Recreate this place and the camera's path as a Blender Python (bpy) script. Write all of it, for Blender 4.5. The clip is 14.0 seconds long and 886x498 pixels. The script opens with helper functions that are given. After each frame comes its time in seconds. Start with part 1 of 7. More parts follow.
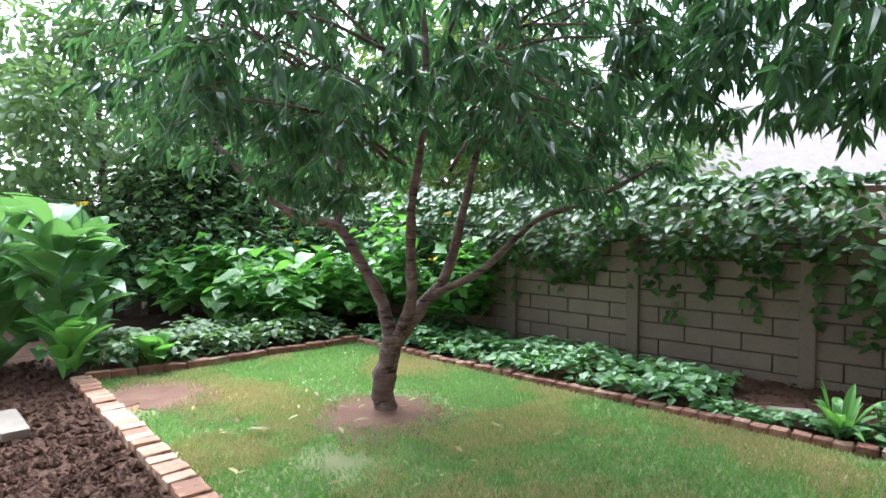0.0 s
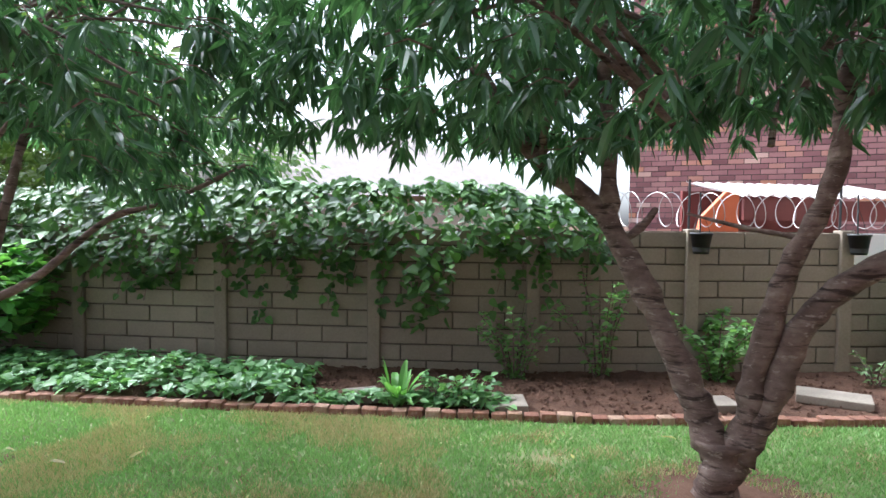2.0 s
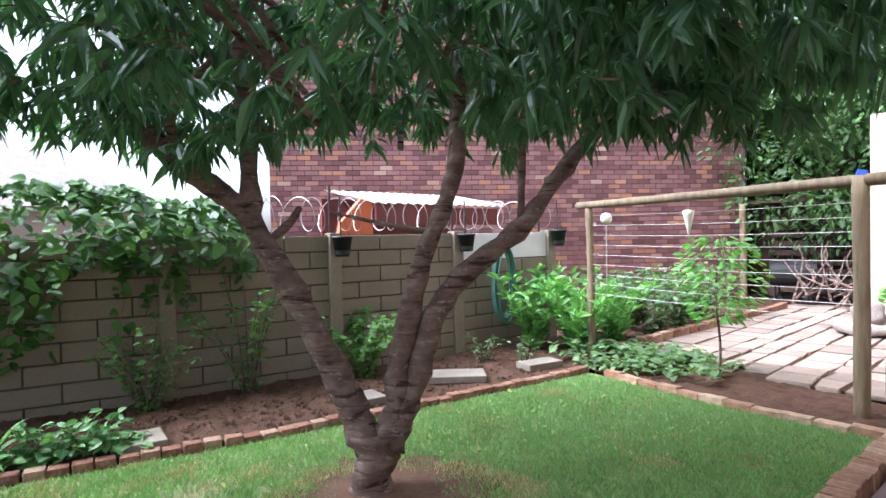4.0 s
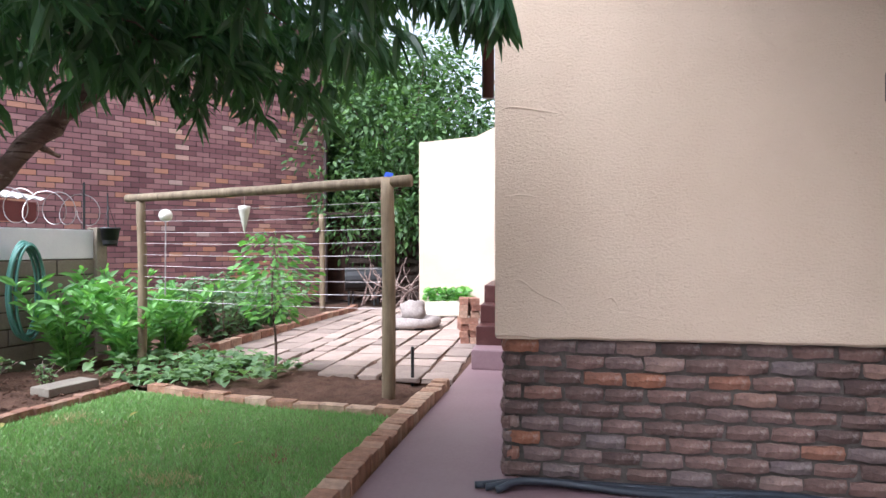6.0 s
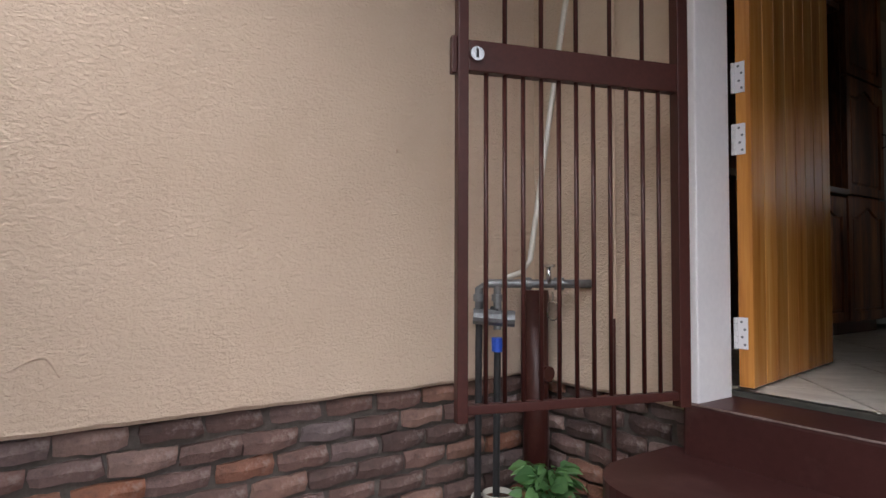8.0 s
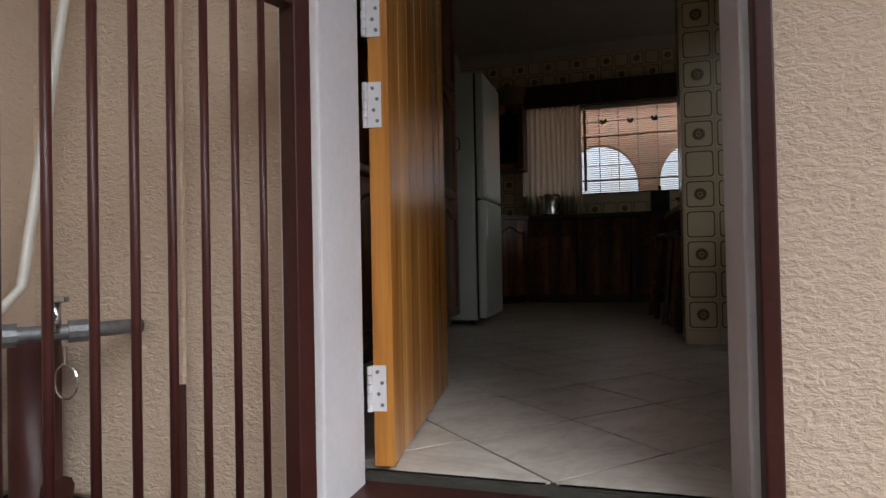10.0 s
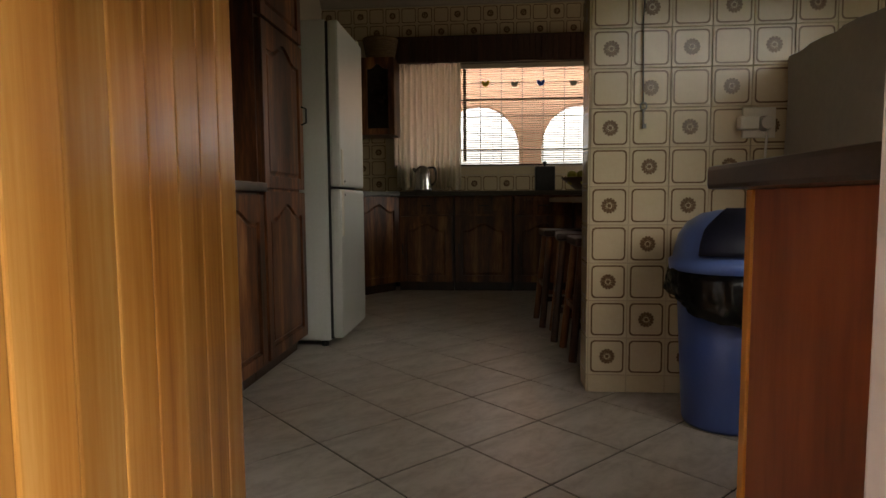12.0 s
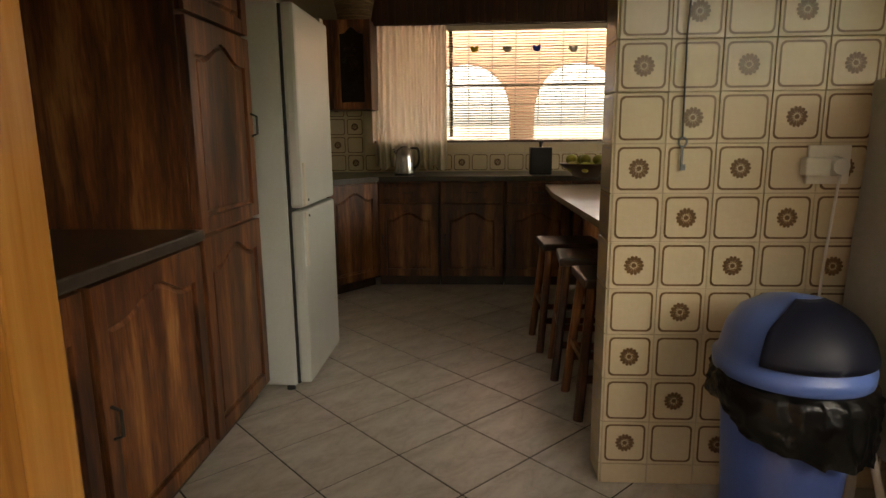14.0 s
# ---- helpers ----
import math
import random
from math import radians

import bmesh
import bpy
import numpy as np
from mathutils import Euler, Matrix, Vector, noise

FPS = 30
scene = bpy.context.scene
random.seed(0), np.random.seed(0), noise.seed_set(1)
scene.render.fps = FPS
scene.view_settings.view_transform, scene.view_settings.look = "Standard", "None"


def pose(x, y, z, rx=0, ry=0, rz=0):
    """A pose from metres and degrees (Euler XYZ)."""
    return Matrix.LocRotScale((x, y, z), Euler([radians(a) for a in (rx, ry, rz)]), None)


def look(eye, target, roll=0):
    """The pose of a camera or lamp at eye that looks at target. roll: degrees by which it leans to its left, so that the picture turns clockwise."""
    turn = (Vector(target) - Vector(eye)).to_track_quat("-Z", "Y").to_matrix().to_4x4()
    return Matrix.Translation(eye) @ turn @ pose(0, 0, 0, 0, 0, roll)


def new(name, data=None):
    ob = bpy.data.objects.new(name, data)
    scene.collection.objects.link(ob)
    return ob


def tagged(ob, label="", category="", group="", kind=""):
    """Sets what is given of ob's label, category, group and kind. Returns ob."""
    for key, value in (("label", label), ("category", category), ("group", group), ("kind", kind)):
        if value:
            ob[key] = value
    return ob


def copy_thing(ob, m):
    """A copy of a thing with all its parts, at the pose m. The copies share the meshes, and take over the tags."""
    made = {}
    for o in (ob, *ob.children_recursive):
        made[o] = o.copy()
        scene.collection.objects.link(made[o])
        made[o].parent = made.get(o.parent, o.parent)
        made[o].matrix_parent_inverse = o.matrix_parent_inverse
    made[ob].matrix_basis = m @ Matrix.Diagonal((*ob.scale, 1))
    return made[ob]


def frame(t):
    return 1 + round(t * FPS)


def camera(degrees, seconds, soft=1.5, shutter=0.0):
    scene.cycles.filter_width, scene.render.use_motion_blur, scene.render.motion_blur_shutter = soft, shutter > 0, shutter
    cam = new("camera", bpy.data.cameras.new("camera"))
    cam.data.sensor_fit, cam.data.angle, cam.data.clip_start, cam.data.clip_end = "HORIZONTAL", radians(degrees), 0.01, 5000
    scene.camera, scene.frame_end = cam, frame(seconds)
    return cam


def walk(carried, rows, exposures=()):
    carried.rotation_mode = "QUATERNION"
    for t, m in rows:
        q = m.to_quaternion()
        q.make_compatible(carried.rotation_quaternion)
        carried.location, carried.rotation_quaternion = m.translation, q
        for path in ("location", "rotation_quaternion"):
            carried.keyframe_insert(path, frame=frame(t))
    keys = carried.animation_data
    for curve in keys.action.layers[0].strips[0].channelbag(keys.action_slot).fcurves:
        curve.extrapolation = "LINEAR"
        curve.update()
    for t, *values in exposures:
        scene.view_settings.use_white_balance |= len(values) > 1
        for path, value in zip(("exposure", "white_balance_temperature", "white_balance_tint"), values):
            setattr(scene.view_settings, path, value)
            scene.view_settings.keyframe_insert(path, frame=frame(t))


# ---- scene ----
cam = camera(72.9, 14.0)
EXPOSURES = [(0, 1.8, 5650, 10), (2.5, 1.87, 5700, 10), (5.0, 1.76, 5550, 12), (7.5, 1.2, 6000, 13), (9.2, 1.2, 6200, 12), (11.3, 2.05, 5850, 9), (12.5, 3.15, 8000, 12), (14, 3.55, 8000, 10)]
PATH = [
    (0, (0.111, 0.046, 1.358), (-0.789, 1.829, 1.259), -0.2),
    (0.5, (0.147, 0.003, 1.4), (-0.474, 1.901, 1.288), 0.1),
    (1, (0.188, -0.007, 1.384), (-0.125, 1.966, 1.281), 0.1),
    (1.5, (0.188, 0.03, 1.383), (0.221, 2.027, 1.281), 0.3),
    (2, (0.162, 0.045, 1.356), (0.534, 2.008, 1.268), 0.6),
    (2.5, (0.216, 0.039, 1.375), (0.862, 1.929, 1.277), 0.6),
    (2.7, (0.271, 0.068, 1.359), (1.005, 1.926, 1.259), 0.3),
    (4.8, (0.24, 0.271, 1.186), (1.949, 1.31, 1.169), -0.5),
    (5, (0.325, 0.229, 1.156), (2.093, 1.163, 1.141), -0.1),
    (5.5, (0.498, 0.135, 1.149), (2.395, 0.77, 1.135), -0.1),
    (6, (0.781, 0.024, 1.113), (2.75, 0.372, 1.106), -0.1),
    (6.5, (1.057, -0.05, 1.108), (3.057, -0.066, 1.116), 0.8),
    (7, (1.34, -0.162, 1.121), (3.307, -0.522, 1.132), 0.7),
    (7.5, (1.603, -0.191, 1.119), (3.46, -0.934, 1.147), 0.4),
    (8, (1.835, -0.222, 1.098), (3.477, -1.362, 1.169), 0.2),
    (8.5, (1.997, -0.347, 1.121), (3.353, -1.816, 1.181), -0.0),
    (9, (2.149, -0.502, 1.136), (3.202, -2.201, 1.196), -0.3),
    (9.2, (2.203, -0.56, 1.139), (3.144, -2.323, 1.203), -0.6),
    (11.3, (2.435, -1.45, 1.357), (2.649, -3.438, 1.321), -0.4),
    (11.5, (2.436, -1.522, 1.393), (2.633, -3.511, 1.326), -0.4),
    (12, (2.413, -1.712, 1.505), (2.575, -3.699, 1.344), -0.4),
    (12.5, (2.377, -1.847, 1.645), (2.53, -3.824, 1.384), -0.6),
    (13, (2.362, -1.954, 1.721), (2.509, -3.922, 1.399), -0.6),
    (13.5, (2.4, -2.117, 1.781), (2.532, -4.081, 1.424), -0.7),
    (14, (2.444, -2.257, 1.891), (2.558, -4.219, 1.519), -0.5),
]
walk(cam, [(t, look(eye, target, roll)) for t, eye, target, roll in PATH], EXPOSURES)
# ---- world and light ----
world = bpy.data.worlds.new("overcast_sky")
scene.world = world
world.use_nodes = True
wn = world.node_tree
sky = wn.nodes.new("ShaderNodeTexSky")
sky.sky_type, sky.sun_disc = "NISHITA", False
sky.sun_elevation, sky.sun_rotation = radians(50), radians(309)
sky.air_density, sky.dust_density = 1.0, 4.0
hsv = wn.nodes.new("ShaderNodeHueSaturation")
hsv.inputs["Saturation"].default_value = 0.25
wn.links.new(sky.outputs[0], hsv.inputs["Color"])
wn.links.new(hsv.outputs[0], wn.nodes["Background"].inputs[0])
wn.nodes["Background"].inputs[1].default_value = 0.15
sun = new("sun", bpy.data.lights.new("sun", "SUN"))
sun.data.energy, sun.data.angle, sun.data.color = 2.8, radians(50), (1.0, 0.98, 0.96)
sun.matrix_world = look((0, 0, 0), (0.64, -0.52, -1.0))

# fill lamp in an added, unseen window in the wall beside the door
near_fill = new("kitchen_fill_light", bpy.data.lights.new("kitchen_fill_light", "AREA"))
near_fill.data.shape, near_fill.data.size, near_fill.data.size_y, near_fill.data.energy = "RECTANGLE", 1.45, 1.0, 0.46
near_fill.data.color = (1.0, 0.97, 0.90)
near_fill.matrix_world = look((0.85, -2.05, 2.25), (2.2, -3.3, 0.72))
near_fill.data.spread = radians(96)
# fill lamp for the back units, in an unseen window assumed past the bar
bar_fill = new("bar_fill_light", bpy.data.lights.new("bar_fill_light", "AREA"))
bar_fill.data.shape, bar_fill.data.size, bar_fill.data.size_y, bar_fill.data.energy = "RECTANGLE", 1.3, 0.9, 1.6
bar_fill.data.color = (0.98, 1.0, 0.88)
bar_fill.matrix_world = look((-1.52, -5.9, 2.2), (2.6, -6.0, 0.8))


# ---- materials ----
def node_mat(name):
    m = bpy.data.materials.new(name)
    m.use_nodes = True
    return m, m.node_tree.nodes, m.node_tree.links, m.node_tree.nodes["Principled BSDF"]


def ramp(nodes, links, fac, stops):
    r = nodes.new("ShaderNodeValToRGB")
    while len(r.color_ramp.elements) < len(stops):
        r.color_ramp.elements.new(0.5)
    for e, (p, c) in zip(r.color_ramp.elements, stops):
        e.position, e.color = p, (*c, 1)
    links.new(fac, r.inputs[0])
    return r.outputs[0]


def texture(nodes, links, kind, scale, coord="Object", stretch=(1, 1, 1), detail=6, rough=0.6, distortion=0.0):
    tc = nodes.new("ShaderNodeTexCoord")
    mp = nodes.new("ShaderNodeMapping")
    mp.inputs["Scale"].default_value = stretch
    links.new(tc.outputs[coord], mp.inputs[0])
    tx = nodes.new(kind)
    tx.inputs["Scale"].default_value = scale
    if kind == "ShaderNodeTexNoise":
        tx.inputs["Detail"].default_value, tx.inputs["Roughness"].default_value = detail, rough
        tx.inputs["Distortion"].default_value = distortion
    links.new(mp.outputs[0], tx.inputs["Vector"])
    return tx


def mixed(nodes, links, fac, a, b, mode="MIX"):
    mx = nodes.new("ShaderNodeMix")
    mx.data_type, mx.blend_type = "RGBA", mode
    for socket, v in ((mx.inputs[0], fac), (mx.inputs[6], a), (mx.inputs[7], b)):
        if isinstance(v, (int, float)):
            socket.default_value = v
        elif isinstance(v, tuple):
            socket.default_value = (*v, 1)
        else:
            links.new(v, socket)
    return mx.outputs[2]


def surface(name, dark, light, scale=6.0, fine=60.0, rough=0.8, bump=0.2, depth=0.01, stretch=(1, 1, 1), vary=0.0, metal=0.0,
            stain=None, stain_at=(0.55, 0.7), stain_scale=1.5, spec=0.5, island=False, coord="Object"):
    """Two scales of grain, an optional stain, a bump and a per-piece tint."""
    m, nodes, links, bs = node_mat(name)
    n1 = texture(nodes, links, "ShaderNodeTexNoise", scale, coord, stretch)
    n2 = texture(nodes, links, "ShaderNodeTexNoise", fine, coord, stretch)
    both = mixed(nodes, links, 0.4, n1.outputs[0], n2.outputs[0])
    col = ramp(nodes, links, both, [(0.3, dark), (0.7, light)])
    if stain:
        n3 = texture(nodes, links, "ShaderNodeTexNoise", stain_scale, coord)
        f = ramp(nodes, links, n3.outputs[0], [(stain_at[0], (0, 0, 0)), (stain_at[1], (1, 1, 1))])
        col = mixed(nodes, links, f, col, stain)
    if vary:
        h = nodes.new("ShaderNodeHueSaturation")
        if island:
            src = nodes.new("ShaderNodeNewGeometry").outputs["Random Per Island"]
        else:
            src = nodes.new("ShaderNodeObjectInfo").outputs["Random"]
        mr = nodes.new("ShaderNodeMapRange")
        mr.inputs[3].default_value, mr.inputs[4].default_value = 1 - vary, 1 + vary
        links.new(src, mr.inputs[0])
        links.new(mr.outputs[0], h.inputs["Value"])
        links.new(col, h.inputs["Color"])
        col = h.outputs[0]
    links.new(col, bs.inputs["Base Color"])
    bs.inputs["Roughness"].default_value, bs.inputs["Metallic"].default_value = rough, metal
    bs.inputs["Specular IOR Level"].default_value = spec
    if bump:
        b = nodes.new("ShaderNodeBump")
        b.inputs["Strength"].default_value, b.inputs["Distance"].default_value = bump, depth
        links.new(both, b.inputs["Height"])
        links.new(b.outputs[0], bs.inputs["Normal"])
    return m


def brick_mat(name, stops, vary=0.25):
    """Per-piece brick colour with mottling."""
    m, nodes, links, bs = node_mat(name)
    rnd = nodes.new("ShaderNodeObjectInfo").outputs["Random"]
    col = ramp(nodes, links, rnd, stops)
    n = texture(nodes, links, "ShaderNodeTexNoise", 9, detail=8, rough=0.7)
    f = texture(nodes, links, "ShaderNodeTexNoise", 90)
    shade = ramp(nodes, links, n.outputs[0], [(0.3, (0.45, 0.43, 0.45)), (0.62, (1.15, 1.1, 1.05))])
    col = mixed(nodes, links, 0.9, col, shade, "MULTIPLY")
    w = texture(nodes, links, "ShaderNodeTexNoise", 21, detail=6, rough=0.7)
    col = mixed(nodes, links, ramp(nodes, links, w.outputs[0], [(0.56, (0, 0, 0)), (0.74, (0.55, 0.55, 0.55))]), col, (0.36, 0.31, 0.29))
    col = mixed(nodes, links, ramp(nodes, links, w.outputs[0], [(0.28, (0.7, 0.7, 0.7)), (0.42, (0, 0, 0))]), col, (0.05, 0.036, 0.034))
    links.new(col, bs.inputs["Base Color"])
    bs.inputs["Roughness"].default_value = 0.85
    b = nodes.new("ShaderNodeBump")
    b.inputs["Strength"].default_value, b.inputs["Distance"].default_value = 0.8, 0.012
    links.new(mixed(nodes, links, 0.5, n.outputs[0], f.outputs[0]), b.inputs["Height"])
    links.new(b.outputs[0], bs.inputs["Normal"])
    return m


def leaf_mat(name, dark, light, gloss=0.4, through_light=0.35):
    m, nodes, links, bs = node_mat(name)
    rnd = nodes.new("ShaderNodeNewGeometry").outputs["Random Per Island"]
    n = texture(nodes, links, "ShaderNodeTexNoise", 1.3)
    col = ramp(nodes, links, mixed(nodes, links, 0.45, rnd, n.outputs[0]), [(0.2, dark), (0.75, light)])
    links.new(col, bs.inputs["Base Color"])
    bs.inputs["Roughness"].default_value = gloss
    tr = nodes.new("ShaderNodeBsdfTranslucent")
    links.new(mixed(nodes, links, 0.6, col, (light[0] * 1.3, light[1] * 1.5, light[2] * 0.6)), tr.inputs[0])
    ms = nodes.new("ShaderNodeMixShader")
    ms.inputs[0].default_value = through_light
    links.new(bs.outputs[0], ms.inputs[1])
    links.new(tr.outputs[0], ms.inputs[2])
    links.new(ms.outputs[0], nodes["Material Output"].inputs[0])
    return m


def wood_mat(name, stops, scale=3.0, rough=0.35, vary=0.15, axis=(9, 9, 0.7), bump=0.15):
    m, nodes, links, bs = node_mat(name)
    n1 = texture(nodes, links, "ShaderNodeTexNoise", scale, stretch=axis, detail=5, rough=0.55, distortion=0.4)
    n2 = texture(nodes, links, "ShaderNodeTexNoise", scale * 9, stretch=axis, detail=3)
    both = mixed(nodes, links, 0.25, n1.outputs[0], n2.outputs[0])
    col = ramp(nodes, links, both, stops)
    h = nodes.new("ShaderNodeHueSaturation")
    mr = nodes.new("ShaderNodeMapRange")
    mr.inputs[3].default_value, mr.inputs[4].default_value = 1 - vary, 1 + vary
    links.new(nodes.new("ShaderNodeObjectInfo").outputs["Random"], mr.inputs[0])
    links.new(mr.outputs[0], h.inputs["Value"])
    links.new(col, h.inputs["Color"])
    links.new(h.outputs[0], bs.inputs["Base Color"])
    bs.inputs["Roughness"].default_value = rough
    b = nodes.new("ShaderNodeBump")
    b.inputs["Strength"].default_value, b.inputs["Distance"].default_value = bump, 0.004
    links.new(both, b.inputs["Height"])
    links.new(b.outputs[0], bs.inputs["Normal"])
    return m


def glass_mat(name, tint=(1, 1, 1), rough=0.0):
    m, nodes, links, bs = node_mat(name)
    bs.inputs["Base Color"].default_value = (*tint, 1)
    bs.inputs["Transmission Weight"].default_value = 1
    bs.inputs["Roughness"].default_value, bs.inputs["IOR"].default_value = rough, 1.45
    return m


M = {}
M["lawn"] = surface("lawn_soil", (0.17, 0.19, 0.085), (0.29, 0.31, 0.16), 3, 120, 0.95, 0.6, 0.02, stain=(0.26, 0.16, 0.095), stain_at=(0.54, 0.64), stain_scale=1.1, spec=0.1)
M["soil"] = surface("soil", (0.045, 0.026, 0.018), (0.15, 0.085, 0.06), 7, 45, 0.95, 1.0, 0.05, spec=0.1)
M["path"] = surface("painted_concrete", (0.16, 0.095, 0.105), (0.22, 0.14, 0.15), 1.6, 40, 0.5, 0.15, 0.004, stain=(0.20, 0.14, 0.145), stain_at=(0.5, 0.75))
M["step_paint"] = surface("oxblood_step_paint", (0.034, 0.011, 0.010), (0.058, 0.020, 0.018), 2.5, 50, 0.42, 0.12, 0.004, spec=0.25, stain=(0.10, 0.05, 0.045), stain_at=(0.55, 0.8), stain_scale=4)
M["edging"] = brick_mat("edging_brick", [(0.0, (0.30, 0.15, 0.09)), (0.5, (0.42, 0.26, 0.17)), (1.0, (0.52, 0.38, 0.27))])
M["edging_red"] = brick_mat("red_edging_brick", [(0.0, (0.20, 0.085, 0.055)), (0.5, (0.29, 0.145, 0.095)), (1.0, (0.36, 0.24, 0.17))])
M["plinth"] = brick_mat("plinth_brick", [(0.0, (0.085, 0.053, 0.048)), (0.35, (0.135, 0.085, 0.074)), (0.55, (0.175, 0.105, 0.09)), (0.70, (0.155, 0.122, 0.122)), (0.88, (0.25, 0.105, 0.06)), (1.0, (0.23, 0.175, 0.16))])
M["mortar"] = surface("mortar", (0.055, 0.046, 0.04), (0.12, 0.10, 0.088), 12, 90, 0.95, 0.6, 0.01)
M["face_brick"] = brick_mat("face_brick", [(0.0, (0.17, 0.075, 0.075)), (0.4, (0.27, 0.13, 0.125)), (0.8, (0.34, 0.18, 0.165)), (0.93, (0.42, 0.20, 0.12)), (1.0, (0.45, 0.32, 0.27))])
M["far_mortar"] = surface("far_mortar", (0.05, 0.035, 0.034), (0.11, 0.08, 0.077), 5, 60, 0.95, 0.3, 0.01)
M["concrete"] = surface("precast_concrete", (0.17, 0.135, 0.10), (0.285, 0.235, 0.182), 2.2, 50, 0.9, 0.35, 0.006, vary=0.08, stain=(0.15, 0.135, 0.095), stain_at=(0.52, 0.72), stain_scale=1.4)
M["slab"] = surface("concrete_slab", (0.15, 0.125, 0.10), (0.27, 0.235, 0.19), 5, 60, 0.9, 0.4, 0.008, vary=0.1)
def bark_mat():
    """Brown bark ringed with dark scars and pale flakes."""
    m, nodes, links, bs = node_mat("peach_bark")
    base = texture(nodes, links, "ShaderNodeTexNoise", 7, stretch=(1, 1, 1.6), detail=8)
    rings = texture(nodes, links, "ShaderNodeTexNoise", 4.5, stretch=(0.9, 0.9, 5.5), detail=4, distortion=0.6)
    flakes = texture(nodes, links, "ShaderNodeTexNoise", 16, stretch=(1, 1, 2.5), detail=5, rough=0.7)
    col = ramp(nodes, links, base.outputs[0], [(0.3, (0.085, 0.055, 0.047)), (0.52, (0.17, 0.115, 0.098)), (0.7, (0.26, 0.195, 0.17))])
    col = mixed(nodes, links, ramp(nodes, links, rings.outputs[0], [(0.36, (1, 1, 1)), (0.46, (0, 0, 0))]), col, (0.045, 0.028, 0.024))
    col = mixed(nodes, links, ramp(nodes, links, flakes.outputs[0], [(0.58, (0, 0, 0)), (0.68, (0.8, 0.8, 0.8))]), col, (0.34, 0.28, 0.25))
    links.new(col, bs.inputs["Base Color"])
    bs.inputs["Roughness"].default_value, bs.inputs["Specular IOR Level"].default_value = 0.85, 0.2
    b = nodes.new("ShaderNodeBump")
    b.inputs["Strength"].default_value, b.inputs["Distance"].default_value = 0.9, 0.02
    links.new(mixed(nodes, links, 0.5, rings.outputs[0], flakes.outputs[0]), b.inputs["Height"])
    links.new(b.outputs[0], bs.inputs["Normal"])
    return m


M["bark"] = bark_mat()
# recessed joints, darker than the block faces
M["joint"] = surface("dark_recessed_joint", (0.075, 0.06, 0.046), (0.14, 0.115, 0.09), 4, 60, 0.95, 0.4, 0.004, spec=0.1)
M["rose_leaf"] = leaf_mat("rose_leaf", (0.06, 0.14, 0.04), (0.17, 0.32, 0.10), 0.5, 0.4)
M["chipped"] = surface("chipped_step_edge", (0.07, 0.035, 0.03), (0.26, 0.19, 0.17), 30, 90, 0.8, 0.4, 0.003)
M["pole"] = wood_mat("weathered_pole", [(0.3, (0.10, 0.07, 0.042)), (0.6, (0.21, 0.155, 0.095)), (0.75, (0.28, 0.215, 0.145))], 3, 0.8, 0.15, (8, 8, 1), 0.5)
M["peach_leaf"] = leaf_mat("peach_leaf", (0.026, 0.070, 0.038), (0.088, 0.185, 0.088), 0.30, 0.42)
M["creeper_leaf"] = leaf_mat("creeper_leaf", (0.018, 0.055, 0.016), (0.11, 0.23, 0.055), 0.42, 0.3)
M["bright_leaf"] = leaf_mat("bright_leaf", (0.06, 0.185, 0.045), (0.21, 0.44, 0.11), 0.45, 0.35)
M["bed_leaf"] = leaf_mat("bed_leaf", (0.05, 0.14, 0.05), (0.19, 0.36, 0.14), 0.45, 0.3)
M["fern_leaf"] = leaf_mat("feathery_leaf", (0.05, 0.11, 0.05), (0.17, 0.27, 0.13), 0.55, 0.3)
M["dark_leaf"] = leaf_mat("dark_leaf", (0.010, 0.025, 0.010), (0.035, 0.075, 0.02), 0.5, 0.3)
M["far_leaf"] = leaf_mat("far_leaf", (0.03, 0.065, 0.02), (0.16, 0.23, 0.06), 0.5, 0.35)
M["shade_leaf"] = leaf_mat("shade_tree_leaf", (0.02, 0.055, 0.018), (0.10, 0.19, 0.055), 0.5, 0.3)
M["pale_leaf"] = leaf_mat("pale_leaf", (0.06, 0.12, 0.05), (0.20, 0.31, 0.14), 0.5, 0.35)
M["dry_leaf"] = leaf_mat("dry_leaf", (0.20, 0.16, 0.05), (0.42, 0.38, 0.12), 0.6, 0.3)
M["grass"] = leaf_mat("grass_blade", (0.11, 0.235, 0.075), (0.27, 0.45, 0.17), 0.6, 0.3)
M["grass_dry"] = leaf_mat("dry_grass", (0.34, 0.28, 0.14), (0.58, 0.50, 0.30), 0.7, 0.2)
M["blue_stalk"] = leaf_mat("onion_leaf", (0.05, 0.11, 0.08), (0.12, 0.20, 0.16), 0.5, 0.2)
M["yellow"] = surface("yellow_petal", (0.6, 0.42, 0.02), (0.75, 0.55, 0.04), 20, 90, 0.6, 0)


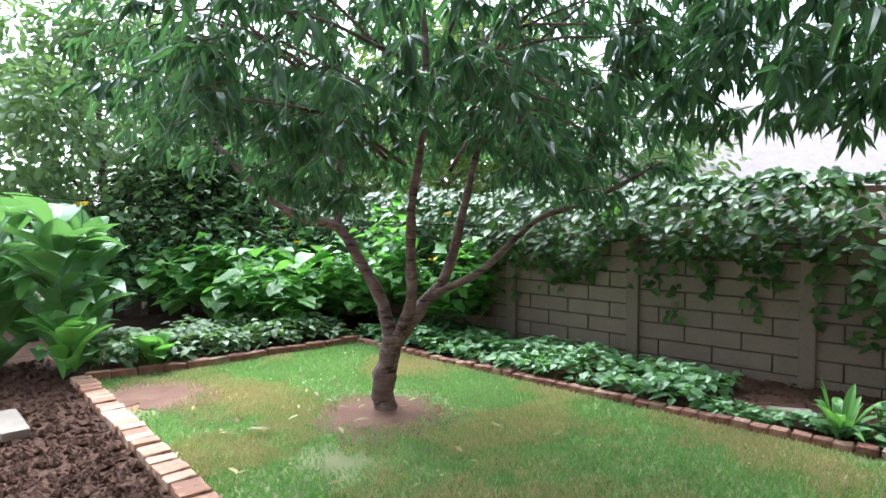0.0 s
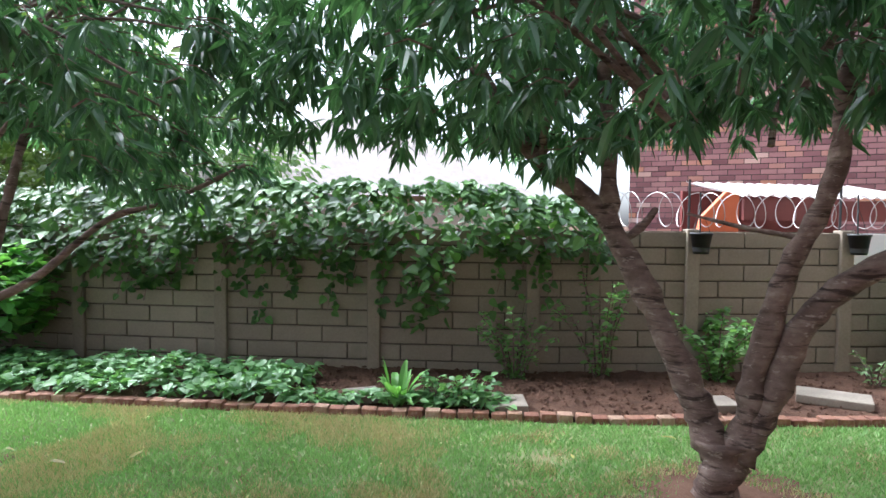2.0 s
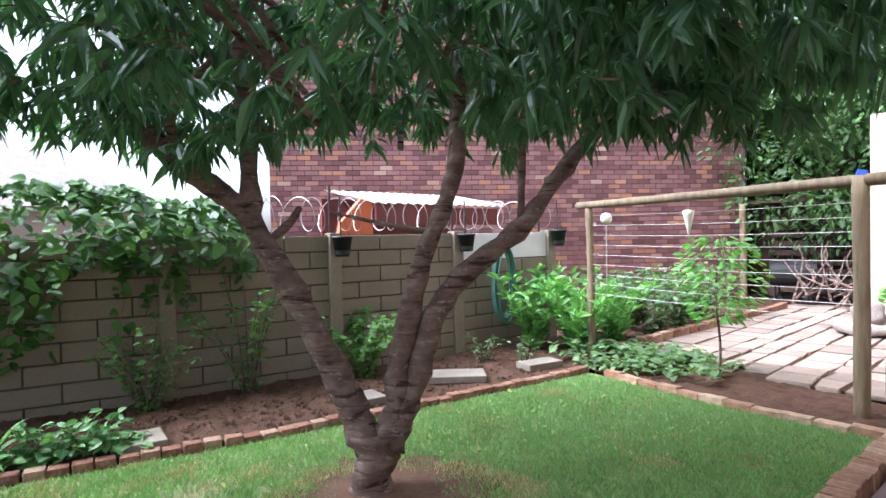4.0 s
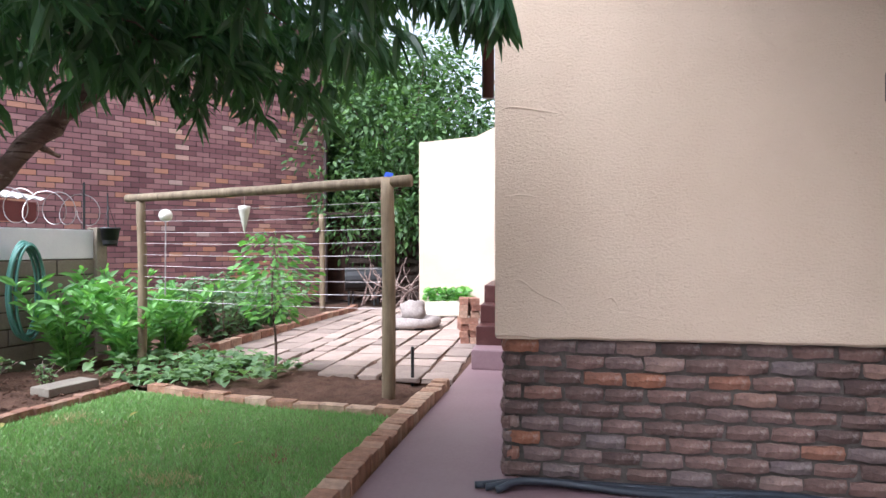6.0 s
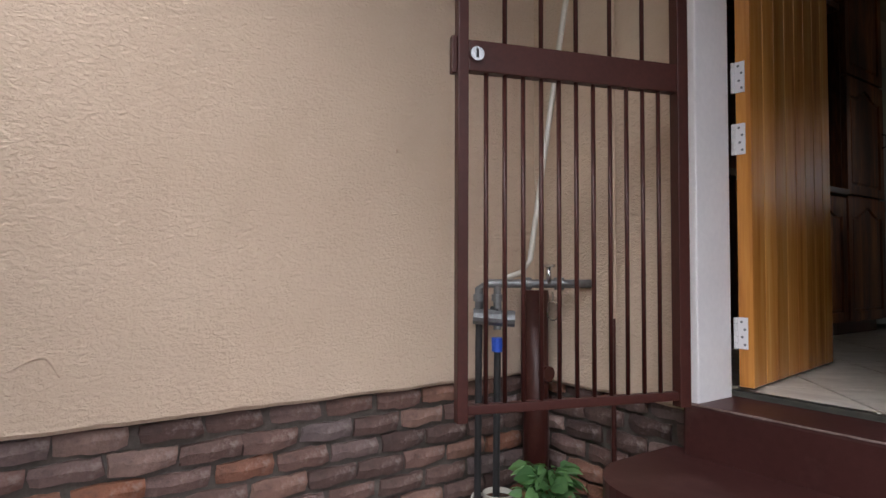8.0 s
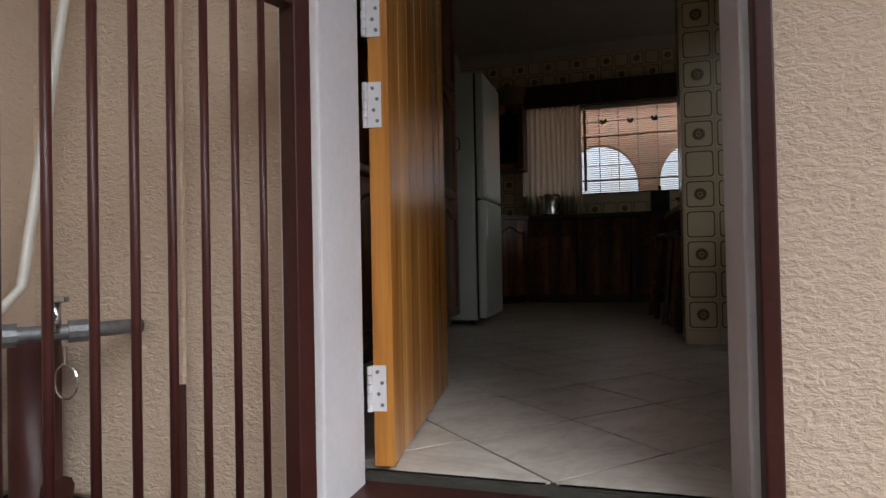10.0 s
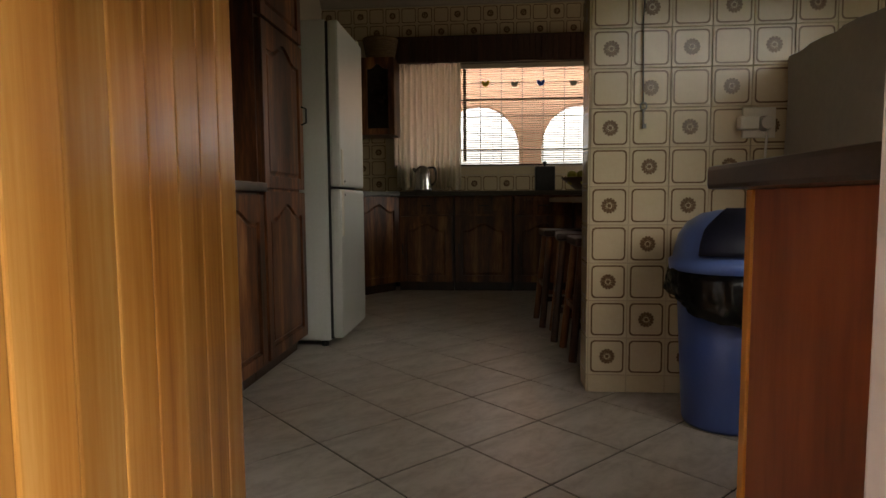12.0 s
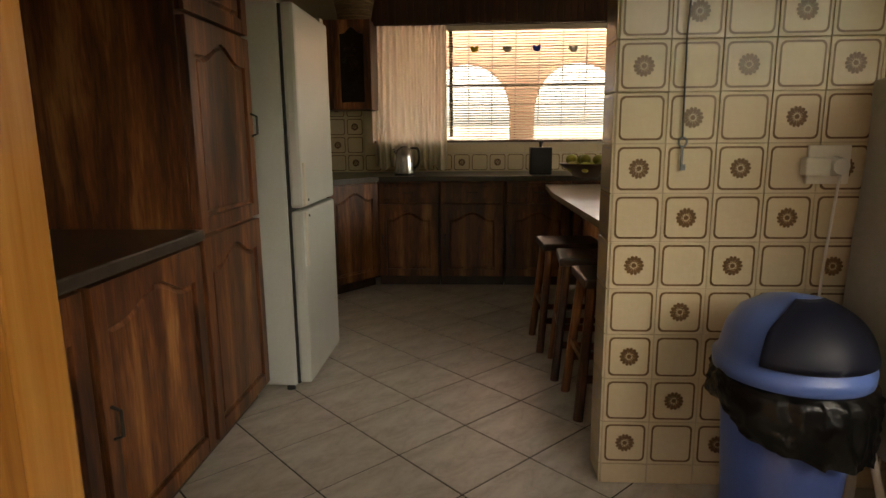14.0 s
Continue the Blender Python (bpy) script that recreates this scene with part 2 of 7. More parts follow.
def plaster(name, dark, light):
    m, nodes, links, bs = node_mat(name)
    n1 = texture(nodes, links, "ShaderNodeTexNoise", 1.2, detail=4)
    n2 = texture(nodes, links, "ShaderNodeTexNoise", 58, stretch=(1, 1, 1.6), detail=4, rough=0.6, distortion=0.5)
    n3 = texture(nodes, links, "ShaderNodeTexNoise", 130, detail=2)
    col = ramp(nodes, links, n1.outputs[0], [(0.3, dark), (0.7, light)])
    links.new(col, bs.inputs["Base Color"])
    bs.inputs["Roughness"].default_value = 0.7
    bs.inputs["Specular IOR Level"].default_value = 0.35
    h = mixed(nodes, links, 0.35, ramp(nodes, links, n2.outputs[0], [(0.35, (0, 0, 0)), (0.65, (1, 1, 1))]), n3.outputs[0])
    b = nodes.new("ShaderNodeBump")
    b.inputs["Strength"].default_value, b.inputs["Distance"].default_value = 0.7, 0.0052
    links.new(h, b.inputs["Height"])
    links.new(b.outputs[0], bs.inputs["Normal"])
    return m


M["plaster"] = plaster("textured_cream_plaster", (0.56, 0.435, 0.325), (0.63, 0.50, 0.38))
M["plaster_far"] = plaster("pale_cream_plaster", (0.44, 0.36, 0.285), (0.50, 0.415, 0.335))
M["white_paint"] = surface("white_door_frame_paint", (0.62, 0.60, 0.62), (0.74, 0.72, 0.73), 3, 60, 0.4, 0.08, 0.003)
M["red_metal"] = surface("oxblood_metal_paint", (0.035, 0.010, 0.008), (0.062, 0.018, 0.014), 5, 80, 0.4, 0.1, 0.002, spec=0.3)
M["pine"] = wood_mat("varnished_pine", [(0.28, (0.20, 0.065, 0.014)), (0.48, (0.44, 0.18, 0.035)), (0.6, (0.52, 0.24, 0.055)), (0.75, (0.66, 0.36, 0.11))], 1.6, 0.26, 0.22, (7, 7, 0.35), 0.08)
M["imbuia"] = wood_mat("dark_streaked_kitchen_wood", [(0.38, (0.026, 0.009, 0.005)), (0.48, (0.085, 0.027, 0.010)), (0.56, (0.18, 0.062, 0.020)), (0.67, (0.36, 0.16, 0.055))], 1.7, 0.4, 0.2, (5, 5, 0.6), 0.08)
M["dark_wood"] = wood_mat("dark_stained_wood", [(0.3, (0.022, 0.010, 0.007)), (0.6, (0.06, 0.025, 0.014)), (0.75, (0.10, 0.04, 0.02))], 2, 0.35, 0.15, (6, 6, 0.6), 0.08)
M["red_wood"] = wood_mat("reddish_wood_panel", [(0.3, (0.10, 0.028, 0.012)), (0.5, (0.26, 0.075, 0.028)), (0.72, (0.38, 0.13, 0.05))], 1.4, 0.35, 0.1, (4, 4, 0.5), 0.06)
M["worktop"] = surface("dark_worktop", (0.032, 0.024, 0.019), (0.068, 0.052, 0.042), 14, 120, 0.3, 0.05, 0.002)
M["pale_top"] = surface("cream_bar_top", (0.36, 0.28, 0.19), (0.46, 0.37, 0.26), 6, 90, 0.25, 0.03, 0.002)
M["fridge_white"] = surface("fridge_enamel", (0.50, 0.51, 0.47), (0.58, 0.59, 0.55), 2, 70, 0.32, 0.04, 0.002)
M["rubber"] = surface("dark_rubber", (0.012, 0.012, 0.013), (0.03, 0.03, 0.032), 10, 60, 0.6, 0.1, 0.002)
M["cable"] = surface("dark_cable", (0.008, 0.008, 0.008), (0.016, 0.016, 0.016), 10, 60, 1.0, 0, spec=0.0)
M["black_hose"] = surface("black_hose", (0.012, 0.016, 0.024), (0.03, 0.038, 0.052), 10, 60, 0.4, 0.1, 0.002)
M["steel"] = surface("brushed_steel", (0.40, 0.40, 0.40), (0.60, 0.60, 0.60), 8, 120, 0.25, 0.03, 0.001, metal=1.0)
M["galv"] = surface("galvanised_pipe", (0.11, 0.115, 0.12), (0.28, 0.285, 0.29), 14, 90, 0.5, 0.2, 0.002, metal=0.6)
M["wall_tile"] = surface("cream_wall_tile", (0.52, 0.42, 0.27), (0.60, 0.50, 0.34), 3, 60, 0.22, 0.02, 0.001, vary=0.03)
M["tile_line"] = surface("brown_tile_line", (0.10, 0.048, 0.013), (0.15, 0.075, 0.022), 20, 90, 0.3, 0)
M["grout"] = surface("tile_grout", (0.38, 0.30, 0.20), (0.48, 0.39, 0.27), 20, 90, 0.9, 0.2, 0.002)
M["floor_grout"] = surface("dark_floor_grout", (0.03, 0.028, 0.022), (0.06, 0.055, 0.045), 20, 90, 0.9, 0.2, 0.002)
M["ceiling"] = surface("ceiling_paint", (0.34, 0.30, 0.24), (0.42, 0.37, 0.30), 2, 50, 0.8, 0.05, 0.002)
M["inner_wall"] = surface("inner_wall_paint", (0.44, 0.38, 0.29), (0.52, 0.45, 0.35), 2, 50, 0.8, 0.08, 0.002)
M["bin_blue"] = surface("blue_bin_plastic", (0.045, 0.085, 0.27), (0.06, 0.11, 0.34), 4, 90, 0.38, 0.06, 0.002)
M["bin_dark"] = surface("navy_bin_flap", (0.010, 0.012, 0.028), (0.018, 0.021, 0.045), 4, 90, 0.48, 0.03, 0.002)
M["bag"] = surface("black_bin_bag", (0.003, 0.003, 0.003), (0.006, 0.006, 0.006), 16, 30, 0.26, 0.45, 0.012, spec=0.3)
M["bin_lid"] = surface("paler_blue_lid_plastic", (0.07, 0.13, 0.36), (0.09, 0.16, 0.42), 4, 90, 0.36, 0.05, 0.002)
M["cover"] = surface("grey_vinyl_cover", (0.29, 0.29, 0.26), (0.37, 0.37, 0.33), 3, 40, 0.5, 0.5, 0.012)
M["plastic_white"] = surface("white_plastic", (0.58, 0.54, 0.44), (0.66, 0.62, 0.52), 6, 80, 0.4, 0.03, 0.001)
M["blue_plastic"] = surface("blue_tape", (0.02, 0.07, 0.42), (0.03, 0.10, 0.52), 6, 80, 0.4, 0.03, 0.001)
M["hose_green"] = surface("green_garden_hose", (0.05, 0.16, 0.13), (0.12, 0.28, 0.23), 6, 60, 0.45, 0.1, 0.002)
M["flag"] = surface("patio_flagstone", (0.19, 0.135, 0.11), (0.34, 0.265, 0.222), 4, 50, 0.85, 0.5, 0.01, vary=0.3)
M["roof_grey"] = surface("thatch_grey_roof", (0.24, 0.205, 0.195), (0.34, 0.30, 0.285), 3, 40, 0.9, 0.4, 0.03, stretch=(3, 3, 0.6))
M["roof_white"] = surface("white_tin_roof", (0.66, 0.64, 0.62), (0.80, 0.78, 0.76), 2, 50, 0.45, 0.05, 0.002)
M["orange"] = surface("orange_panel", (0.50, 0.10, 0.03), (0.62, 0.15, 0.05), 3, 50, 0.6, 0.1, 0.003)
M["maroon"] = surface("maroon_panel", (0.12, 0.02, 0.02), (0.18, 0.035, 0.03), 3, 50, 0.5, 0.1, 0.003)
M["wire"] = surface("galvanised_wire", (0.30, 0.27, 0.26), (0.48, 0.44, 0.43), 20, 90, 0.45, 0, metal=0.7)
M["black"] = surface("black_plastic", (0.012, 0.012, 0.013), (0.028, 0.028, 0.03), 8, 60, 0.5, 0.1, 0.002)
M["dark_fence"] = wood_mat("dark_fence_board", [(0.3, (0.03, 0.02, 0.015)), (0.6, (0.075, 0.05, 0.038)), (0.75, (0.11, 0.08, 0.06))], 3, 0.85, 0.3, (6, 6, 1), 0.4)
M["enamel"] = surface("white_enamel", (0.58, 0.55, 0.48), (0.68, 0.65, 0.58), 6, 80, 0.25, 0.03, 0.001)
M["terracotta"] = surface("glazed_ochre_pot", (0.22, 0.15, 0.06), (0.32, 0.22, 0.10), 6, 60, 0.4, 0.1, 0.002)
M["stone"] = surface("rough_stone", (0.15, 0.12, 0.108), (0.33, 0.285, 0.26), 6, 40, 0.9, 0.9, 0.02)
M["pink_wall"] = surface("pink_verandah_wall", (0.50, 0.30, 0.20), (0.60, 0.38, 0.27), 2, 50, 0.85, 0.1, 0.003)
M["bare"] = surface("bare_earth", (0.12, 0.065, 0.045), (0.24, 0.145, 0.105), 5, 60, 0.95, 0.8, 0.02, spec=0.1)
M["clear"] = glass_mat("window_glass")
M["dark_glass"] = surface("dark_cabinet_glass", (0.012, 0.009, 0.007), (0.025, 0.018, 0.013), 3, 60, 0.12, 0)
M["slat"] = surface("pale_blind_slat", (0.52, 0.45, 0.34), (0.60, 0.52, 0.40), 3, 60, 0.5, 0)
M["fruit"] = surface("green_yellow_fruit", (0.20, 0.24, 0.03), (0.46, 0.38, 0.06), 6, 40, 0.4, 0.05, 0.002, vary=0.25)
M["basket"] = surface("wicker", (0.12, 0.075, 0.035), (0.22, 0.14, 0.07), 20, 90, 0.8, 0.6, 0.005)


def curtain_mat():
    m, nodes, links, bs = node_mat("sheer_lace_curtain")
    n = texture(nodes, links, "ShaderNodeTexNoise", 50, stretch=(1, 1, 0.3))
    links.new(ramp(nodes, links, n.outputs[0], [(0.3, (0.55, 0.48, 0.34)), (0.7, (0.70, 0.62, 0.46))]), bs.inputs["Base Color"])
    bs.inputs["Roughness"].default_value = 0.9
    tr = nodes.new("ShaderNodeBsdfTranslucent")
    tr.inputs[0].default_value = (0.78, 0.73, 0.62, 1)
    ms = nodes.new("ShaderNodeMixShader")
    ms.inputs[0].default_value = 0.7
    links.new(bs.outputs[0], ms.inputs[1])
    links.new(tr.outputs[0], ms.inputs[2])
    links.new(ms.outputs[0], nodes["Material Output"].inputs[0])
    return m


M["curtain"] = curtain_mat()


def floor_tile_mat():
    m, nodes, links, bs = node_mat("marbled_floor_tile")
    n = texture(nodes, links, "ShaderNodeTexNoise", 5, coord="Object", stretch=(1, 2.2, 1), detail=8, rough=0.65, distortion=0.8)
    n2 = texture(nodes, links, "ShaderNodeTexNoise", 40)
    col = ramp(nodes, links, mixed(nodes, links, 0.2, n.outputs[0], n2.outputs[0]), [(0.32, (0.40, 0.355, 0.30)), (0.53, (0.60, 0.555, 0.49)), (0.72, (0.70, 0.655, 0.59))])
    h = nodes.new("ShaderNodeHueSaturation")
    mr = nodes.new("ShaderNodeMapRange")
    mr.inputs[3].default_value, mr.inputs[4].default_value = 0.94, 1.05
    links.new(nodes.new("ShaderNodeObjectInfo").outputs["Random"], mr.inputs[0])
    links.new(mr.outputs[0], h.inputs["Value"])
    links.new(col, h.inputs["Color"])
    links.new(h.outputs[0], bs.inputs["Base Color"])
    bs.inputs["Roughness"].default_value = 0.33
    return m


M["floor_tile"] = floor_tile_mat()


# ---- building helpers ----
def part(name, bm, material, parent=None, label="", smooth=False):
    me = bpy.data.meshes.new(name)
    if smooth:
        for f in bm.faces:
            f.smooth = True
    bm.to_mesh(me)
    bm.free()
    me.materials.append(material)
    ob = new(name, me)
    ob.parent = parent
    return tagged(ob, label)


def soup(name, verts, faces, material, parent=None, label=""):
    me = bpy.data.meshes.new(name)
    me.from_pydata(verts, [], faces)
    me.materials.append(material)
    ob = new(name, me)
    ob.parent = parent
    return tagged(ob, label)


def thing(name, x, y, z, label, category, group="", kind="", rz=0):
    ob = new(name)
    ob.empty_display_size = 0.1
    ob.matrix_world = pose(x, y, z, 0, 0, rz)
    return tagged(ob, label, category, group, kind)


def box(bm, x0, x1, y0, y1, z0, z1, bevel=0.0, m=None):
    r = bmesh.ops.create_cube(bm, size=1.0)
    vs = r["verts"]
    bmesh.ops.scale(bm, vec=(x1 - x0, y1 - y0, z1 - z0), verts=vs)
    bmesh.ops.translate(bm, vec=((x0 + x1) / 2, (y0 + y1) / 2, (z0 + z1) / 2), verts=vs)
    if bevel:
        es = list({e for v in vs for e in v.link_edges})
        out = bmesh.ops.bevel(bm, geom=es, offset=bevel, segments=2, affect="EDGES", profile=0.6)
        vs = list({v for f in out["faces"] for v in f.verts} | {v for v in vs if v.is_valid})
    if m is not None:
        bmesh.ops.transform(bm, matrix=m, verts=vs)
    return vs


def boxed(x0, x1, y0, y1, z0, z1, bevel=0.0, m=None):
    bm = bmesh.new()
    box(bm, x0, x1, y0, y1, z0, z1, bevel, m)
    return bm


def tube(bm, pts, radii, segs=8, rough=0.0, caps=True):
    """A tapered tube along a smoothed line."""
    pts = [Vector(p) for p in pts]
    if not hasattr(radii, "__len__"):
        radii = [radii] * len(pts)
    rings, side = [], Vector((0.31, 0.83, 0.47))
    for i, p in enumerate(pts):
        d = (pts[min(i + 1, len(pts) - 1)] - pts[max(i - 1, 0)]).normalized()
        a = (side - d * side.dot(d)).normalized()
        side = a
        b = d.cross(a)
        ring = []
        for k in range(segs):
            w = 2 * math.pi * k / segs
            q = p + (a * math.cos(w) + b * math.sin(w)) * radii[i]
            if rough:
                q += (q - p).normalized() * radii[i] * rough * noise.noise(q * 9)
            ring.append(bm.verts.new(q))
        rings.append(ring)
    for r0, r1 in zip(rings, rings[1:]):
        for k in range(segs):
            bm.faces.new((r0[k], r0[(k + 1) % segs], r1[(k + 1) % segs], r1[k]))
    if caps:
        bm.faces.new(rings[0][::-1])
        bm.faces.new(rings[-1])


def curve_points(pts, n=6):
    """Catmull-Rom points through pts."""
    p = [Vector(q) for q in pts]
    p = [p[0] * 2 - p[1]] + p + [p[-1] * 2 - p[-2]]
    out = []
    for i in range(1, len(p) - 2):
        for k in range(n):
            t = k / n
            a, b, c, d = p[i - 1], p[i], p[i + 1], p[i + 2]
            out.append(0.5 * ((2 * b) + (c - a) * t + (2 * a - 5 * b + 4 * c - d) * t * t + (3 * b - a - 3 * c + d) * t ** 3))
    return out + [p[-2]]


def limb(bm, pts, r0, r1, n=5, segs=9, rough=0.35):
    c = curve_points(pts, n)
    tube(bm, c, [(r0 + (r1 - r0) * i / (len(c) - 1)) * (1 + 0.28 * rough * math.sin(2.1 * i + 40 * r0) * math.sin(0.9 * i)) for i in range(len(c))], segs, rough)


def prism(bm, loop, z0, z1):
    """A flat-topped solid over a ground outline."""
    lo = [bm.verts.new((x, y, z0)) for x, y in loop]
    hi = [bm.verts.new((x, y, z1)) for x, y in loop]
    n = len(loop)
    bm.faces.new(lo[::-1])
    bm.faces.new(hi)
    for i in range(n):
        bm.faces.new((lo[i], lo[(i + 1) % n], hi[(i + 1) % n], hi[i]))
    bmesh.ops.recalc_face_normals(bm, faces=bm.faces[:])


def lathe(bm, profile, segs=24, cx=0, cy=0):
    rings = [[bm.verts.new((cx + r * math.cos(2 * math.pi * k / segs), cy + r * math.sin(2 * math.pi * k / segs), z)) for k in range(segs)] for r, z in profile]
    for r0, r1 in zip(rings, rings[1:]):
        for k in range(segs):
            bm.faces.new((r0[k], r0[(k + 1) % segs], r1[(k + 1) % segs], r1[k]))
    return rings


# leaf outlines: along (0..1), half width
LANCE = ((0, 0.0), (0.3, 0.12), (0.62, 0.105), (1.0, 0.0))
BROAD = ((0, 0.03), (0.2, 0.24), (0.5, 0.30), (0.8, 0.16), (1.0, 0.0))
HEART = ((0, 0.10), (0.12, 0.40), (0.4, 0.46), (0.75, 0.26), (1.0, 0.0))
OVAL = ((0, 0.0), (0.35, 0.24), (0.75, 0.20), (1.0, 0.0))


class Leaves:
    """Gathers many small bent leaves into one mesh."""

    def __init__(self, seed):
        self.v, self.f, self.rng = [], [], random.Random(seed)

    def add(self, base, way, length, shape=LANCE, fold=0.25, droop=0.2, face=None):
        way = Vector(way).normalized()
        up = Vector(face) if face is not None else Vector((self.rng.uniform(-1, 1), self.rng.uniform(-1, 1), self.rng.uniform(0.2, 1.4)))
        side = way.cross(up)
        if side.length < 1e-3:
            side = Vector((1, 0, 0))
        side.normalize()
        nrm = side.cross(way)
        n0 = len(self.v)
        for a, w in shape:
            c = Vector(base) + way * length * a - Vector((0, 0, droop * length * a * a))
            lift = nrm * (fold * w * length)
            self.v += [c + side * w * length + lift, c, c - side * w * length + lift]
        for i in range(len(shape) - 1):
            k = n0 + 3 * i
            self.f += [(k, k + 1, k + 4, k + 3), (k + 1, k + 2, k + 5, k + 4)]

    def put(self, name, material, parent=None, label=""):
        return soup(name, [tuple(p) for p in self.v], self.f, material, parent, label)


# ---- ground ----
GROUND_R = 400.0
bm = bmesh.new()
bmesh.ops.create_circle(bm, cap_ends=True, segments=48, radius=GROUND_R)
bmesh.ops.translate(bm, vec=(0, 0, -0.06), verts=bm.verts)
tagged(part("ground", bm, M["soil"]), "dark brown bare earth reaching to the distance", "ground", kind="structure")

# wall-bed edging line, left edging line, path line, cross line
BED = [(5.03, 3.32), (3.15, 3.62), (2.05, 3.83), (0.6, 4.22), (-0.8, 4.63), (-2.5, 5.15), (-3.72, 5.56)]
BACK = [(-3.74, 5.58), (-4.17, 4.57), (-4.45, 3.85), (-4.88, 3.17)]
LEFT = [(-4.90, 3.14), (-2.11, 1.99), (0.20, 1.02)]
PATHE = [(0.25, 1.0), (2.9, 0.97), (4.0, 0.95), (5.42, 0.86)]
CROSS = [(4.66, 0.98), (4.74, 1.97), (5.02, 3.10)]

bm = bmesh.new()
prism(bm, [(0.2, 1.0), (4.66, 0.95), (5.02, 3.3)] + BED[1:] + BACK[1:], -0.08, -0.012)
tagged(part("lawn", bm, M["lawn"]), "short green lawn with bare brown patches under the trees", "lawn", kind="structure")

bm = bmesh.new()
prism(bm, [(-1.6, -2.3), (3.7, -2.3), (3.7, 0.24), (6.9, 0.24), (6.9, 0.75), (5.45, 0.80), (2.9, 0.91), (0.2, 0.94), (-1.6, 0.9)], -0.08, 0.0)
tagged(part("path", bm, M["path"]), "purple-red painted concrete path beside the house", "path", kind="structure")


def bed_mesh(loop, step, height, seed):
    """Lumpy earth over a ground outline."""
    xs, ys = [p[0] for p in loop], [p[1] for p in loop]
    bm = bmesh.new()

    def inside(x, y):
        c = False
        for (x0, y0), (x1, y1) in zip(loop, loop[1:] + loop[:1]):
            if (y0 > y) != (y1 > y) and x < (x1 - x0) * (y - y0) / (y1 - y0) + x0:
                c = not c
        return c
    grid = {}
    nx, ny = int((max(xs) - min(xs)) / step) + 1, int((max(ys) - min(ys)) / step) + 1
    for i in range(nx):
        for j in range(ny):
            x, y = min(xs) + i * step, min(ys) + j * step
            z = height + 0.022 * noise.noise(Vector((x * 5, y * 5, seed))) + 0.018 * noise.noise(Vector((x * 17, y * 17, seed)))
            grid[i, j] = (x, y, z, inside(x, y))
    vs = {}
    for i in range(nx - 1):
        for j in range(ny - 1):
            q = [(i, j), (i + 1, j), (i + 1, j + 1), (i, j + 1)]
            if sum(grid[k][3] for k in q) >= 2:
                for k in q:
                    if k not in vs:
                        vs[k] = bm.verts.new(grid[k][:3])
                bm.faces.new([vs[k] for k in q])
    return bm


WALLP = [(-6.4, 7.76), (-5.0, 7.33), (-3.61, 6.90), (-2.22, 6.47), (-0.83, 6.03), (0.58, 5.64), (1.99, 5.27), (3.44, 5.06), (4.89, 4.87), (6.32, 4.68)]
tagged(part("wall_bed", bed_mesh([(x, y - 0.02) for x, y in WALLP[1:]] + [(6.3, 3.2)] + [(x, y + 0.06) for x, y in BED], 0.06, 0.0, 1.0), M["soil"], smooth=True),
       "dark earth flower bed along the garden wall", "flower bed", kind="structure")
tagged(part("vegetable_bed", bed_mesh([(0.1, 0.98), (-2.15, 1.9), (-4.95, 3.05), (-7.5, 3.3), (-7.5, -0.5), (-1.65, -0.5), (-1.65, 0.9)], 0.06, 0.0, 2.0), M["soil"], smooth=True),
       "freshly dug dark brown vegetable bed", "flower bed", kind="structure")
tagged(part("cross_bed", bed_mesh([(4.72, 1.0), (5.4, 0.95), (6.1, 3.1), (5.1, 3.3)], 0.06, 0.0, 3.0), M["soil"], smooth=True),
       "earth bed under the pole pergola", "flower bed", kind="structure")


def edging(name, line, length, width, height, mat, label, jitter=0.008, seed=0):
    """A row of bricks along a line, each a piece of its own."""
    rng = random.Random(seed)
    root = thing(name, line[0][0], line[0][1], 0, label, "edging", kind="structure")
    meshes = []
    for k in range(3):
        bm = boxed(-length / 2 + 0.004, length / 2 - 0.004, -width / 2, width / 2, -0.06, height, 0.008)
        for v in bm.verts:
            v.co += Vector((rng.uniform(-1, 1), rng.uniform(-1, 1), rng.uniform(-1, 1))) * 0.003
        me = bpy.data.meshes.new("brick")
        bm.to_mesh(me)
        bm.free()
        me.materials.append(mat)
        meshes.append(me)
    for (x0, y0), (x1, y1) in zip(line, line[1:]):
        n = max(1, round(math.hypot(x1 - x0, y1 - y0) / length))
        a = math.degrees(math.atan2(y1 - y0, x1 - x0))
        for i in range(n):
            t = (i + 0.5) / n
            ob = new("brick", rng.choice(meshes))
            ob.parent = root
            ob.matrix_world = Matrix.Translation((x0 + (x1 - x0) * t + rng.uniform(-jitter, jitter), y0 + (y1 - y0) * t + rng.uniform(-jitter, jitter), rng.uniform(-0.012, 0.006))) @ pose(0, 0, 0, rng.uniform(-2, 2), rng.uniform(-2, 2), a + rng.uniform(-2, 2))
    return root


# ---- garden wall of precast concrete ----
WALL_TOP = 1.30
garden_wall = thing("wall_garden", 0, 0, 0, "grey-brown precast concrete garden wall with brick-pattern panels", "wall", kind="structure")


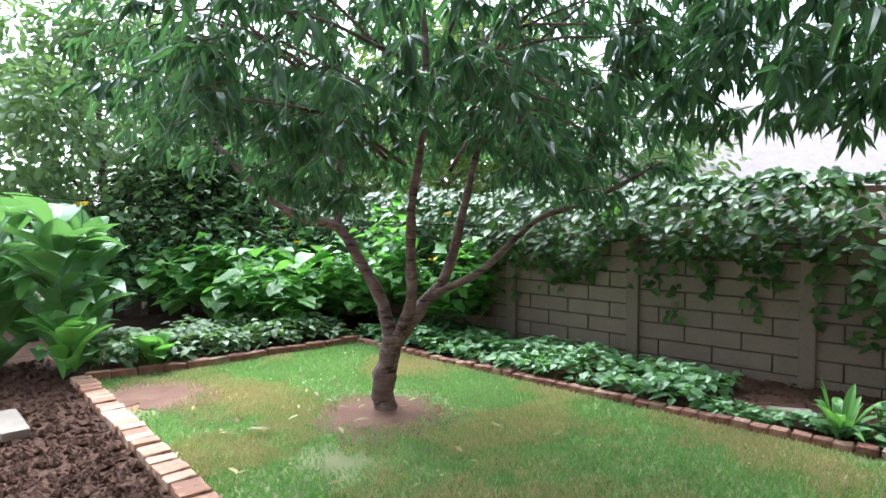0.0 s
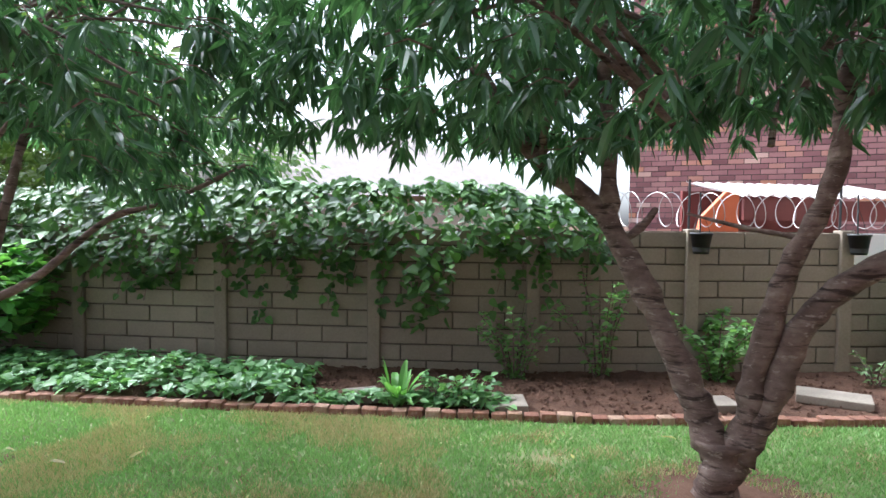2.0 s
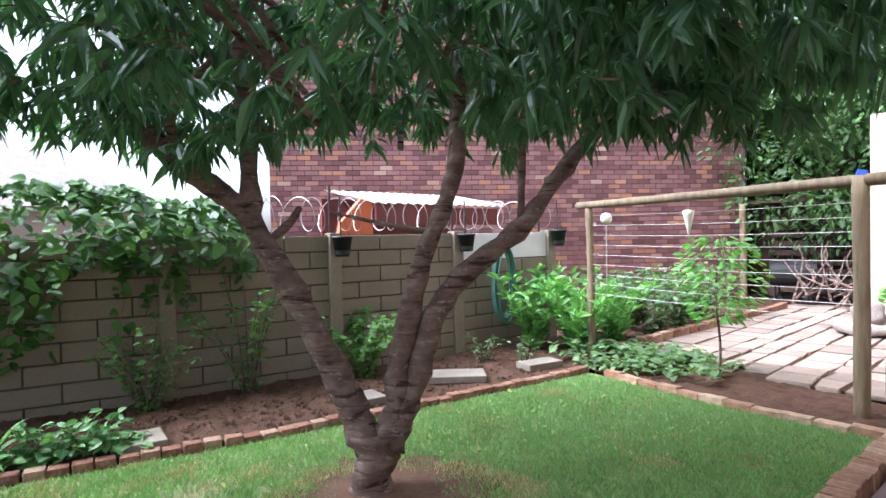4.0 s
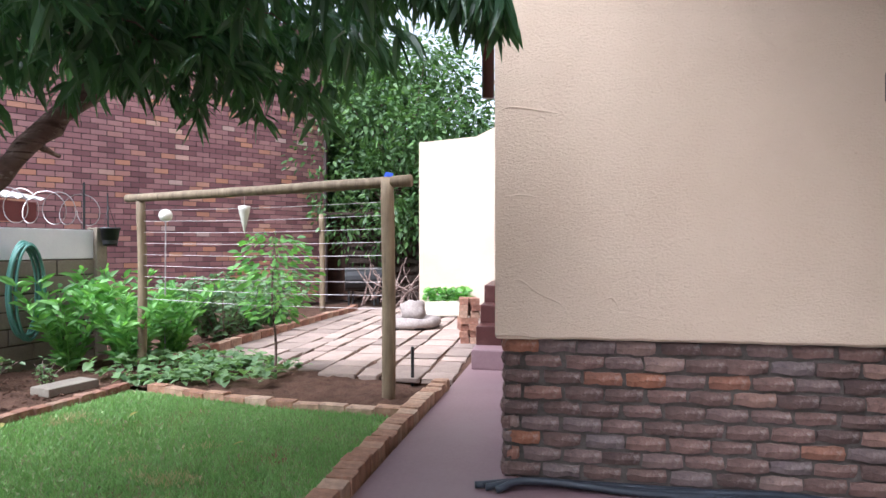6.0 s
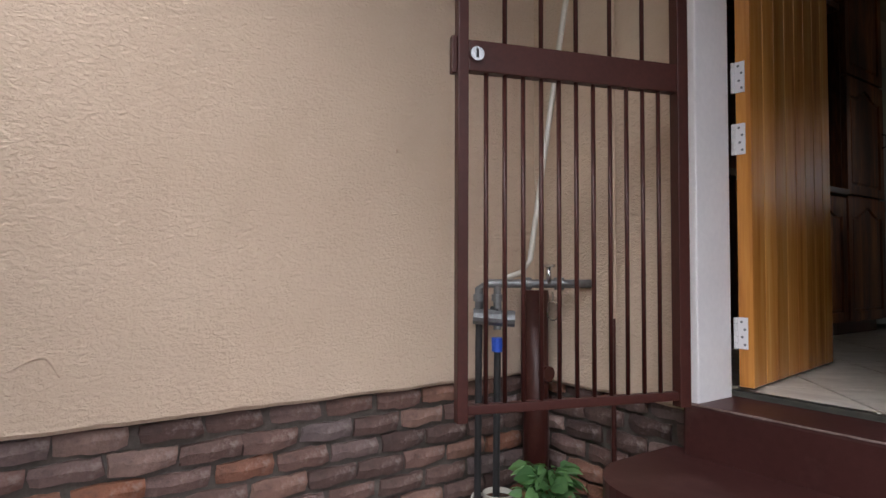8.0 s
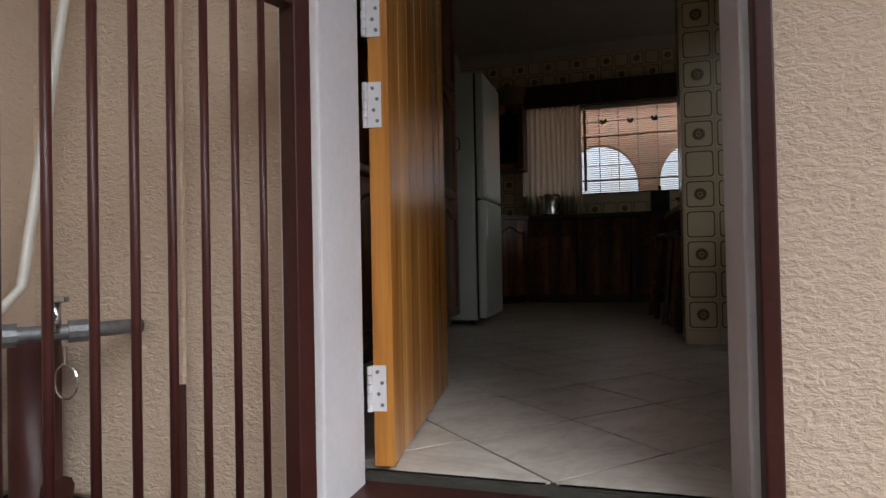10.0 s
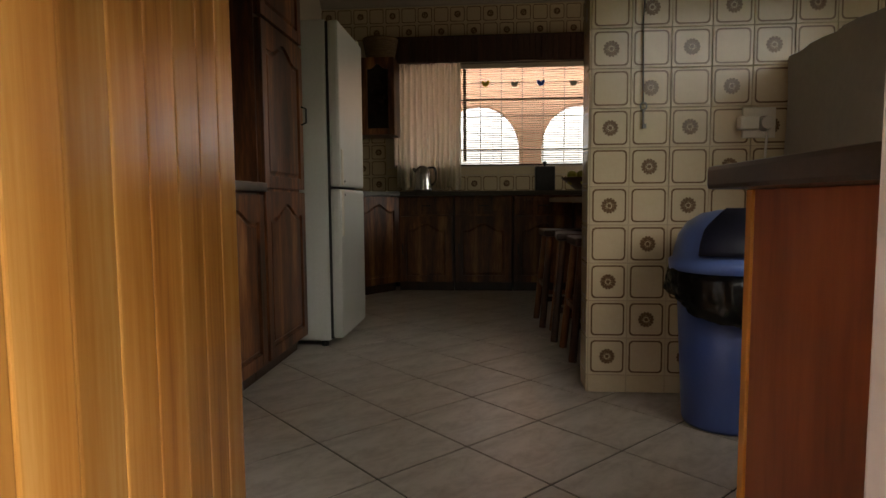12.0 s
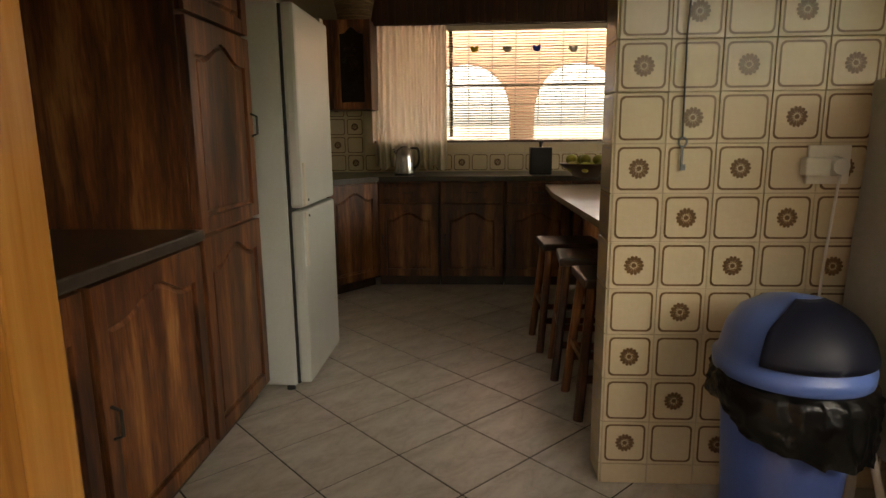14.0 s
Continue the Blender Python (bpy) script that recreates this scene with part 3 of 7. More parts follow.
def panel_mesh(length, seed, plain=False):
    bm = bmesh.new()
    h = 0.306
    if not plain:
        for c in range(2):
            n, off = 3, (0.0 if c else 0.5)
            w = length / n
            for k in range(-1, n + 1):
                a, b = -length / 2 + (k + off) * w, -length / 2 + (k + off + 1) * w
                a, b = max(a, -length / 2), min(b, length / 2)
                if b - a > 0.06:
                    box(bm, a + 0.006, b - 0.006, -0.042, -0.016, c * h / 2 + 0.006, (c + 1) * h / 2 - 0.007, 0.006)
    else:
        box(bm, -length / 2 + 0.01, length / 2 - 0.01, -0.030, -0.016, 0.008, h - 0.008, 0.005)
    return bm


for i, ((x0, y0), (x1, y1)) in enumerate(zip(WALLP, WALLP[1:])):
    a = math.degrees(math.atan2(y1 - y0, x1 - x0))
    L = math.hypot(x1 - x0, y1 - y0) - 0.02
    for r in range(5):
        z = WALL_TOP - 0.306 * (r + 1)
        last = i == len(WALLP) - 2 and r == 0
        ob = part("panel", panel_mesh(L, r, last), M["white_paint"] if last else M["concrete"], garden_wall, "flat white-painted top panel" if last else "")
        ob.matrix_world = Matrix.Translation(((x0 + x1) / 2, (y0 + y1) / 2, z)) @ pose(0, 0, 0, 0, 0, a)
    ob = part("backing", boxed(-L / 2, L / 2, -0.018, 0.018, -0.23, WALL_TOP), M["joint"], garden_wall, "dark recessed joints between the blocks")
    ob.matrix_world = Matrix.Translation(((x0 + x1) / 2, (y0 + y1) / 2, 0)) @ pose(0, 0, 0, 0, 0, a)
for x, y in WALLP:
    bm = boxed(-0.06, 0.06, -0.085, 0.06, -0.2, WALL_TOP + 0.02, 0.012)
    ob = part("post", bm, M["concrete"], garden_wall)
    ob.matrix_world = pose(x, y, 0, 0, 0, -13)

# ---- house shell ----
HX, HY, PLINTH, DWY, WALLH = 3.66, 0.28, 0.675, -1.95, 3.6
KZ, CEIL = 0.72, 3.42
wall_w = thing("wall_west", 0, 0, 0, "cream textured plaster wall over a mottled brick plinth", "wall", kind="structure")


def plaster_sheet(w, z0, z1, thick, seed):
    """A plaster slab with an uneven lower edge; local x along the wall, outer face at y = 0."""
    bm = bmesh.new()
    n = max(6, int(w / 0.06))
    rows = []
    for k in range(n + 1):
        x = w * k / n
        zl = z0 + 0.006 * noise.noise(Vector((x * 6, seed, 0))) + 0.005 * noise.noise(Vector((x * 20, seed, 3)))
        rows.append([bm.verts.new((x, 0.010, zl)), bm.verts.new((x, 0, zl + 0.012)), bm.verts.new((x, 0, z1)), bm.verts.new((x, thick, z1)), bm.verts.new((x, thick, zl))])
    for r0, r1 in zip(rows, rows[1:]):
        for i in range(5):
            bm.faces.new((r0[i], r1[i], r1[(i + 1) % 5], r0[(i + 1) % 5]))
    bm.faces.new(rows[0])
    bm.faces.new(rows[-1][::-1])
    bmesh.ops.recalc_face_normals(bm, faces=bm.faces[:])
    return bm


ob = part("plaster", plaster_sheet(HY - DWY, PLINTH, WALLH, 0.2, 1.0), M["plaster"], wall_w)
ob.matrix_world = pose(HX, HY - 0.004, 0, 0, 0, -90)
ob = part("plaster", plaster_sheet(7.394, PLINTH, WALLH, 0.2, 2.0), M["plaster"], wall_w)
ob.matrix_world = pose(11.06, HY + 0.0, 0, 0, 0, 180)
part("core", boxed(HX + 0.044, HX + 0.17, DWY + 0.02, HY - 0.044, -0.1, PLINTH + 0.05), M["mortar"], wall_w)
part("core", boxed(HX + 0.044, 11.0, HY - 0.17, HY - 0.044, -0.1, PLINTH + 0.05), M["mortar"], wall_w)

wall_n = thing("wall_north", 0, 0, 0, "cream textured plaster wall round the kitchen doorway", "wall", kind="structure")
DX0, DX1, DTOP = 2.12, 2.97, 2.78
ob = part("plaster", plaster_sheet(HX - DX1 + 0.02, PLINTH - 0.02, WALLH, 0.2, 3.0), M["plaster"], wall_n)
ob.matrix_world = pose(HX + 0.02, DWY, 0, 0, 0, 180)
# the opening left here is unseen, made to hold the fill lamp
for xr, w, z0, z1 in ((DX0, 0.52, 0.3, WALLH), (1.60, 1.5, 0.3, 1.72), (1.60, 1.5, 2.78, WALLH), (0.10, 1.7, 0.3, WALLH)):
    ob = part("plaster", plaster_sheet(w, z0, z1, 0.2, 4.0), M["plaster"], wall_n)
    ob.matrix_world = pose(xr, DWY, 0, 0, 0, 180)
fill_win2 = thing("window_2", 0, 0, 0, "steel-framed window added unseen beside the door for the fill lamp", "window", kind="structure")
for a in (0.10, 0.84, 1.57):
    part("window_frame", boxed(a, a + 0.03, DWY - 0.06, DWY - 0.03, 1.72, 2.78), M["white_paint"], fill_win2)
part("lintel", boxed(DX0, DX1, DWY - 0.2, DWY, DTOP, WALLH), M["plaster"], wall_n)
part("core", boxed(DX1 - 0.05, HX + 0.044, DWY - 0.17, DWY - 0.044, -0.1, PLINTH), M["mortar"], wall_n)

# kitchen shell
wall_k = thing("wall_kitchen", 0, 0, 0, "kitchen walls with plain paint above the units", "wall", kind="structure")
part("wall_east", boxed(4.02, 4.2, -7.5, -2.15, 0, CEIL + 0.2), M["inner_wall"], wall_k)
# gap for the unseen, assumed window that holds the bar's fill lamp
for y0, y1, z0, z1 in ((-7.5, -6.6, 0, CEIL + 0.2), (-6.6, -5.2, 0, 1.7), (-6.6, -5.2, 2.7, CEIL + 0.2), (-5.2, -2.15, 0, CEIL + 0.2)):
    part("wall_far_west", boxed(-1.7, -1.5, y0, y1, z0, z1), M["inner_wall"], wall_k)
fill_win3 = thing("window_3", 0, 0, 0, "plain white window, unseen and assumed, holding the bar's fill lamp", "window", kind="structure")
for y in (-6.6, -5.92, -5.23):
    part("window_frame", boxed(-1.66, -1.62, y, y + 0.03, 1.7, 2.7), M["white_paint"], fill_win3)
WX0, WX1, WZ0, WZ1, WY = 1.20, 3.34, 1.83, 2.80, -7.45
part("wall_south", boxed(WX1, 4.2, WY - 0.2, WY, 0, CEIL + 0.2), M["inner_wall"], wall_k)
part("wall_south", boxed(-1.7, WX0, WY - 0.2, WY, 0, CEIL + 0.2), M["inner_wall"], wall_k)
part("wall_south", boxed(WX0, WX1, WY - 0.2, WY, 0, WZ0), M["inner_wall"], wall_k)
part("wall_south", boxed(WX0, WX1, WY - 0.2, WY, WZ1, CEIL + 0.2), M["inner_wall"], wall_k)
tagged(part("ceiling", boxed(-1.7, 4.2, -7.65, DWY - 0.2, CEIL, CEIL + 0.12), M["ceiling"]), "dull cream kitchen ceiling", "ceiling", kind="structure")
tagged(part("roof", boxed(-1.9, 11.2, -7.7, HY + 0.02, WALLH, WALLH + 0.15), M["dark_wood"]), "house roof deck over the walls", "roof", kind="structure")
kitchen_floor = tagged(part("floor", boxed(-1.7, 4.2, -7.65, DWY - 0.14, 0.3, KZ - 0.004), M["floor_grout"]), "pale marbled floor tiles laid diagonally with dark joints", "floor", kind="structure")

bm = bmesh.new()
prism(bm, [(0.0, CEIL), (0.0, CEIL - 0.10), (0.02, CEIL - 0.10), (0.05, CEIL - 0.05), (0.10, CEIL - 0.02), (0.10, CEIL)], -1.5, 4.02)
ob = part("cornice", bm, M["ceiling"])
ob.matrix_world = Matrix(((0, 0, 1, 0), (1, 0, 0, WY + 0.001), (0, 1, 0, -0.001), (0, 0, 0, 1)))
tagged(ob, "cream coved cornice along the kitchen ceiling", "cornice", kind="structure")

# door frame, threshold and steps
door_frame = thing("door_frame", 0, 0, 0, "white-painted wooden door frame of the kitchen doorway", "door frame", kind="structure")
part("jamb", boxed(2.888, 2.975, -2.075, -1.89, KZ - 0.04, DTOP, 0.006), M["white_paint"], door_frame)
part("jamb", boxed(2.118, 2.155, -2.14, -1.955, KZ - 0.04, DTOP, 0.006), M["white_paint"], door_frame)
part("head", boxed(2.155, 2.888, -2.14, -1.93, DTOP - 0.06, DTOP, 0.006), M["white_paint"], door_frame)
part("gate_frame", boxed(2.112, 2.140, -1.958, -1.915, KZ - 0.06, DTOP, 0.004), M["red_metal"], door_frame, "oxblood steel strip of the gate frame")
steps = thing("kitchen_steps", 0, 0, 0, "oxblood-painted concrete steps up to the kitchen door", "steps", kind="structure")
part("tread", boxed(2.14, 2.93, -2.16, -1.87, 0.0, KZ - 0.02, 0.012), M["step_paint"], steps)
bm = bmesh.new()
prism(bm, [(1.95, -1.925), (3.0, -1.925)] + [(2.78 + 0.22 * math.cos(radians(9 * k)), -1.67 + 0.22 * math.sin(radians(9 * k))) for k in range(11)] + [(1.95, -1.45)], 0.0, 0.545)
part("tread", bm, M["step_paint"], steps)
bm = bmesh.new()
for k in range(26):
    x = 2.16 + 0.029 * k
    if noise.noise(Vector((x * 6, 2, 0))) > -0.12:
        box(bm, x, x + 0.028, -1.8735, -1.8685, 0.6965 + 0.002 * noise.noise(Vector((x * 20, 0, 1))), 0.7015)
tagged(part("worn_edge", bm, M["chipped"], steps, "pale chipped paint along the step's nosing"), kind="stuff")
part("tread", boxed(1.90, 2.92, -1.50, -1.12, 0.0, 0.365, 0.012), M["step_paint"], steps)
part("tread", boxed(1.85, 2.90, -1.20, -0.84, 0.0, 0.185, 0.012), M["step_paint"], steps)

# ---- far annex, side steps, patio ----
annex = thing("wall_annex", 0, 0, 0, "pale cream plastered outbuilding wall with a sloping roof edge", "wall", kind="structure")
bm = bmesh.new()
prism(bm, [(-2.25, 0), (-2.25, 2.98), (-1.25, 3.05), (-0.2, 3.55), (0.6, 3.75), (0.6, 0)], 0, 0.2)
ob = part("plaster", bm, M["plaster_far"], annex)
ob.matrix_world = Matrix(((0, 0, 1, 11.0), (-1, 0, 0, 0), (0, 1, 0, -0.05), (0, 0, 0, 1)))
side = thing("side_steps", 0, 0, 0, "purple-red painted steps to the outbuilding door", "steps", kind="structure")
for k in range(4):
    part("tread", boxed(6.18 + 0.28 * k, 7.9, 0.30, 0.72 - 0.01 * k, 0.0, 0.178 * (k + 1), 0.01), M["path"] if k == 0 else M["step_paint"], side)
part("landing", boxed(7.9, 11.0, 0.30, 0.68, 0.0, 0.712, 0.01), M["step_paint"], side)


# ---- trees ----
def hanging_crown(seed, middle, radii, floor, clusters, leaf, per=15, keep=None, density_low=0.55):
    """Twigs of drooping leaves spread through an uneven flattened dome."""
    lv = Leaves(seed)
    rng = lv.rng
    bm = bmesh.new()
    done = 0
    while done < clusters:
        u = Vector((rng.uniform(-1, 1), rng.uniform(-1, 1), rng.uniform(-1, 1)))
        if u.length > 1 or u.length < 0.35:
            continue
        u *= 1 + 0.22 * noise.noise(u * 3 + Vector((seed, 0, 0)))
        p = Vector(middle) + Vector((u.x * radii[0], u.y * radii[1], u.z * radii[2]))
        low = floor(p.x, p.y) if callable(floor) else floor
        if p.z < low:
            if rng.random() > density_low:
                continue
            p.z = low + rng.uniform(0, 0.25)
        if keep and not keep(p):
            continue
        if noise.noise(p * 1.7 + Vector((0, seed, 0))) < -0.16:
            continue
        done += 1
        out = Vector((u.x, u.y, 0.15)).normalized()
        length = rng.uniform(0.18, 0.42)
        tip = p + out * length * 0.7 - Vector((0, 0, length * rng.uniform(0.1, 0.6)))
        tube(bm, [p, p.lerp(tip, 0.5) + Vector((0, 0, 0.03)), tip], [0.005, 0.004, 0.002], 3, caps=False)
        for k in range(per):
            t = rng.uniform(0.05, 1.0)
            q = p.lerp(tip, t)
            a = rng.uniform(0, 2 * math.pi)
            way = Vector((math.cos(a) * 0.55, math.sin(a) * 0.55, rng.uniform(-1.1, -0.15))) + out * 0.35
            lv.add(q, way, leaf * rng.uniform(0.65, 1.2), LANCE, 0.35, rng.uniform(0.1, 0.45))
    return lv, bm


def bough(bm, start, end, r, rng):
    s, e = Vector(start), Vector(end)
    mid = s.lerp(e, 0.5) + Vector((rng.uniform(-0.1, 0.1), rng.uniform(-0.1, 0.1), 0.12))
    limb(bm, [s, mid, e], r, 0.006, 4, 6, 0.2)


tree_a = thing("peach_tree", -2.21, 3.70, 0, "peach tree with four spreading limbs and drooping leaves on the lawn", "tree", "peach trees on the lawn")
R0 = Matrix.Rotation(radians(26.8), 4, "Z")      # limbs are given across the lawn
limbs_a = [
    ("trunk", [(0, 0, -0.08), (-0.01, 0, 0.15), (0.03, 0, 0.36), (0.06, 0, 0.52)], 0.085, 0.075),
    ("limb", [(0.06, 0, 0.46), (-0.02, 0.05, 0.75), (-0.14, 0.06, 0.98), (-0.35, 0.1, 1.31), (-0.62, 0.15, 1.36), (-0.98, 0.2, 1.62), (-1.45, 0.3, 2.1)], 0.055, 0.018),
    ("limb", [(-0.35, 0.1, 1.29), (-0.34, 0.2, 1.75), (-0.40, 0.3, 2.4)], 0.035, 0.015),
    ("limb", [(0.08, -0.02, 0.46), (0.20, -0.1, 0.80), (0.20, -0.15, 1.20), (0.22, -0.2, 1.5), (0.29, -0.2, 1.95), (0.31, -0.2, 2.6), (0.22, -0.1, 3.2)], 0.048, 0.016),
    ("limb", [(0.08, 0.05, 0.46), (0.28, 0.15, 0.72), (0.45, 0.2, 0.95), (0.60, 0.3, 1.5), (0.70, 0.4, 1.9), (0.95, 0.6, 2.6)], 0.055, 0.018),
    ("limb", [(0.36, 0.15, 0.80), (0.70, 0.05, 0.98), (1.10, 0.0, 1.35), (1.46, -0.05, 1.48), (1.95, -0.1, 1.75)], 0.030, 0.012)]
for name, pts, r0, r1 in limbs_a:
    bm = bmesh.new()
    limb(bm, [R0 @ Vector(p) for p in pts], r0, r1, 6, 10, 0.3)
    part(name, bm, M["bark"], tree_a, smooth=True)


def floor_a(x, y):
    u = x * 0.893 + y * 0.451
    return 1.55 + 0.14 * math.sin(u * 3.1) + (0.25 if -0.1 < u < 0.75 else 0) - 0.28 * max(0.0, min(1.0, u - 0.9))


lv, bm = hanging_crown(11, (0.24, 0.10, 2.6), (2.0, 1.9, 1.35), floor_a, 1300, 0.128)
rng = random.Random(3)
for k in range(26):
    a = rng.uniform(0, 6.28)
    bough(bm, R0 @ Vector((0.2 + 0.3 * math.cos(a), 0.3 * math.sin(a), rng.uniform(1.7, 2.5))), (1.6 * math.cos(a), 1.6 * math.sin(a), rng.uniform(1.9, 3.2)), 0.016, rng)
tagged(part("twigs", bm, M["bark"], tree_a), kind="stuff")
lv.put("crown", M["peach_leaf"], tree_a, "dark green narrow drooping leaves")

tree_b = thing("peach_tree", 2.08, 2.70, 0, "leaning multi-stemmed peach tree with grey bark near the path", "tree", "peach trees on the lawn")
limbs_b = [
    ("trunk", [(0.0, 0.0, -0.08), (0.01, -0.01, 0.10), (0.02, -0.01, 0.27)], 0.115, 0.11),
    ("limb", [(0.0, 0.02, 0.18), (-0.04, 0.10, 0.38), (-0.10, 0.19, 0.62), (-0.23, 0.39, 1.03), (-0.36, 0.60, 1.42), (-0.55, 0.70, 1.60), (-0.80, 0.80, 1.85), (-1.05, 0.92, 2.3)], 0.088, 0.045),
    ("limb", [(-0.34, 0.57, 1.36), (-0.33, 0.60, 1.7), (-0.36, 0.60, 2.1), (-0.43, 0.60, 2.9)], 0.060, 0.034),
    ("limb", [(0.06, -0.03, 0.18), (0.12, -0.08, 0.45), (0.16, -0.10, 0.68), (0.28, -0.18, 1.15), (0.42, -0.30, 1.62), (0.42, -0.32, 2.1), (0.38, -0.30, 2.9)], 0.070, 0.034),
    ("limb", [(0.08, -0.05, 0.20), (0.20, -0.12, 0.50), (0.27, -0.16, 0.72), (0.42, -0.24, 1.0), (0.80, -0.46, 1.35), (1.05, -0.60, 1.70), (1.25, -0.72, 1.95), (1.6, -1.0, 2.6)], 0.074, 0.036),
    ("limb", [(0.78, -0.44, 1.32), (0.80, -0.44, 1.9), (0.76, -0.40, 2.7)], 0.024, 0.014),
    ("limb", [(0.95, -0.54, 1.55), (1.15, -0.35, 1.6), (1.42, -0.25, 1.58)], 0.022, 0.012),
    ("limb", [(0.34, -0.2, 1.3), (0.2, 0.05, 1.35), (0.05, 0.3, 1.42)], 0.016, 0.007),
    ("limb", [(-0.68, 0.75, 1.74), (-0.72, 0.55, 1.95), (-0.6, 0.4, 2.15)], 0.03, 0.015),
    ("limb", [(-0.30, 0.50, 1.25), (-0.14, 0.52, 1.36), (-0.06, 0.54, 1.45)], 0.026, 0.02)]
for k, (name, pts, r0, r1) in enumerate(limbs_b):
    bm = bmesh.new()
    if 3 <= k <= 7:
        pts = [(x - 0.04 * min(1, max(0, z - 0.3)), y + 0.04 * min(1, max(0, z - 0.3)), z) for x, y, z in pts]
    limb(bm, pts, r0, r1, 6, 10, 0.42)
    part(name, bm, M["bark"], tree_b, smooth=True)


def open_below(p):
    """The lower crown on the path's side is thin, with the limbs showing through."""
    if p.x < -1.2 and p.y < -0.9 and p.z < 2.4:
        return False
    return p.z > (1.98 if p.x > 0.1 else 2.25) or p.y > 0.55 or noise.noise(p * 2.6 + Vector((4, 0, 9))) > 0.12


def floor_b(x, y):
    return 1.86 + 0.14 * math.sin(x * 2.7 + y) - 0.10 * (x < -0.6)


lv, bm = hanging_crown(23, (-0.05, -0.20, 2.75), (2.1, 2.0, 1.25), floor_b, 1750, 0.128, keep=open_below)
low, twigs_low = hanging_crown(29, (0.72, -1.35, 2.2), (0.85, 0.75, 0.55), 1.78, 260, 0.13)
side_low, twigs_side = hanging_crown(37, (-1.45, 0.55, 2.45), (1.0, 1.0, 0.8), 1.84, 200, 0.128)
for extra, sticks in ((low, twigs_low), (side_low, twigs_side)):
    n0 = len(lv.v)
    lv.v += extra.v
    lv.f += [tuple(i + n0 for i in q) for q in extra.f]
    sticks.free()
# one drooping spray towards the house corner
rng = lv.rng
tube(bm, curve_points([(0.9, -0.9, 2.5), (0.85, -1.6, 2.36), (0.75, -2.45, 2.02)], 6), 0.006, 5)
for k in range(110):
    t = rng.uniform(0, 1) ** 0.35 * 1.06
    p = Vector((0.88 - 0.10 * t + rng.uniform(-0.13, 0.13), -1.0 - 1.45 * t, 2.48 - 0.46 * t + rng.uniform(-0.05, 0.06)))
    for j in range(5):
        a = rng.uniform(0, 6.28)
        lv.add(p, (0.5 * math.cos(a), 0.5 * math.sin(a), -0.9), rng.uniform(0.10, 0.17), LANCE, 0.35, 0.25)
rng = random.Random(5)
for k in range(30):
    a = rng.uniform(0, 6.28)
    bough(bm, (0.15 + 0.5 * math.cos(a), 0.1 + 0.3 * math.sin(a), rng.uniform(1.8, 2.6)), (1.7 * math.cos(a), 1.6 * math.sin(a) - 0.2, rng.uniform(2.1, 3.3)), 0.018, rng)
tagged(part("twigs", bm, M["bark"], tree_b), kind="stuff")
lv.put("crown", M["peach_leaf"], tree_b, "dark green narrow drooping leaves")


def leafy_tree(name, x, y, height, radius, mat, seed, label, leaf=0.16, count=2600, trunk=0.12, low=0.25, shape=OVAL, clumps=38):
    root = thing(name, x, y, 0, label, "tree")
    rng = random.Random(seed)
    bm = bmesh.new()
    limb(bm, [(0, 0, -0.1), (0.1, 0.05, height * 0.25), (-0.05, 0.1, height * 0.5), (0.05, 0, height * 0.8)], trunk, trunk * 0.3, 5, 8)
    lv = Leaves(seed)
    balls = []
    for k in range(clumps * 2):
        a, t = rng.uniform(0, 6.28), rng.uniform(0, 1)
        r = radius * math.sqrt(rng.uniform(0.05, 1)) * (0.55 + 0.75 * math.sin(math.pi * min(1, 0.15 + t * 0.85)))
        c = Vector((r * math.cos(a), r * math.sin(a), height * (low + (1 - low) * t)))
        balls.append((c, radius * rng.uniform(0.16, 0.36)))
        if k % 6 == 0:
            bough(bm, (0, 0, max(0.2, c.z * 0.6)), c, trunk * 0.3, rng)
    part("trunk", bm, M["bark"], root)
    for k in range(count * 2):
        c, r = rng.choice(balls)
        u = Vector((rng.gauss(0, 1), rng.gauss(0, 1), rng.gauss(0, 0.8))).normalized()
        p = c + u * r * rng.uniform(0.6, 1.1)
        lv.add(p, u + Vector((rng.uniform(-0.6, 0.6), rng.uniform(-0.6, 0.6), -0.3)), leaf * rng.uniform(0.6, 1.3), shape, 0.2, 0.2)
    lv.put("crown", mat, root)
    return root


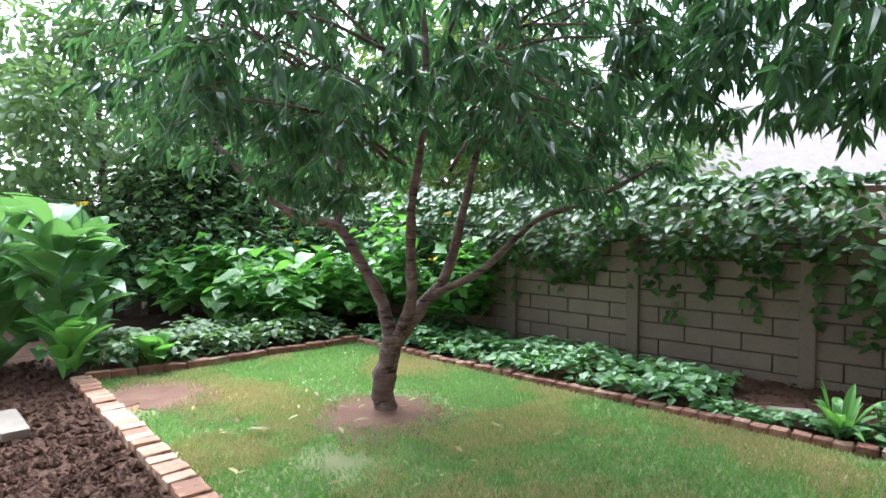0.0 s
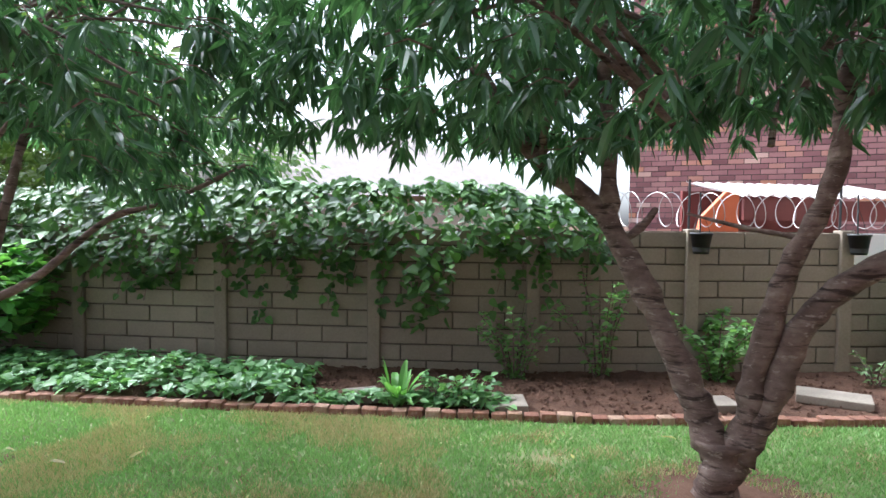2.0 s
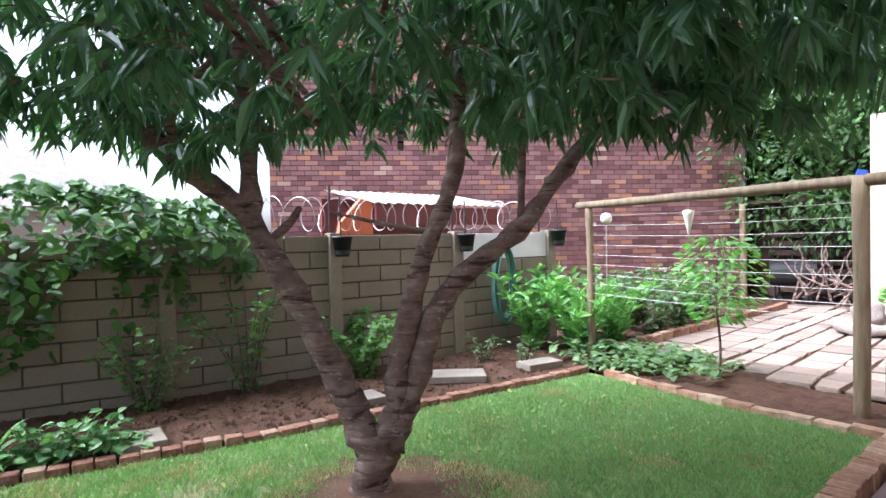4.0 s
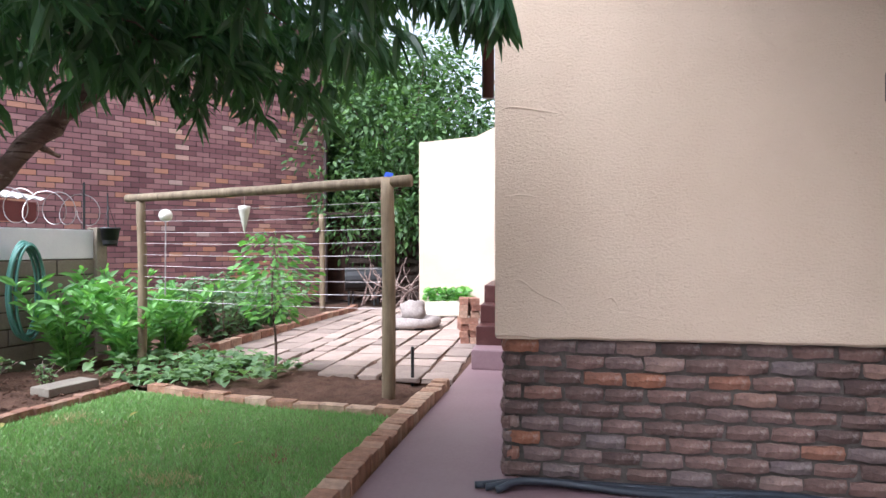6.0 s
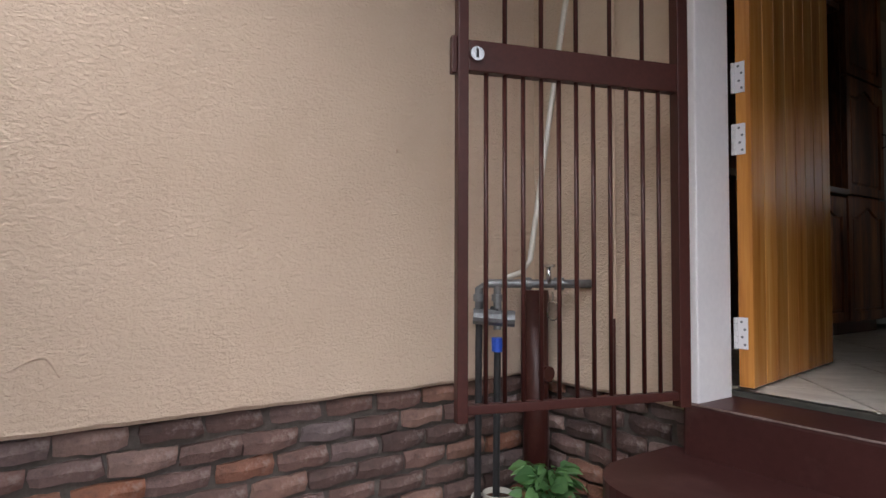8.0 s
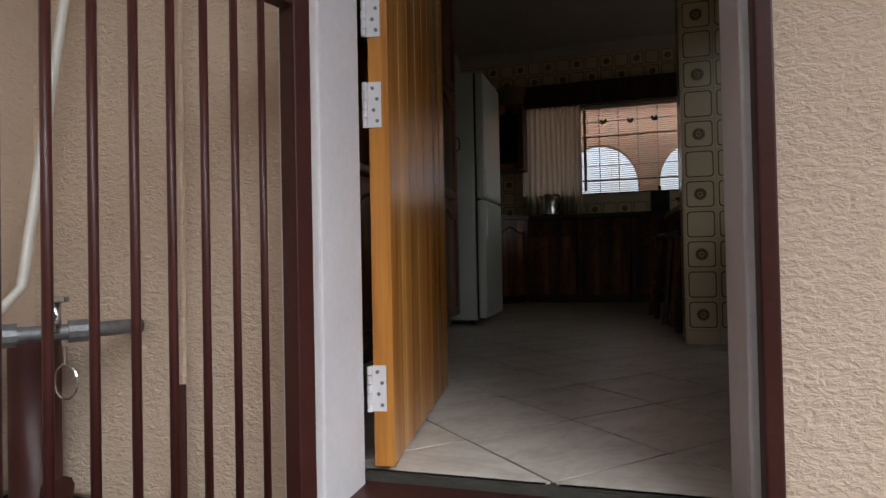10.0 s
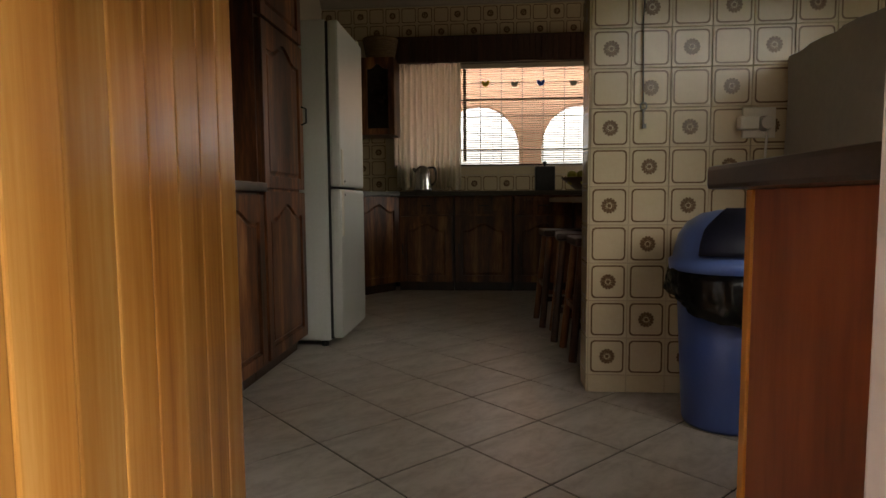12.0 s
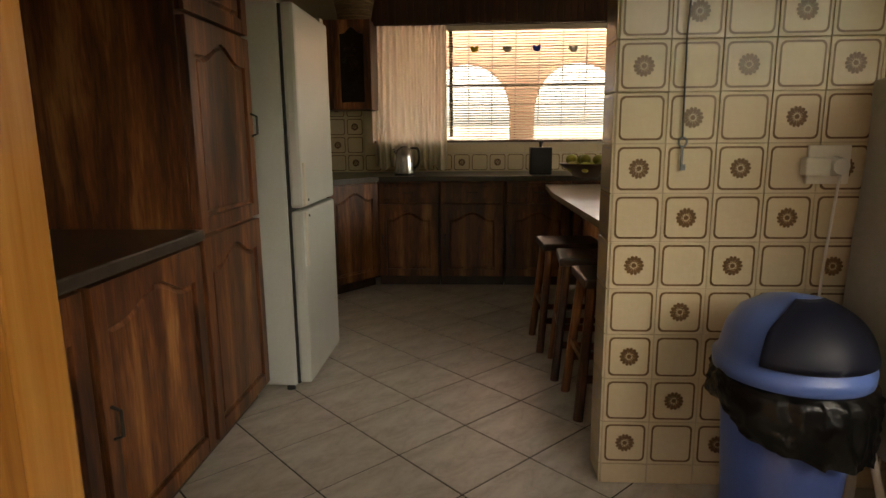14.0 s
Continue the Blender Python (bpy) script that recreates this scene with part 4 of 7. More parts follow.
def shrub(name, x, y, mat, seed, label, height=0.6, radius=0.3, leaf=0.08, count=260, shape=OVAL, stems=7, category="shrub", up=0.3, z0=0.0):
    """Stems that fan out from the ground with leaves along them."""
    root = thing(name, x, y, z0, label, category)
    rng = random.Random(seed)
    bm, lv = bmesh.new(), Leaves(seed)
    lines = []
    for k in range(stems):
        a = rng.uniform(0, 6.28)
        r = radius * rng.uniform(0.3, 1)
        h = height * rng.uniform(0.6, 1)
        pts = curve_points([(0.03 * math.cos(a), 0.03 * math.sin(a), -0.03), (0.45 * r * math.cos(a), 0.45 * r * math.sin(a), h * 0.55), (r * math.cos(a), r * math.sin(a), h)], 5)
        tube(bm, pts, [0.008 * (1 - 0.7 * i / len(pts)) for i in range(len(pts))], 5, caps=False)
        lines.append(pts)
    part("stems", bm, M["bark"] if mat not in (M["bright_leaf"],) else mat, root)
    for k in range(count):
        pts = rng.choice(lines)
        i = rng.randrange(1, len(pts))
        a = rng.uniform(0, 6.28)
        lv.add(pts[i] + Vector((rng.uniform(-1, 1), rng.uniform(-1, 1), rng.uniform(-1, 1))) * 0.02, (math.cos(a), math.sin(a), up + rng.uniform(-0.4, 0.5)), leaf * rng.uniform(0.6, 1.25), shape, 0.2, 0.3)
    lv.put("leaves", mat, root)
    return root


def rosette(name, x, y, mat, seed, label, leaf=0.5, count=14, shape=BROAD, lean=0.9, category="plant", rise=0.0, stem=0.0):
    """Large leaves that rise from one base and arch over."""
    root = thing(name, x, y, 0, label, category)
    rng = random.Random(seed)
    for k in range(count):
        lv = Leaves(seed * 100 + k)
        a = 2.4 * k + rng.uniform(-0.3, 0.3)
        t = rng.uniform(0.25, 1)
        h = rise * rng.uniform(0, 1)
        base = Vector((0.05 * math.cos(a), 0.05 * math.sin(a), h))
        way = Vector((lean * t * math.cos(a), lean * t * math.sin(a), 1.15 - 0.5 * t)).normalized()
        L = leaf * rng.uniform(0.7, 1.15)
        if stem:
            bm = bmesh.new()
            tip = base + way * L * stem
            tube(bm, [base, tip], [0.011, 0.006], 5, caps=False)
            part("stalk", bm, mat, root)
            base = tip
        n = 7
        outline = [(i / n, 0) for i in range(n + 1)]
        wid = [0.02, 0.13, 0.2, 0.235, 0.225, 0.18, 0.10, 0.0] if shape is BROAD else [0.02, 0.05, 0.07, 0.075, 0.07, 0.055, 0.03, 0.0]
        lv.add(base, way, L, tuple((i / n, wid[i]) for i in range(n + 1)), 0.35, rng.uniform(0.25, 0.6), face=(0.1 * math.cos(a), 0.1 * math.sin(a), 1))
        lv.put("leaf", mat, root)
    return root


def ground_cover(name, region, mat, seed, label, count, leaf, shape, height=0.25, category="plants"):
    """A spread of leaves on short stalks inside a region function."""
    lv = Leaves(seed)
    rng = lv.rng
    for k in range(count):
        x, y = region(rng)
        h = height * (0.35 + 0.65 * rng.random()) * (0.7 + 0.6 * noise.noise(Vector((x * 2.2, y * 2.2, seed))))
        a = rng.uniform(0, 6.28)
        L = leaf * rng.uniform(0.55, 1.2)
        lv.add((x, y, max(0.03, h)), (math.cos(a), math.sin(a), rng.uniform(-0.5, 0.35)), L, shape, 0.2, 0.25, face=(rng.uniform(-0.4, 0.4), rng.uniform(-0.4, 0.4), 1))
    return tagged(lv.put(name, mat), label, category, kind="stuff")


def along(line, spread0, spread1):
    """A random place beside a line, between two offsets to its left."""
    def pick(rng):
        i = rng.randrange(len(line) - 1)
        (x0, y0), (x1, y1) = line[i], line[i + 1]
        t, o = rng.random(), rng.uniform(spread0, spread1)
        L = math.hypot(x1 - x0, y1 - y0)
        return x0 + (x1 - x0) * t - (y1 - y0) / L * o, y0 + (y1 - y0) * t + (x1 - x0) / L * o
    return pick


# creeper over the garden wall
def creeper(seed):
    lv = Leaves(seed)
    rng = lv.rng
    bm = bmesh.new()
    face = [(-6.4, 7.76), (-5.0, 7.33), (-3.61, 6.90), (-2.22, 6.47), (-0.83, 6.03), (0.58, 5.64), (1.99, 5.27), (2.6, 5.18)]
    for k in range(7200):
        i = rng.randrange(len(face) - 1)
        if i == len(face) - 2 and rng.random() > 0.35:
            continue
        (x0, y0), (x1, y1) = face[i], face[i + 1]
        t = rng.random()
        x, y = x0 + (x1 - x0) * t, y0 + (y1 - y0) * t
        fade = min(1.0, max(0.0, (2.7 - x) / 0.8))
        top = 1.70 + 0.16 * noise.noise(Vector((x * 1.3, 0, 5))) + 0.08 * noise.noise(Vector((x * 5, 0, 2))) - 0.25 * (1 - fade)
        hang = 1.02 + 0.28 * noise.noise(Vector((x * 1.6, 3, 1))) - (0.55 if abs(x - 1.0) < 0.22 else 0) - (0.22 if x < -1.2 else 0)
        z = hang + (top - hang) * (1 - rng.random() ** 1.6)
        bulge = 0.34 * math.sin(math.pi * min(1, max(0, (z - hang) / (top - hang)))) + 0.06
        off = -rng.uniform(0.0, bulge) if rng.random() < 0.88 else rng.uniform(0, 0.35)
        p = Vector((x + 0.28 * off * -0.3, y + off - 0.04, z))
        a = rng.uniform(0, 6.28)
        lv.add(p, (math.cos(a), math.sin(a) - 0.6, rng.uniform(-0.9, 0.3)), rng.uniform(0.055, 0.125), HEART if rng.random() < 0.5 else OVAL, 0.2, 0.25, face=(rng.uniform(-0.5, 0.5), -0.8, 0.9))
    for k in range(34):                       # hanging strands
        x = rng.uniform(-3.5, 2.4)
        i = max(j for j in range(len(face) - 1) if face[j][0] <= x)
        (x0, y0), (x1, y1) = face[i], face[i + 1]
        y = y0 + (y1 - y0) * (x - x0) / (x1 - x0) - 0.09
        L = rng.uniform(0.2, 0.75)
        tube(bm, [(x, y, 1.15), (x + 0.04, y - 0.03, 1.15 - L * 0.5), (x - 0.03, y - 0.02, 1.15 - L)], 0.004, 3, caps=False)
        for j in range(int(L * 26)):
            z = 1.15 - L * rng.random()
            a = rng.uniform(0, 6.28)
            lv.add((x + rng.uniform(-0.06, 0.06), y - 0.02, z), (math.cos(a), -0.4, rng.uniform(-0.8, 0.2)), rng.uniform(0.05, 0.09), HEART, 0.2, 0.2, face=(0, -1, 0.6))
    root = thing("creeper", 0, 0, 0, "dense green creeper draped over the top of the garden wall", "climbing plant")
    tagged(part("stems", bm, M["bark"], root), kind="stuff")
    lv.put("leaves", M["creeper_leaf"], root)


creeper(31)

# plants round the lawn's far edge
ground_cover("bed_foliage", along([(-0.2, 4.42), (-2.5, 5.12), (-3.8, 5.55)], -0.95, -0.08), M["bed_leaf"], 41, "low broad-leaved ground cover in the wall bed", 3000, 0.088, HEART, 0.24)
ground_cover("bed_foliage", along([(1.4, 3.98), (0.6, 4.22), (-0.2, 4.45)], -0.30, -0.08), M["bed_leaf"], 42, "thin ground cover trailing along the brick edging", 520, 0.07, HEART, 0.13)
ground_cover("bed_foliage", along([(-3.75, 5.62), (-4.17, 4.57), (-4.45, 3.85), (-4.95, 3.1)], -1.3, -0.06), M["pale_leaf"], 43, "mixed pale green herbs behind the brick edging", 3200, 0.11, BROAD, 0.34)
ground_cover("pumpkin_leaves", lambda r: (r.uniform(-6.8, -4.3), r.uniform(5.2, 7.4)), M["bright_leaf"], 44, "sprawling bright green pumpkin leaves", 1500, 0.24, HEART, 1.15)
ground_cover("pumpkin_leaves", lambda r: (r.uniform(-4.4, -2.4), r.uniform(5.8, 6.8)), M["bright_leaf"], 45, "large bright green leaves against the wall", 1300, 0.16, HEART, 1.5)
k = 0
for x, y, leaf, n, rise in ((-5.35, 3.25, 0.66, 40, 1.3), (-4.98, 3.10, 0.50, 20, 0.45), (-5.75, 3.75, 0.66, 36, 1.35), (-5.85, 2.95, 0.66, 36, 1.3), (-6.3, 3.4, 0.70, 32, 1.3)):
    k += 1
    rosette("broad_leaf_plant", x, y, M["bed_leaf"] if k != 2 else M["bright_leaf"], 50 + k, "tall clump of big glossy green leaves beside the dug bed", leaf, n, BROAD, 0.9, "plant", rise)
rosette("broad_leaf_plant", -4.75, 3.75, M["bright_leaf"], 60, "young bright green broad-leaved plant", 0.42, 14, BROAD, 0.8, "plant", 0.15)
for i, (x, y) in enumerate(((-6.2, 6.9), (-5.6, 7.1), (-5.0, 6.9), (-6.8, 6.5), (-5.3, 6.4), (-4.5, 6.9))):
    rosette("canna_plant", x, y, M["bright_leaf"], 70 + i, "bright green upright canna-like leaves by the back fence", 0.62, 15, BROAD, 0.85, "plant", 0.45)
rosette("lettuce_plant", 0.66, 4.42, M["bright_leaf"], 80, "upright bright green leafy plant in the wall bed", 0.40, 18, LANCE, 0.6, "plant", 0.05)
shrub("bed_shrub", 0.98, 4.30, M["bed_leaf"], 81, "low green leafy plant by the edging", 0.28, 0.22, 0.07, 160)
shrub("bed_shrub", 1.18, 4.24, M["bed_leaf"], 86, "low green leafy plant by the edging", 0.26, 0.25, 0.09, 120)
shrub("rose_bush", 1.75, 5.02, M["rose_leaf"], 82, "airy light green rose bush before the wall", 0.66, 0.5, 0.065, 520, OVAL, 14)
shrub("rose_bush", 2.50, 4.92, M["rose_leaf"], 83, "tall airy light green rose bush before the wall", 1.02, 0.5, 0.065, 480, OVAL, 14)
shrub("rose_bush", 3.50, 4.72, M["rose_leaf"], 84, "leafy light green bush behind the leaning tree", 0.66, 0.5, 0.075, 1100, OVAL, 16)
shrub("dry_shrub", 4.75, 4.35, M["pale_leaf"], 85, "small sparse grey-green shrub on bare earth", 0.28, 0.3, 0.05, 130)
shrub("dry_shrub", 4.95, 4.0, M["pale_leaf"], 87, "small sparse grey-green shrub on bare earth", 0.22, 0.22, 0.05, 90)
for i, (x, y, h) in enumerate(((5.55, 4.3, 0.85), (5.95, 4.1, 0.9), (5.75, 3.85, 0.7), (6.2, 3.75, 0.72))):
    shrub("oleander_bush", x, y, M["bright_leaf"], 90 + i, "dense upright green bush with long narrow leaves", h, 0.5, 0.17, 520, LANCE, 16, up=0.9)
for i, (x, y) in enumerate(((7.0, 4.2), (7.7, 4.3), (8.5, 4.3), (7.2, 3.75), (8.0, 3.8), (9.3, 4.3), (8.8, 3.9))):
    shrub("feathery_bush", x, y, M["fern_leaf"], 100 + i, "soft grey-green feathery bush beside the patio", 0.78, 0.6, 0.10, 620, OVAL, 18, up=0.2)
ground_cover("bed_foliage", along([(6.3, 3.15), (5.1, 3.25)], -0.6, 0.5), M["pale_leaf"], 46, "low pale herbs at the patio's corner", 500, 0.08, HEART, 0.2)
ground_cover("bed_foliage", lambda r: (r.uniform(5.15, 6.0), r.uniform(2.2, 3.4)), M["pale_leaf"], 47, "low pale herbs at the patio's corner", 380, 0.08, HEART, 0.16)

# sapling with a thin stem
sapling = thing("sapling", 5.55, 2.32, 0, "slim young citrus tree with glossy leaves", "tree")
bm = bmesh.new()
limb(bm, [(0, 0, -0.05), (0.02, 0, 0.3), (-0.01, 0.02, 0.7), (0.0, 0, 1.15)], 0.014, 0.006, 4, 6, 0.1)
part("stem", bm, M["bark"], sapling)
lv = Leaves(111)
for k in range(420):
    a, z = lv.rng.uniform(0, 6.28), lv.rng.uniform(0.5, 1.22)
    r = 0.24 * math.sqrt(lv.rng.random()) * (0.5 + math.sin(math.pi * (z - 0.45) / 0.85))
    lv.add((r * math.cos(a), r * math.sin(a), z), (math.cos(a), math.sin(a), lv.rng.uniform(-0.5, 0.4)), lv.rng.uniform(0.05, 0.10), OVAL, 0.2, 0.25)
lv.put("leaves", M["bright_leaf"], sapling)

# background trees and hedges
leafy_tree("shade_tree", 13.5, 3.2, 5.2, 1.85, M["shade_leaf"], 121, "tall green tree behind the outbuilding", 0.12, 13000, 0.16, 0.25, clumps=110)
ground_cover("hedge_leaves", lambda r: (r.uniform(13.2, 16.5), r.uniform(-0.5, 6.5)), M["dark_leaf"], 59, "dense dark foliage behind the back fence", 9000, 0.22, OVAL, 5.6)
leafy_tree("shade_tree", 15.5, 5.2, 5.5, 2.2, M["dark_leaf"], 122, "dark green tree behind the back fence", 0.24, 6000, 0.16, 0.15, clumps=50)
leafy_tree("hedge_tree", -7.9, 8.8, 3.7, 1.7, M["pale_leaf"], 123, "pale green bushy tree behind the garden fence", 0.14, 7500, 0.12, 0.12, clumps=60)
leafy_tree("hedge_tree", -5.2, 10.4, 4.8, 2.0, M["far_leaf"], 124, "yellow-green tree beyond the garden wall", 0.15, 4200, 0.14, 0.12, clumps=55)
leafy_tree("hedge_tree", -9.5, 6.4, 4.6, 1.9, M["pale_leaf"], 125, "pale green shrub tree beside the garden", 0.15, 7500, 0.12, 0.1, clumps=60)
leafy_tree("hedge_tree", -2.6, 11.5, 4.0, 1.9, M["pale_leaf"], 126, "green tree beyond the garden wall", 0.15, 3200, 0.14, 0.15, clumps=50)
leafy_tree("hedge_tree", -8.3, 7.2, 2.6, 1.3, M["dark_leaf"], 127, "dark green shrub in front of the fence", 0.12, 2600, 0.1, 0.1, clumps=40)
leafy_tree("shade_tree", -6.5, 14.5, 6.6, 2.8, M["far_leaf"], 129, "tall green tree far behind the wall", 0.24, 3600, 0.2, 0.2, clumps=50)

ground_cover("hedge_leaves", lambda r: (lambda t, o: (-8.6 + 3.6 * t + o, 5.0 + 3.4 * t - o))(r.random(), r.uniform(-0.1, 0.75)), M["bed_leaf"], 48, "tangled green foliage in front of the dark fence", 2600, 0.15, BROAD, 1.7)
ground_cover("hedge_leaves", lambda r: (r.uniform(-10.5, -6.5), r.uniform(5.5, 10.0)), M["pale_leaf"], 49, "dense pale green hedge behind the fence", 6000, 0.16, OVAL, 3.6)
ground_cover("hedge_leaves", lambda r: (r.uniform(-6.5, -2.5), r.uniform(8.0, 10.0)), M["far_leaf"], 58, "dense yellow-green hedge behind the wall", 4000, 0.16, OVAL, 2.7)

# dark slatted fence at the back of the beds
fence = thing("back_fence", 0, 0, 0, "dark weathered board fence behind the beds", "fence", kind="structure")
for i in range(26):
    x = -8.9 + i * 0.155
    y = 4.9 + (i * 0.155) * 1.08
    ob = part("board", boxed(-0.07, 0.07, -0.012, 0.012, -0.05, 1.25 + 0.05 * math.sin(i * 2.1), 0.003), M["dark_fence"], fence)
    ob.matrix_world = pose(x, y, 0, 0, 0, 47)

# ---- pergola of poles ----
pergola = thing("pole_pergola", 0, 0, 0, "weathered timber pole pergola strung with wires", "pergola")
for name, x, y, h, r in (("post", 5.10, 1.20, 1.63, 0.052), ("post", 5.66, 3.66, 1.55, 0.040), ("post", 11.3, 4.15, 1.72, 0.055)):
    bm = bmesh.new()
    limb(bm, [(x, y, -0.15), (x + 0.01, y, h * 0.5), (x, y + 0.01, h)], r, r * 0.94, 5, 12, 0.1)
    part(name, bm, M["pole"], pergola, smooth=True)
bm = bmesh.new()
limb(bm, [(5.07, 1.02, 1.60), (5.36, 2.4, 1.575), (5.68, 3.82, 1.56)], 0.044, 0.036, 6, 12, 0.12)
part("beam", bm, M["pole"], pergola, smooth=True)
bm = bmesh.new()
for k in range(9):
    z = 0.65 + 0.1 * k
    tube(bm, curve_points([(5.12, 1.21, z), (5.38, 2.42, z - 0.015), (5.66, 3.66, z)], 3), 0.0022, 3, caps=False)
part("wires", bm, M["wire"], pergola)
bm = bmesh.new()
bmesh.ops.create_cube(bm, size=0.055, matrix=pose(5.10, 1.20, 1.63, 12, 20, 30))
part("plastic_cap", bm, M["blue_plastic"], pergola, "scrap of blue plastic tied on top")

ball_light = thing("ball_light", 6.13, 3.76, 0, "white ball on a thin garden stake", "garden light")
bm = bmesh.new()
tube(bm, [(0, 0, -0.1), (0.01, 0, 0.7), (0.05, 0.02, 1.38)], 0.007, 6)
part("stake", bm, M["wire"], ball_light)
bm = bmesh.new()
bmesh.ops.create_uvsphere(bm, u_segments=20, v_segments=12, radius=0.065, matrix=pose(0.05, 0.02, 1.43))
part("globe", bm, M["enamel"], ball_light, smooth=True)
lantern = thing("hanging_chime", 5.372, 2.50, 1.05, "small white cone chime hung from the pergola beam", "ornament")
bm = bmesh.new()
lathe(bm, [(0.0, 0.17), (0.045, 0.36), (0.05, 0.40), (0.0, 0.41)], 14)
part("cone", bm, M["enamel"], lantern, smooth=True)
bm = bmesh.new()
tube(bm, [(0, 0, 0.40), (0, 0, 0.51)], 0.002, 4)
part("cord", bm, M["wire"], lantern)
stake = thing("garden_stake", 5.72, 1.16, 0, "short dark iron stake at the path's corner", "stake")
bm = bmesh.new()
tube(bm, [(0, 0, -0.1), (0, 0, 0.27)], 0.014, 8)
part("rod", bm, M["black"], stake)

# ---- things on the garden wall ----
hose = thing("garden_hose", 5.35, 4.66, 0.72, "coiled pale green garden hose hung on the wall", "hose")
for k in range(9):
    bm = bmesh.new()
    pts = [((0.15 + 0.012 * (k % 4)) * math.cos(a) + 0.01 * (k % 3), -0.05 - 0.02 * (k % 5), 0.02 * (k % 2) + (0.40 + 0.015 * (k % 3)) * math.sin(a)) for a in [2 * math.pi * i / 28 for i in range(29)]]
    tube(bm, pts, 0.0115, 7, caps=False)
    part("loop", bm, M["hose_green"], hose, smooth=True)


def wall_pot(x, y, z, label):
    root = thing("hanging_pot", x, y, z, label, "flower pot", "pots hung on wall posts")
    bm = bmesh.new()
    lathe(bm, [(0.0, 0.0), (0.065, 0.0), (0.09, 0.17), (0.098, 0.17), (0.098, 0.19), (0.086, 0.19), (0.07, 0.02)], 20)
    part("pot", bm, M["black"], root, smooth=True)
    bm = bmesh.new()
    tube(bm, [(-0.09, 0, 0.18), (0, 0.02, 0.42), (0.09, 0, 0.18)], 0.003, 4)
    tube(bm, [(0.0, 0.02, 0.15), (0, 0.03, 0.55)], 0.008, 5)
    part("hanger", bm, M["black"], root)


wall_pot(3.44, 4.90, 1.10, "black plastic pot hung on a wall post")
wall_pot(6.30, 4.50, 1.13, "black plastic pot hung on the wall's end")
wall_pot(4.92, 4.72, 1.10, "black plastic pot hung on a wall post")
razor = thing("razor_wire", 0, 0, 0, "loose coil of razor wire above the garden wall", "security wire")
bm = bmesh.new()
pts = []
for i in range(400):
    t = i / 399
    a = t * 2 * math.pi * 19
    x, y = 2.7 + 3.6 * t, 5.25 - 0.52 * t
    pts.append((x + 0.05 * math.sin(a * 0.5), y + 0.16 * math.cos(a), 1.50 + 0.16 * math.sin(a)))
tube(bm, pts, 0.004, 4, caps=False)
part("coil", bm, M["wire"], razor)
for x, y in ((3.44, 5.10), (4.89, 4.91), (6.2, 4.72)):
    bm = bmesh.new()
    tube(bm, [(x, y, 1.25), (x, y, 1.78)], 0.012, 6)
    part("bracket", bm, M["black"], razor)

# slabs and logs lying on the beds
for i, (x, y, w, d, rz) in enumerate(((1.45, 4.22, 0.26, 0.30, -10), (2.95, 3.98, 0.32, 0.26, -8), (3.98, 3.97, 0.50, 0.30, -42), (4.85, 3.72, 0.40, 0.22, -14), (0.42, 4.60, 0.26, 0.26, 10), (-0.72, 4.95, 0.30, 0.25, 6))):
    s = thing("stepping_slab", x, y, 0.02, "worn square concrete slab lying on the bed", "slab", "slabs in the wall bed", rz=rz)
    part("slab", boxed(-w / 2, w / 2, -d / 2, d / 2, -0.02, 0.045, 0.01), M["slab"], s)
for x, y, rz, L in ((-4.12, 2.19, -20, 0.55), (-2.62, 1.62, 22, 0.5)):
    s = thing("timber_offcut", x, y, 0.01, "grey weathered timber offcut lying on dug earth", "plank", rz=rz)
    part("plank", boxed(-L / 2, L / 2, -0.075, 0.075, 0.0, 0.06, 0.008), M["slab"], s)

for k, (x, y, z) in enumerate(((-5.2, 6.3, 1.05), (-4.6, 6.2, 0.85), (-5.7, 6.6, 1.2), (-3.4, 6.1, 1.2), (-3.0, 5.95, 0.9), (-5.5, 3.6, 1.5), (-2.9, 6.1, 1.4))):
    fl = thing("pumpkin_flower", x, y, 0, "yellow pumpkin flower among the green leaves", "flower", "yellow flowers in the beds")
    bm = bmesh.new()
    tube(bm, [(0, 0, 0), (0.02, -0.03, z)], 0.006, 5)
    part("stalk", bm, M["bed_leaf"], fl)
    for j in range(5):
        lv = Leaves(300 + 10 * k + j)
        a = 1.257 * j
        lv.add((0.02, -0.03, z), (math.cos(a), math.sin(a) - 0.4, 0.5), 0.075, BROAD, 0.2, 0.1)
        lv.put("petal", M["yellow"], fl)
onion = thing("onion_plant", -1.02, 1.75, 0, "thin blue-green onion leaves at the lawn's edge", "plant")
for k in range(7):
    bm = bmesh.new()
    a = k * 1.1
    h = 0.24 + 0.05 * (k % 3)
    tube(bm, [(0.03 * math.cos(a), 0.03 * math.sin(a), -0.02), (0.06 * math.cos(a), 0.06 * math.sin(a), h * 0.6), (0.13 * math.cos(a), 0.13 * math.sin(a), h)], [0.008, 0.007, 0.002], 6)
    part("leaf", bm, M["blue_stalk"], onion, smooth=True)
wire_line = thing("wash_line", 0, 0, 0, "thin dark line strung across the beds", "line")
bm = bmesh.new()
tube(bm, curve_points([(-6.6, 0.8, 1.78), (-5.2, 2.72, 1.575), (-3.7, 4.8, 1.37), (-2.5, 6.5, 1.27)], 8), 0.0042, 4)
part("cable", bm, M["cable"], wire_line)
lv = Leaves(130)
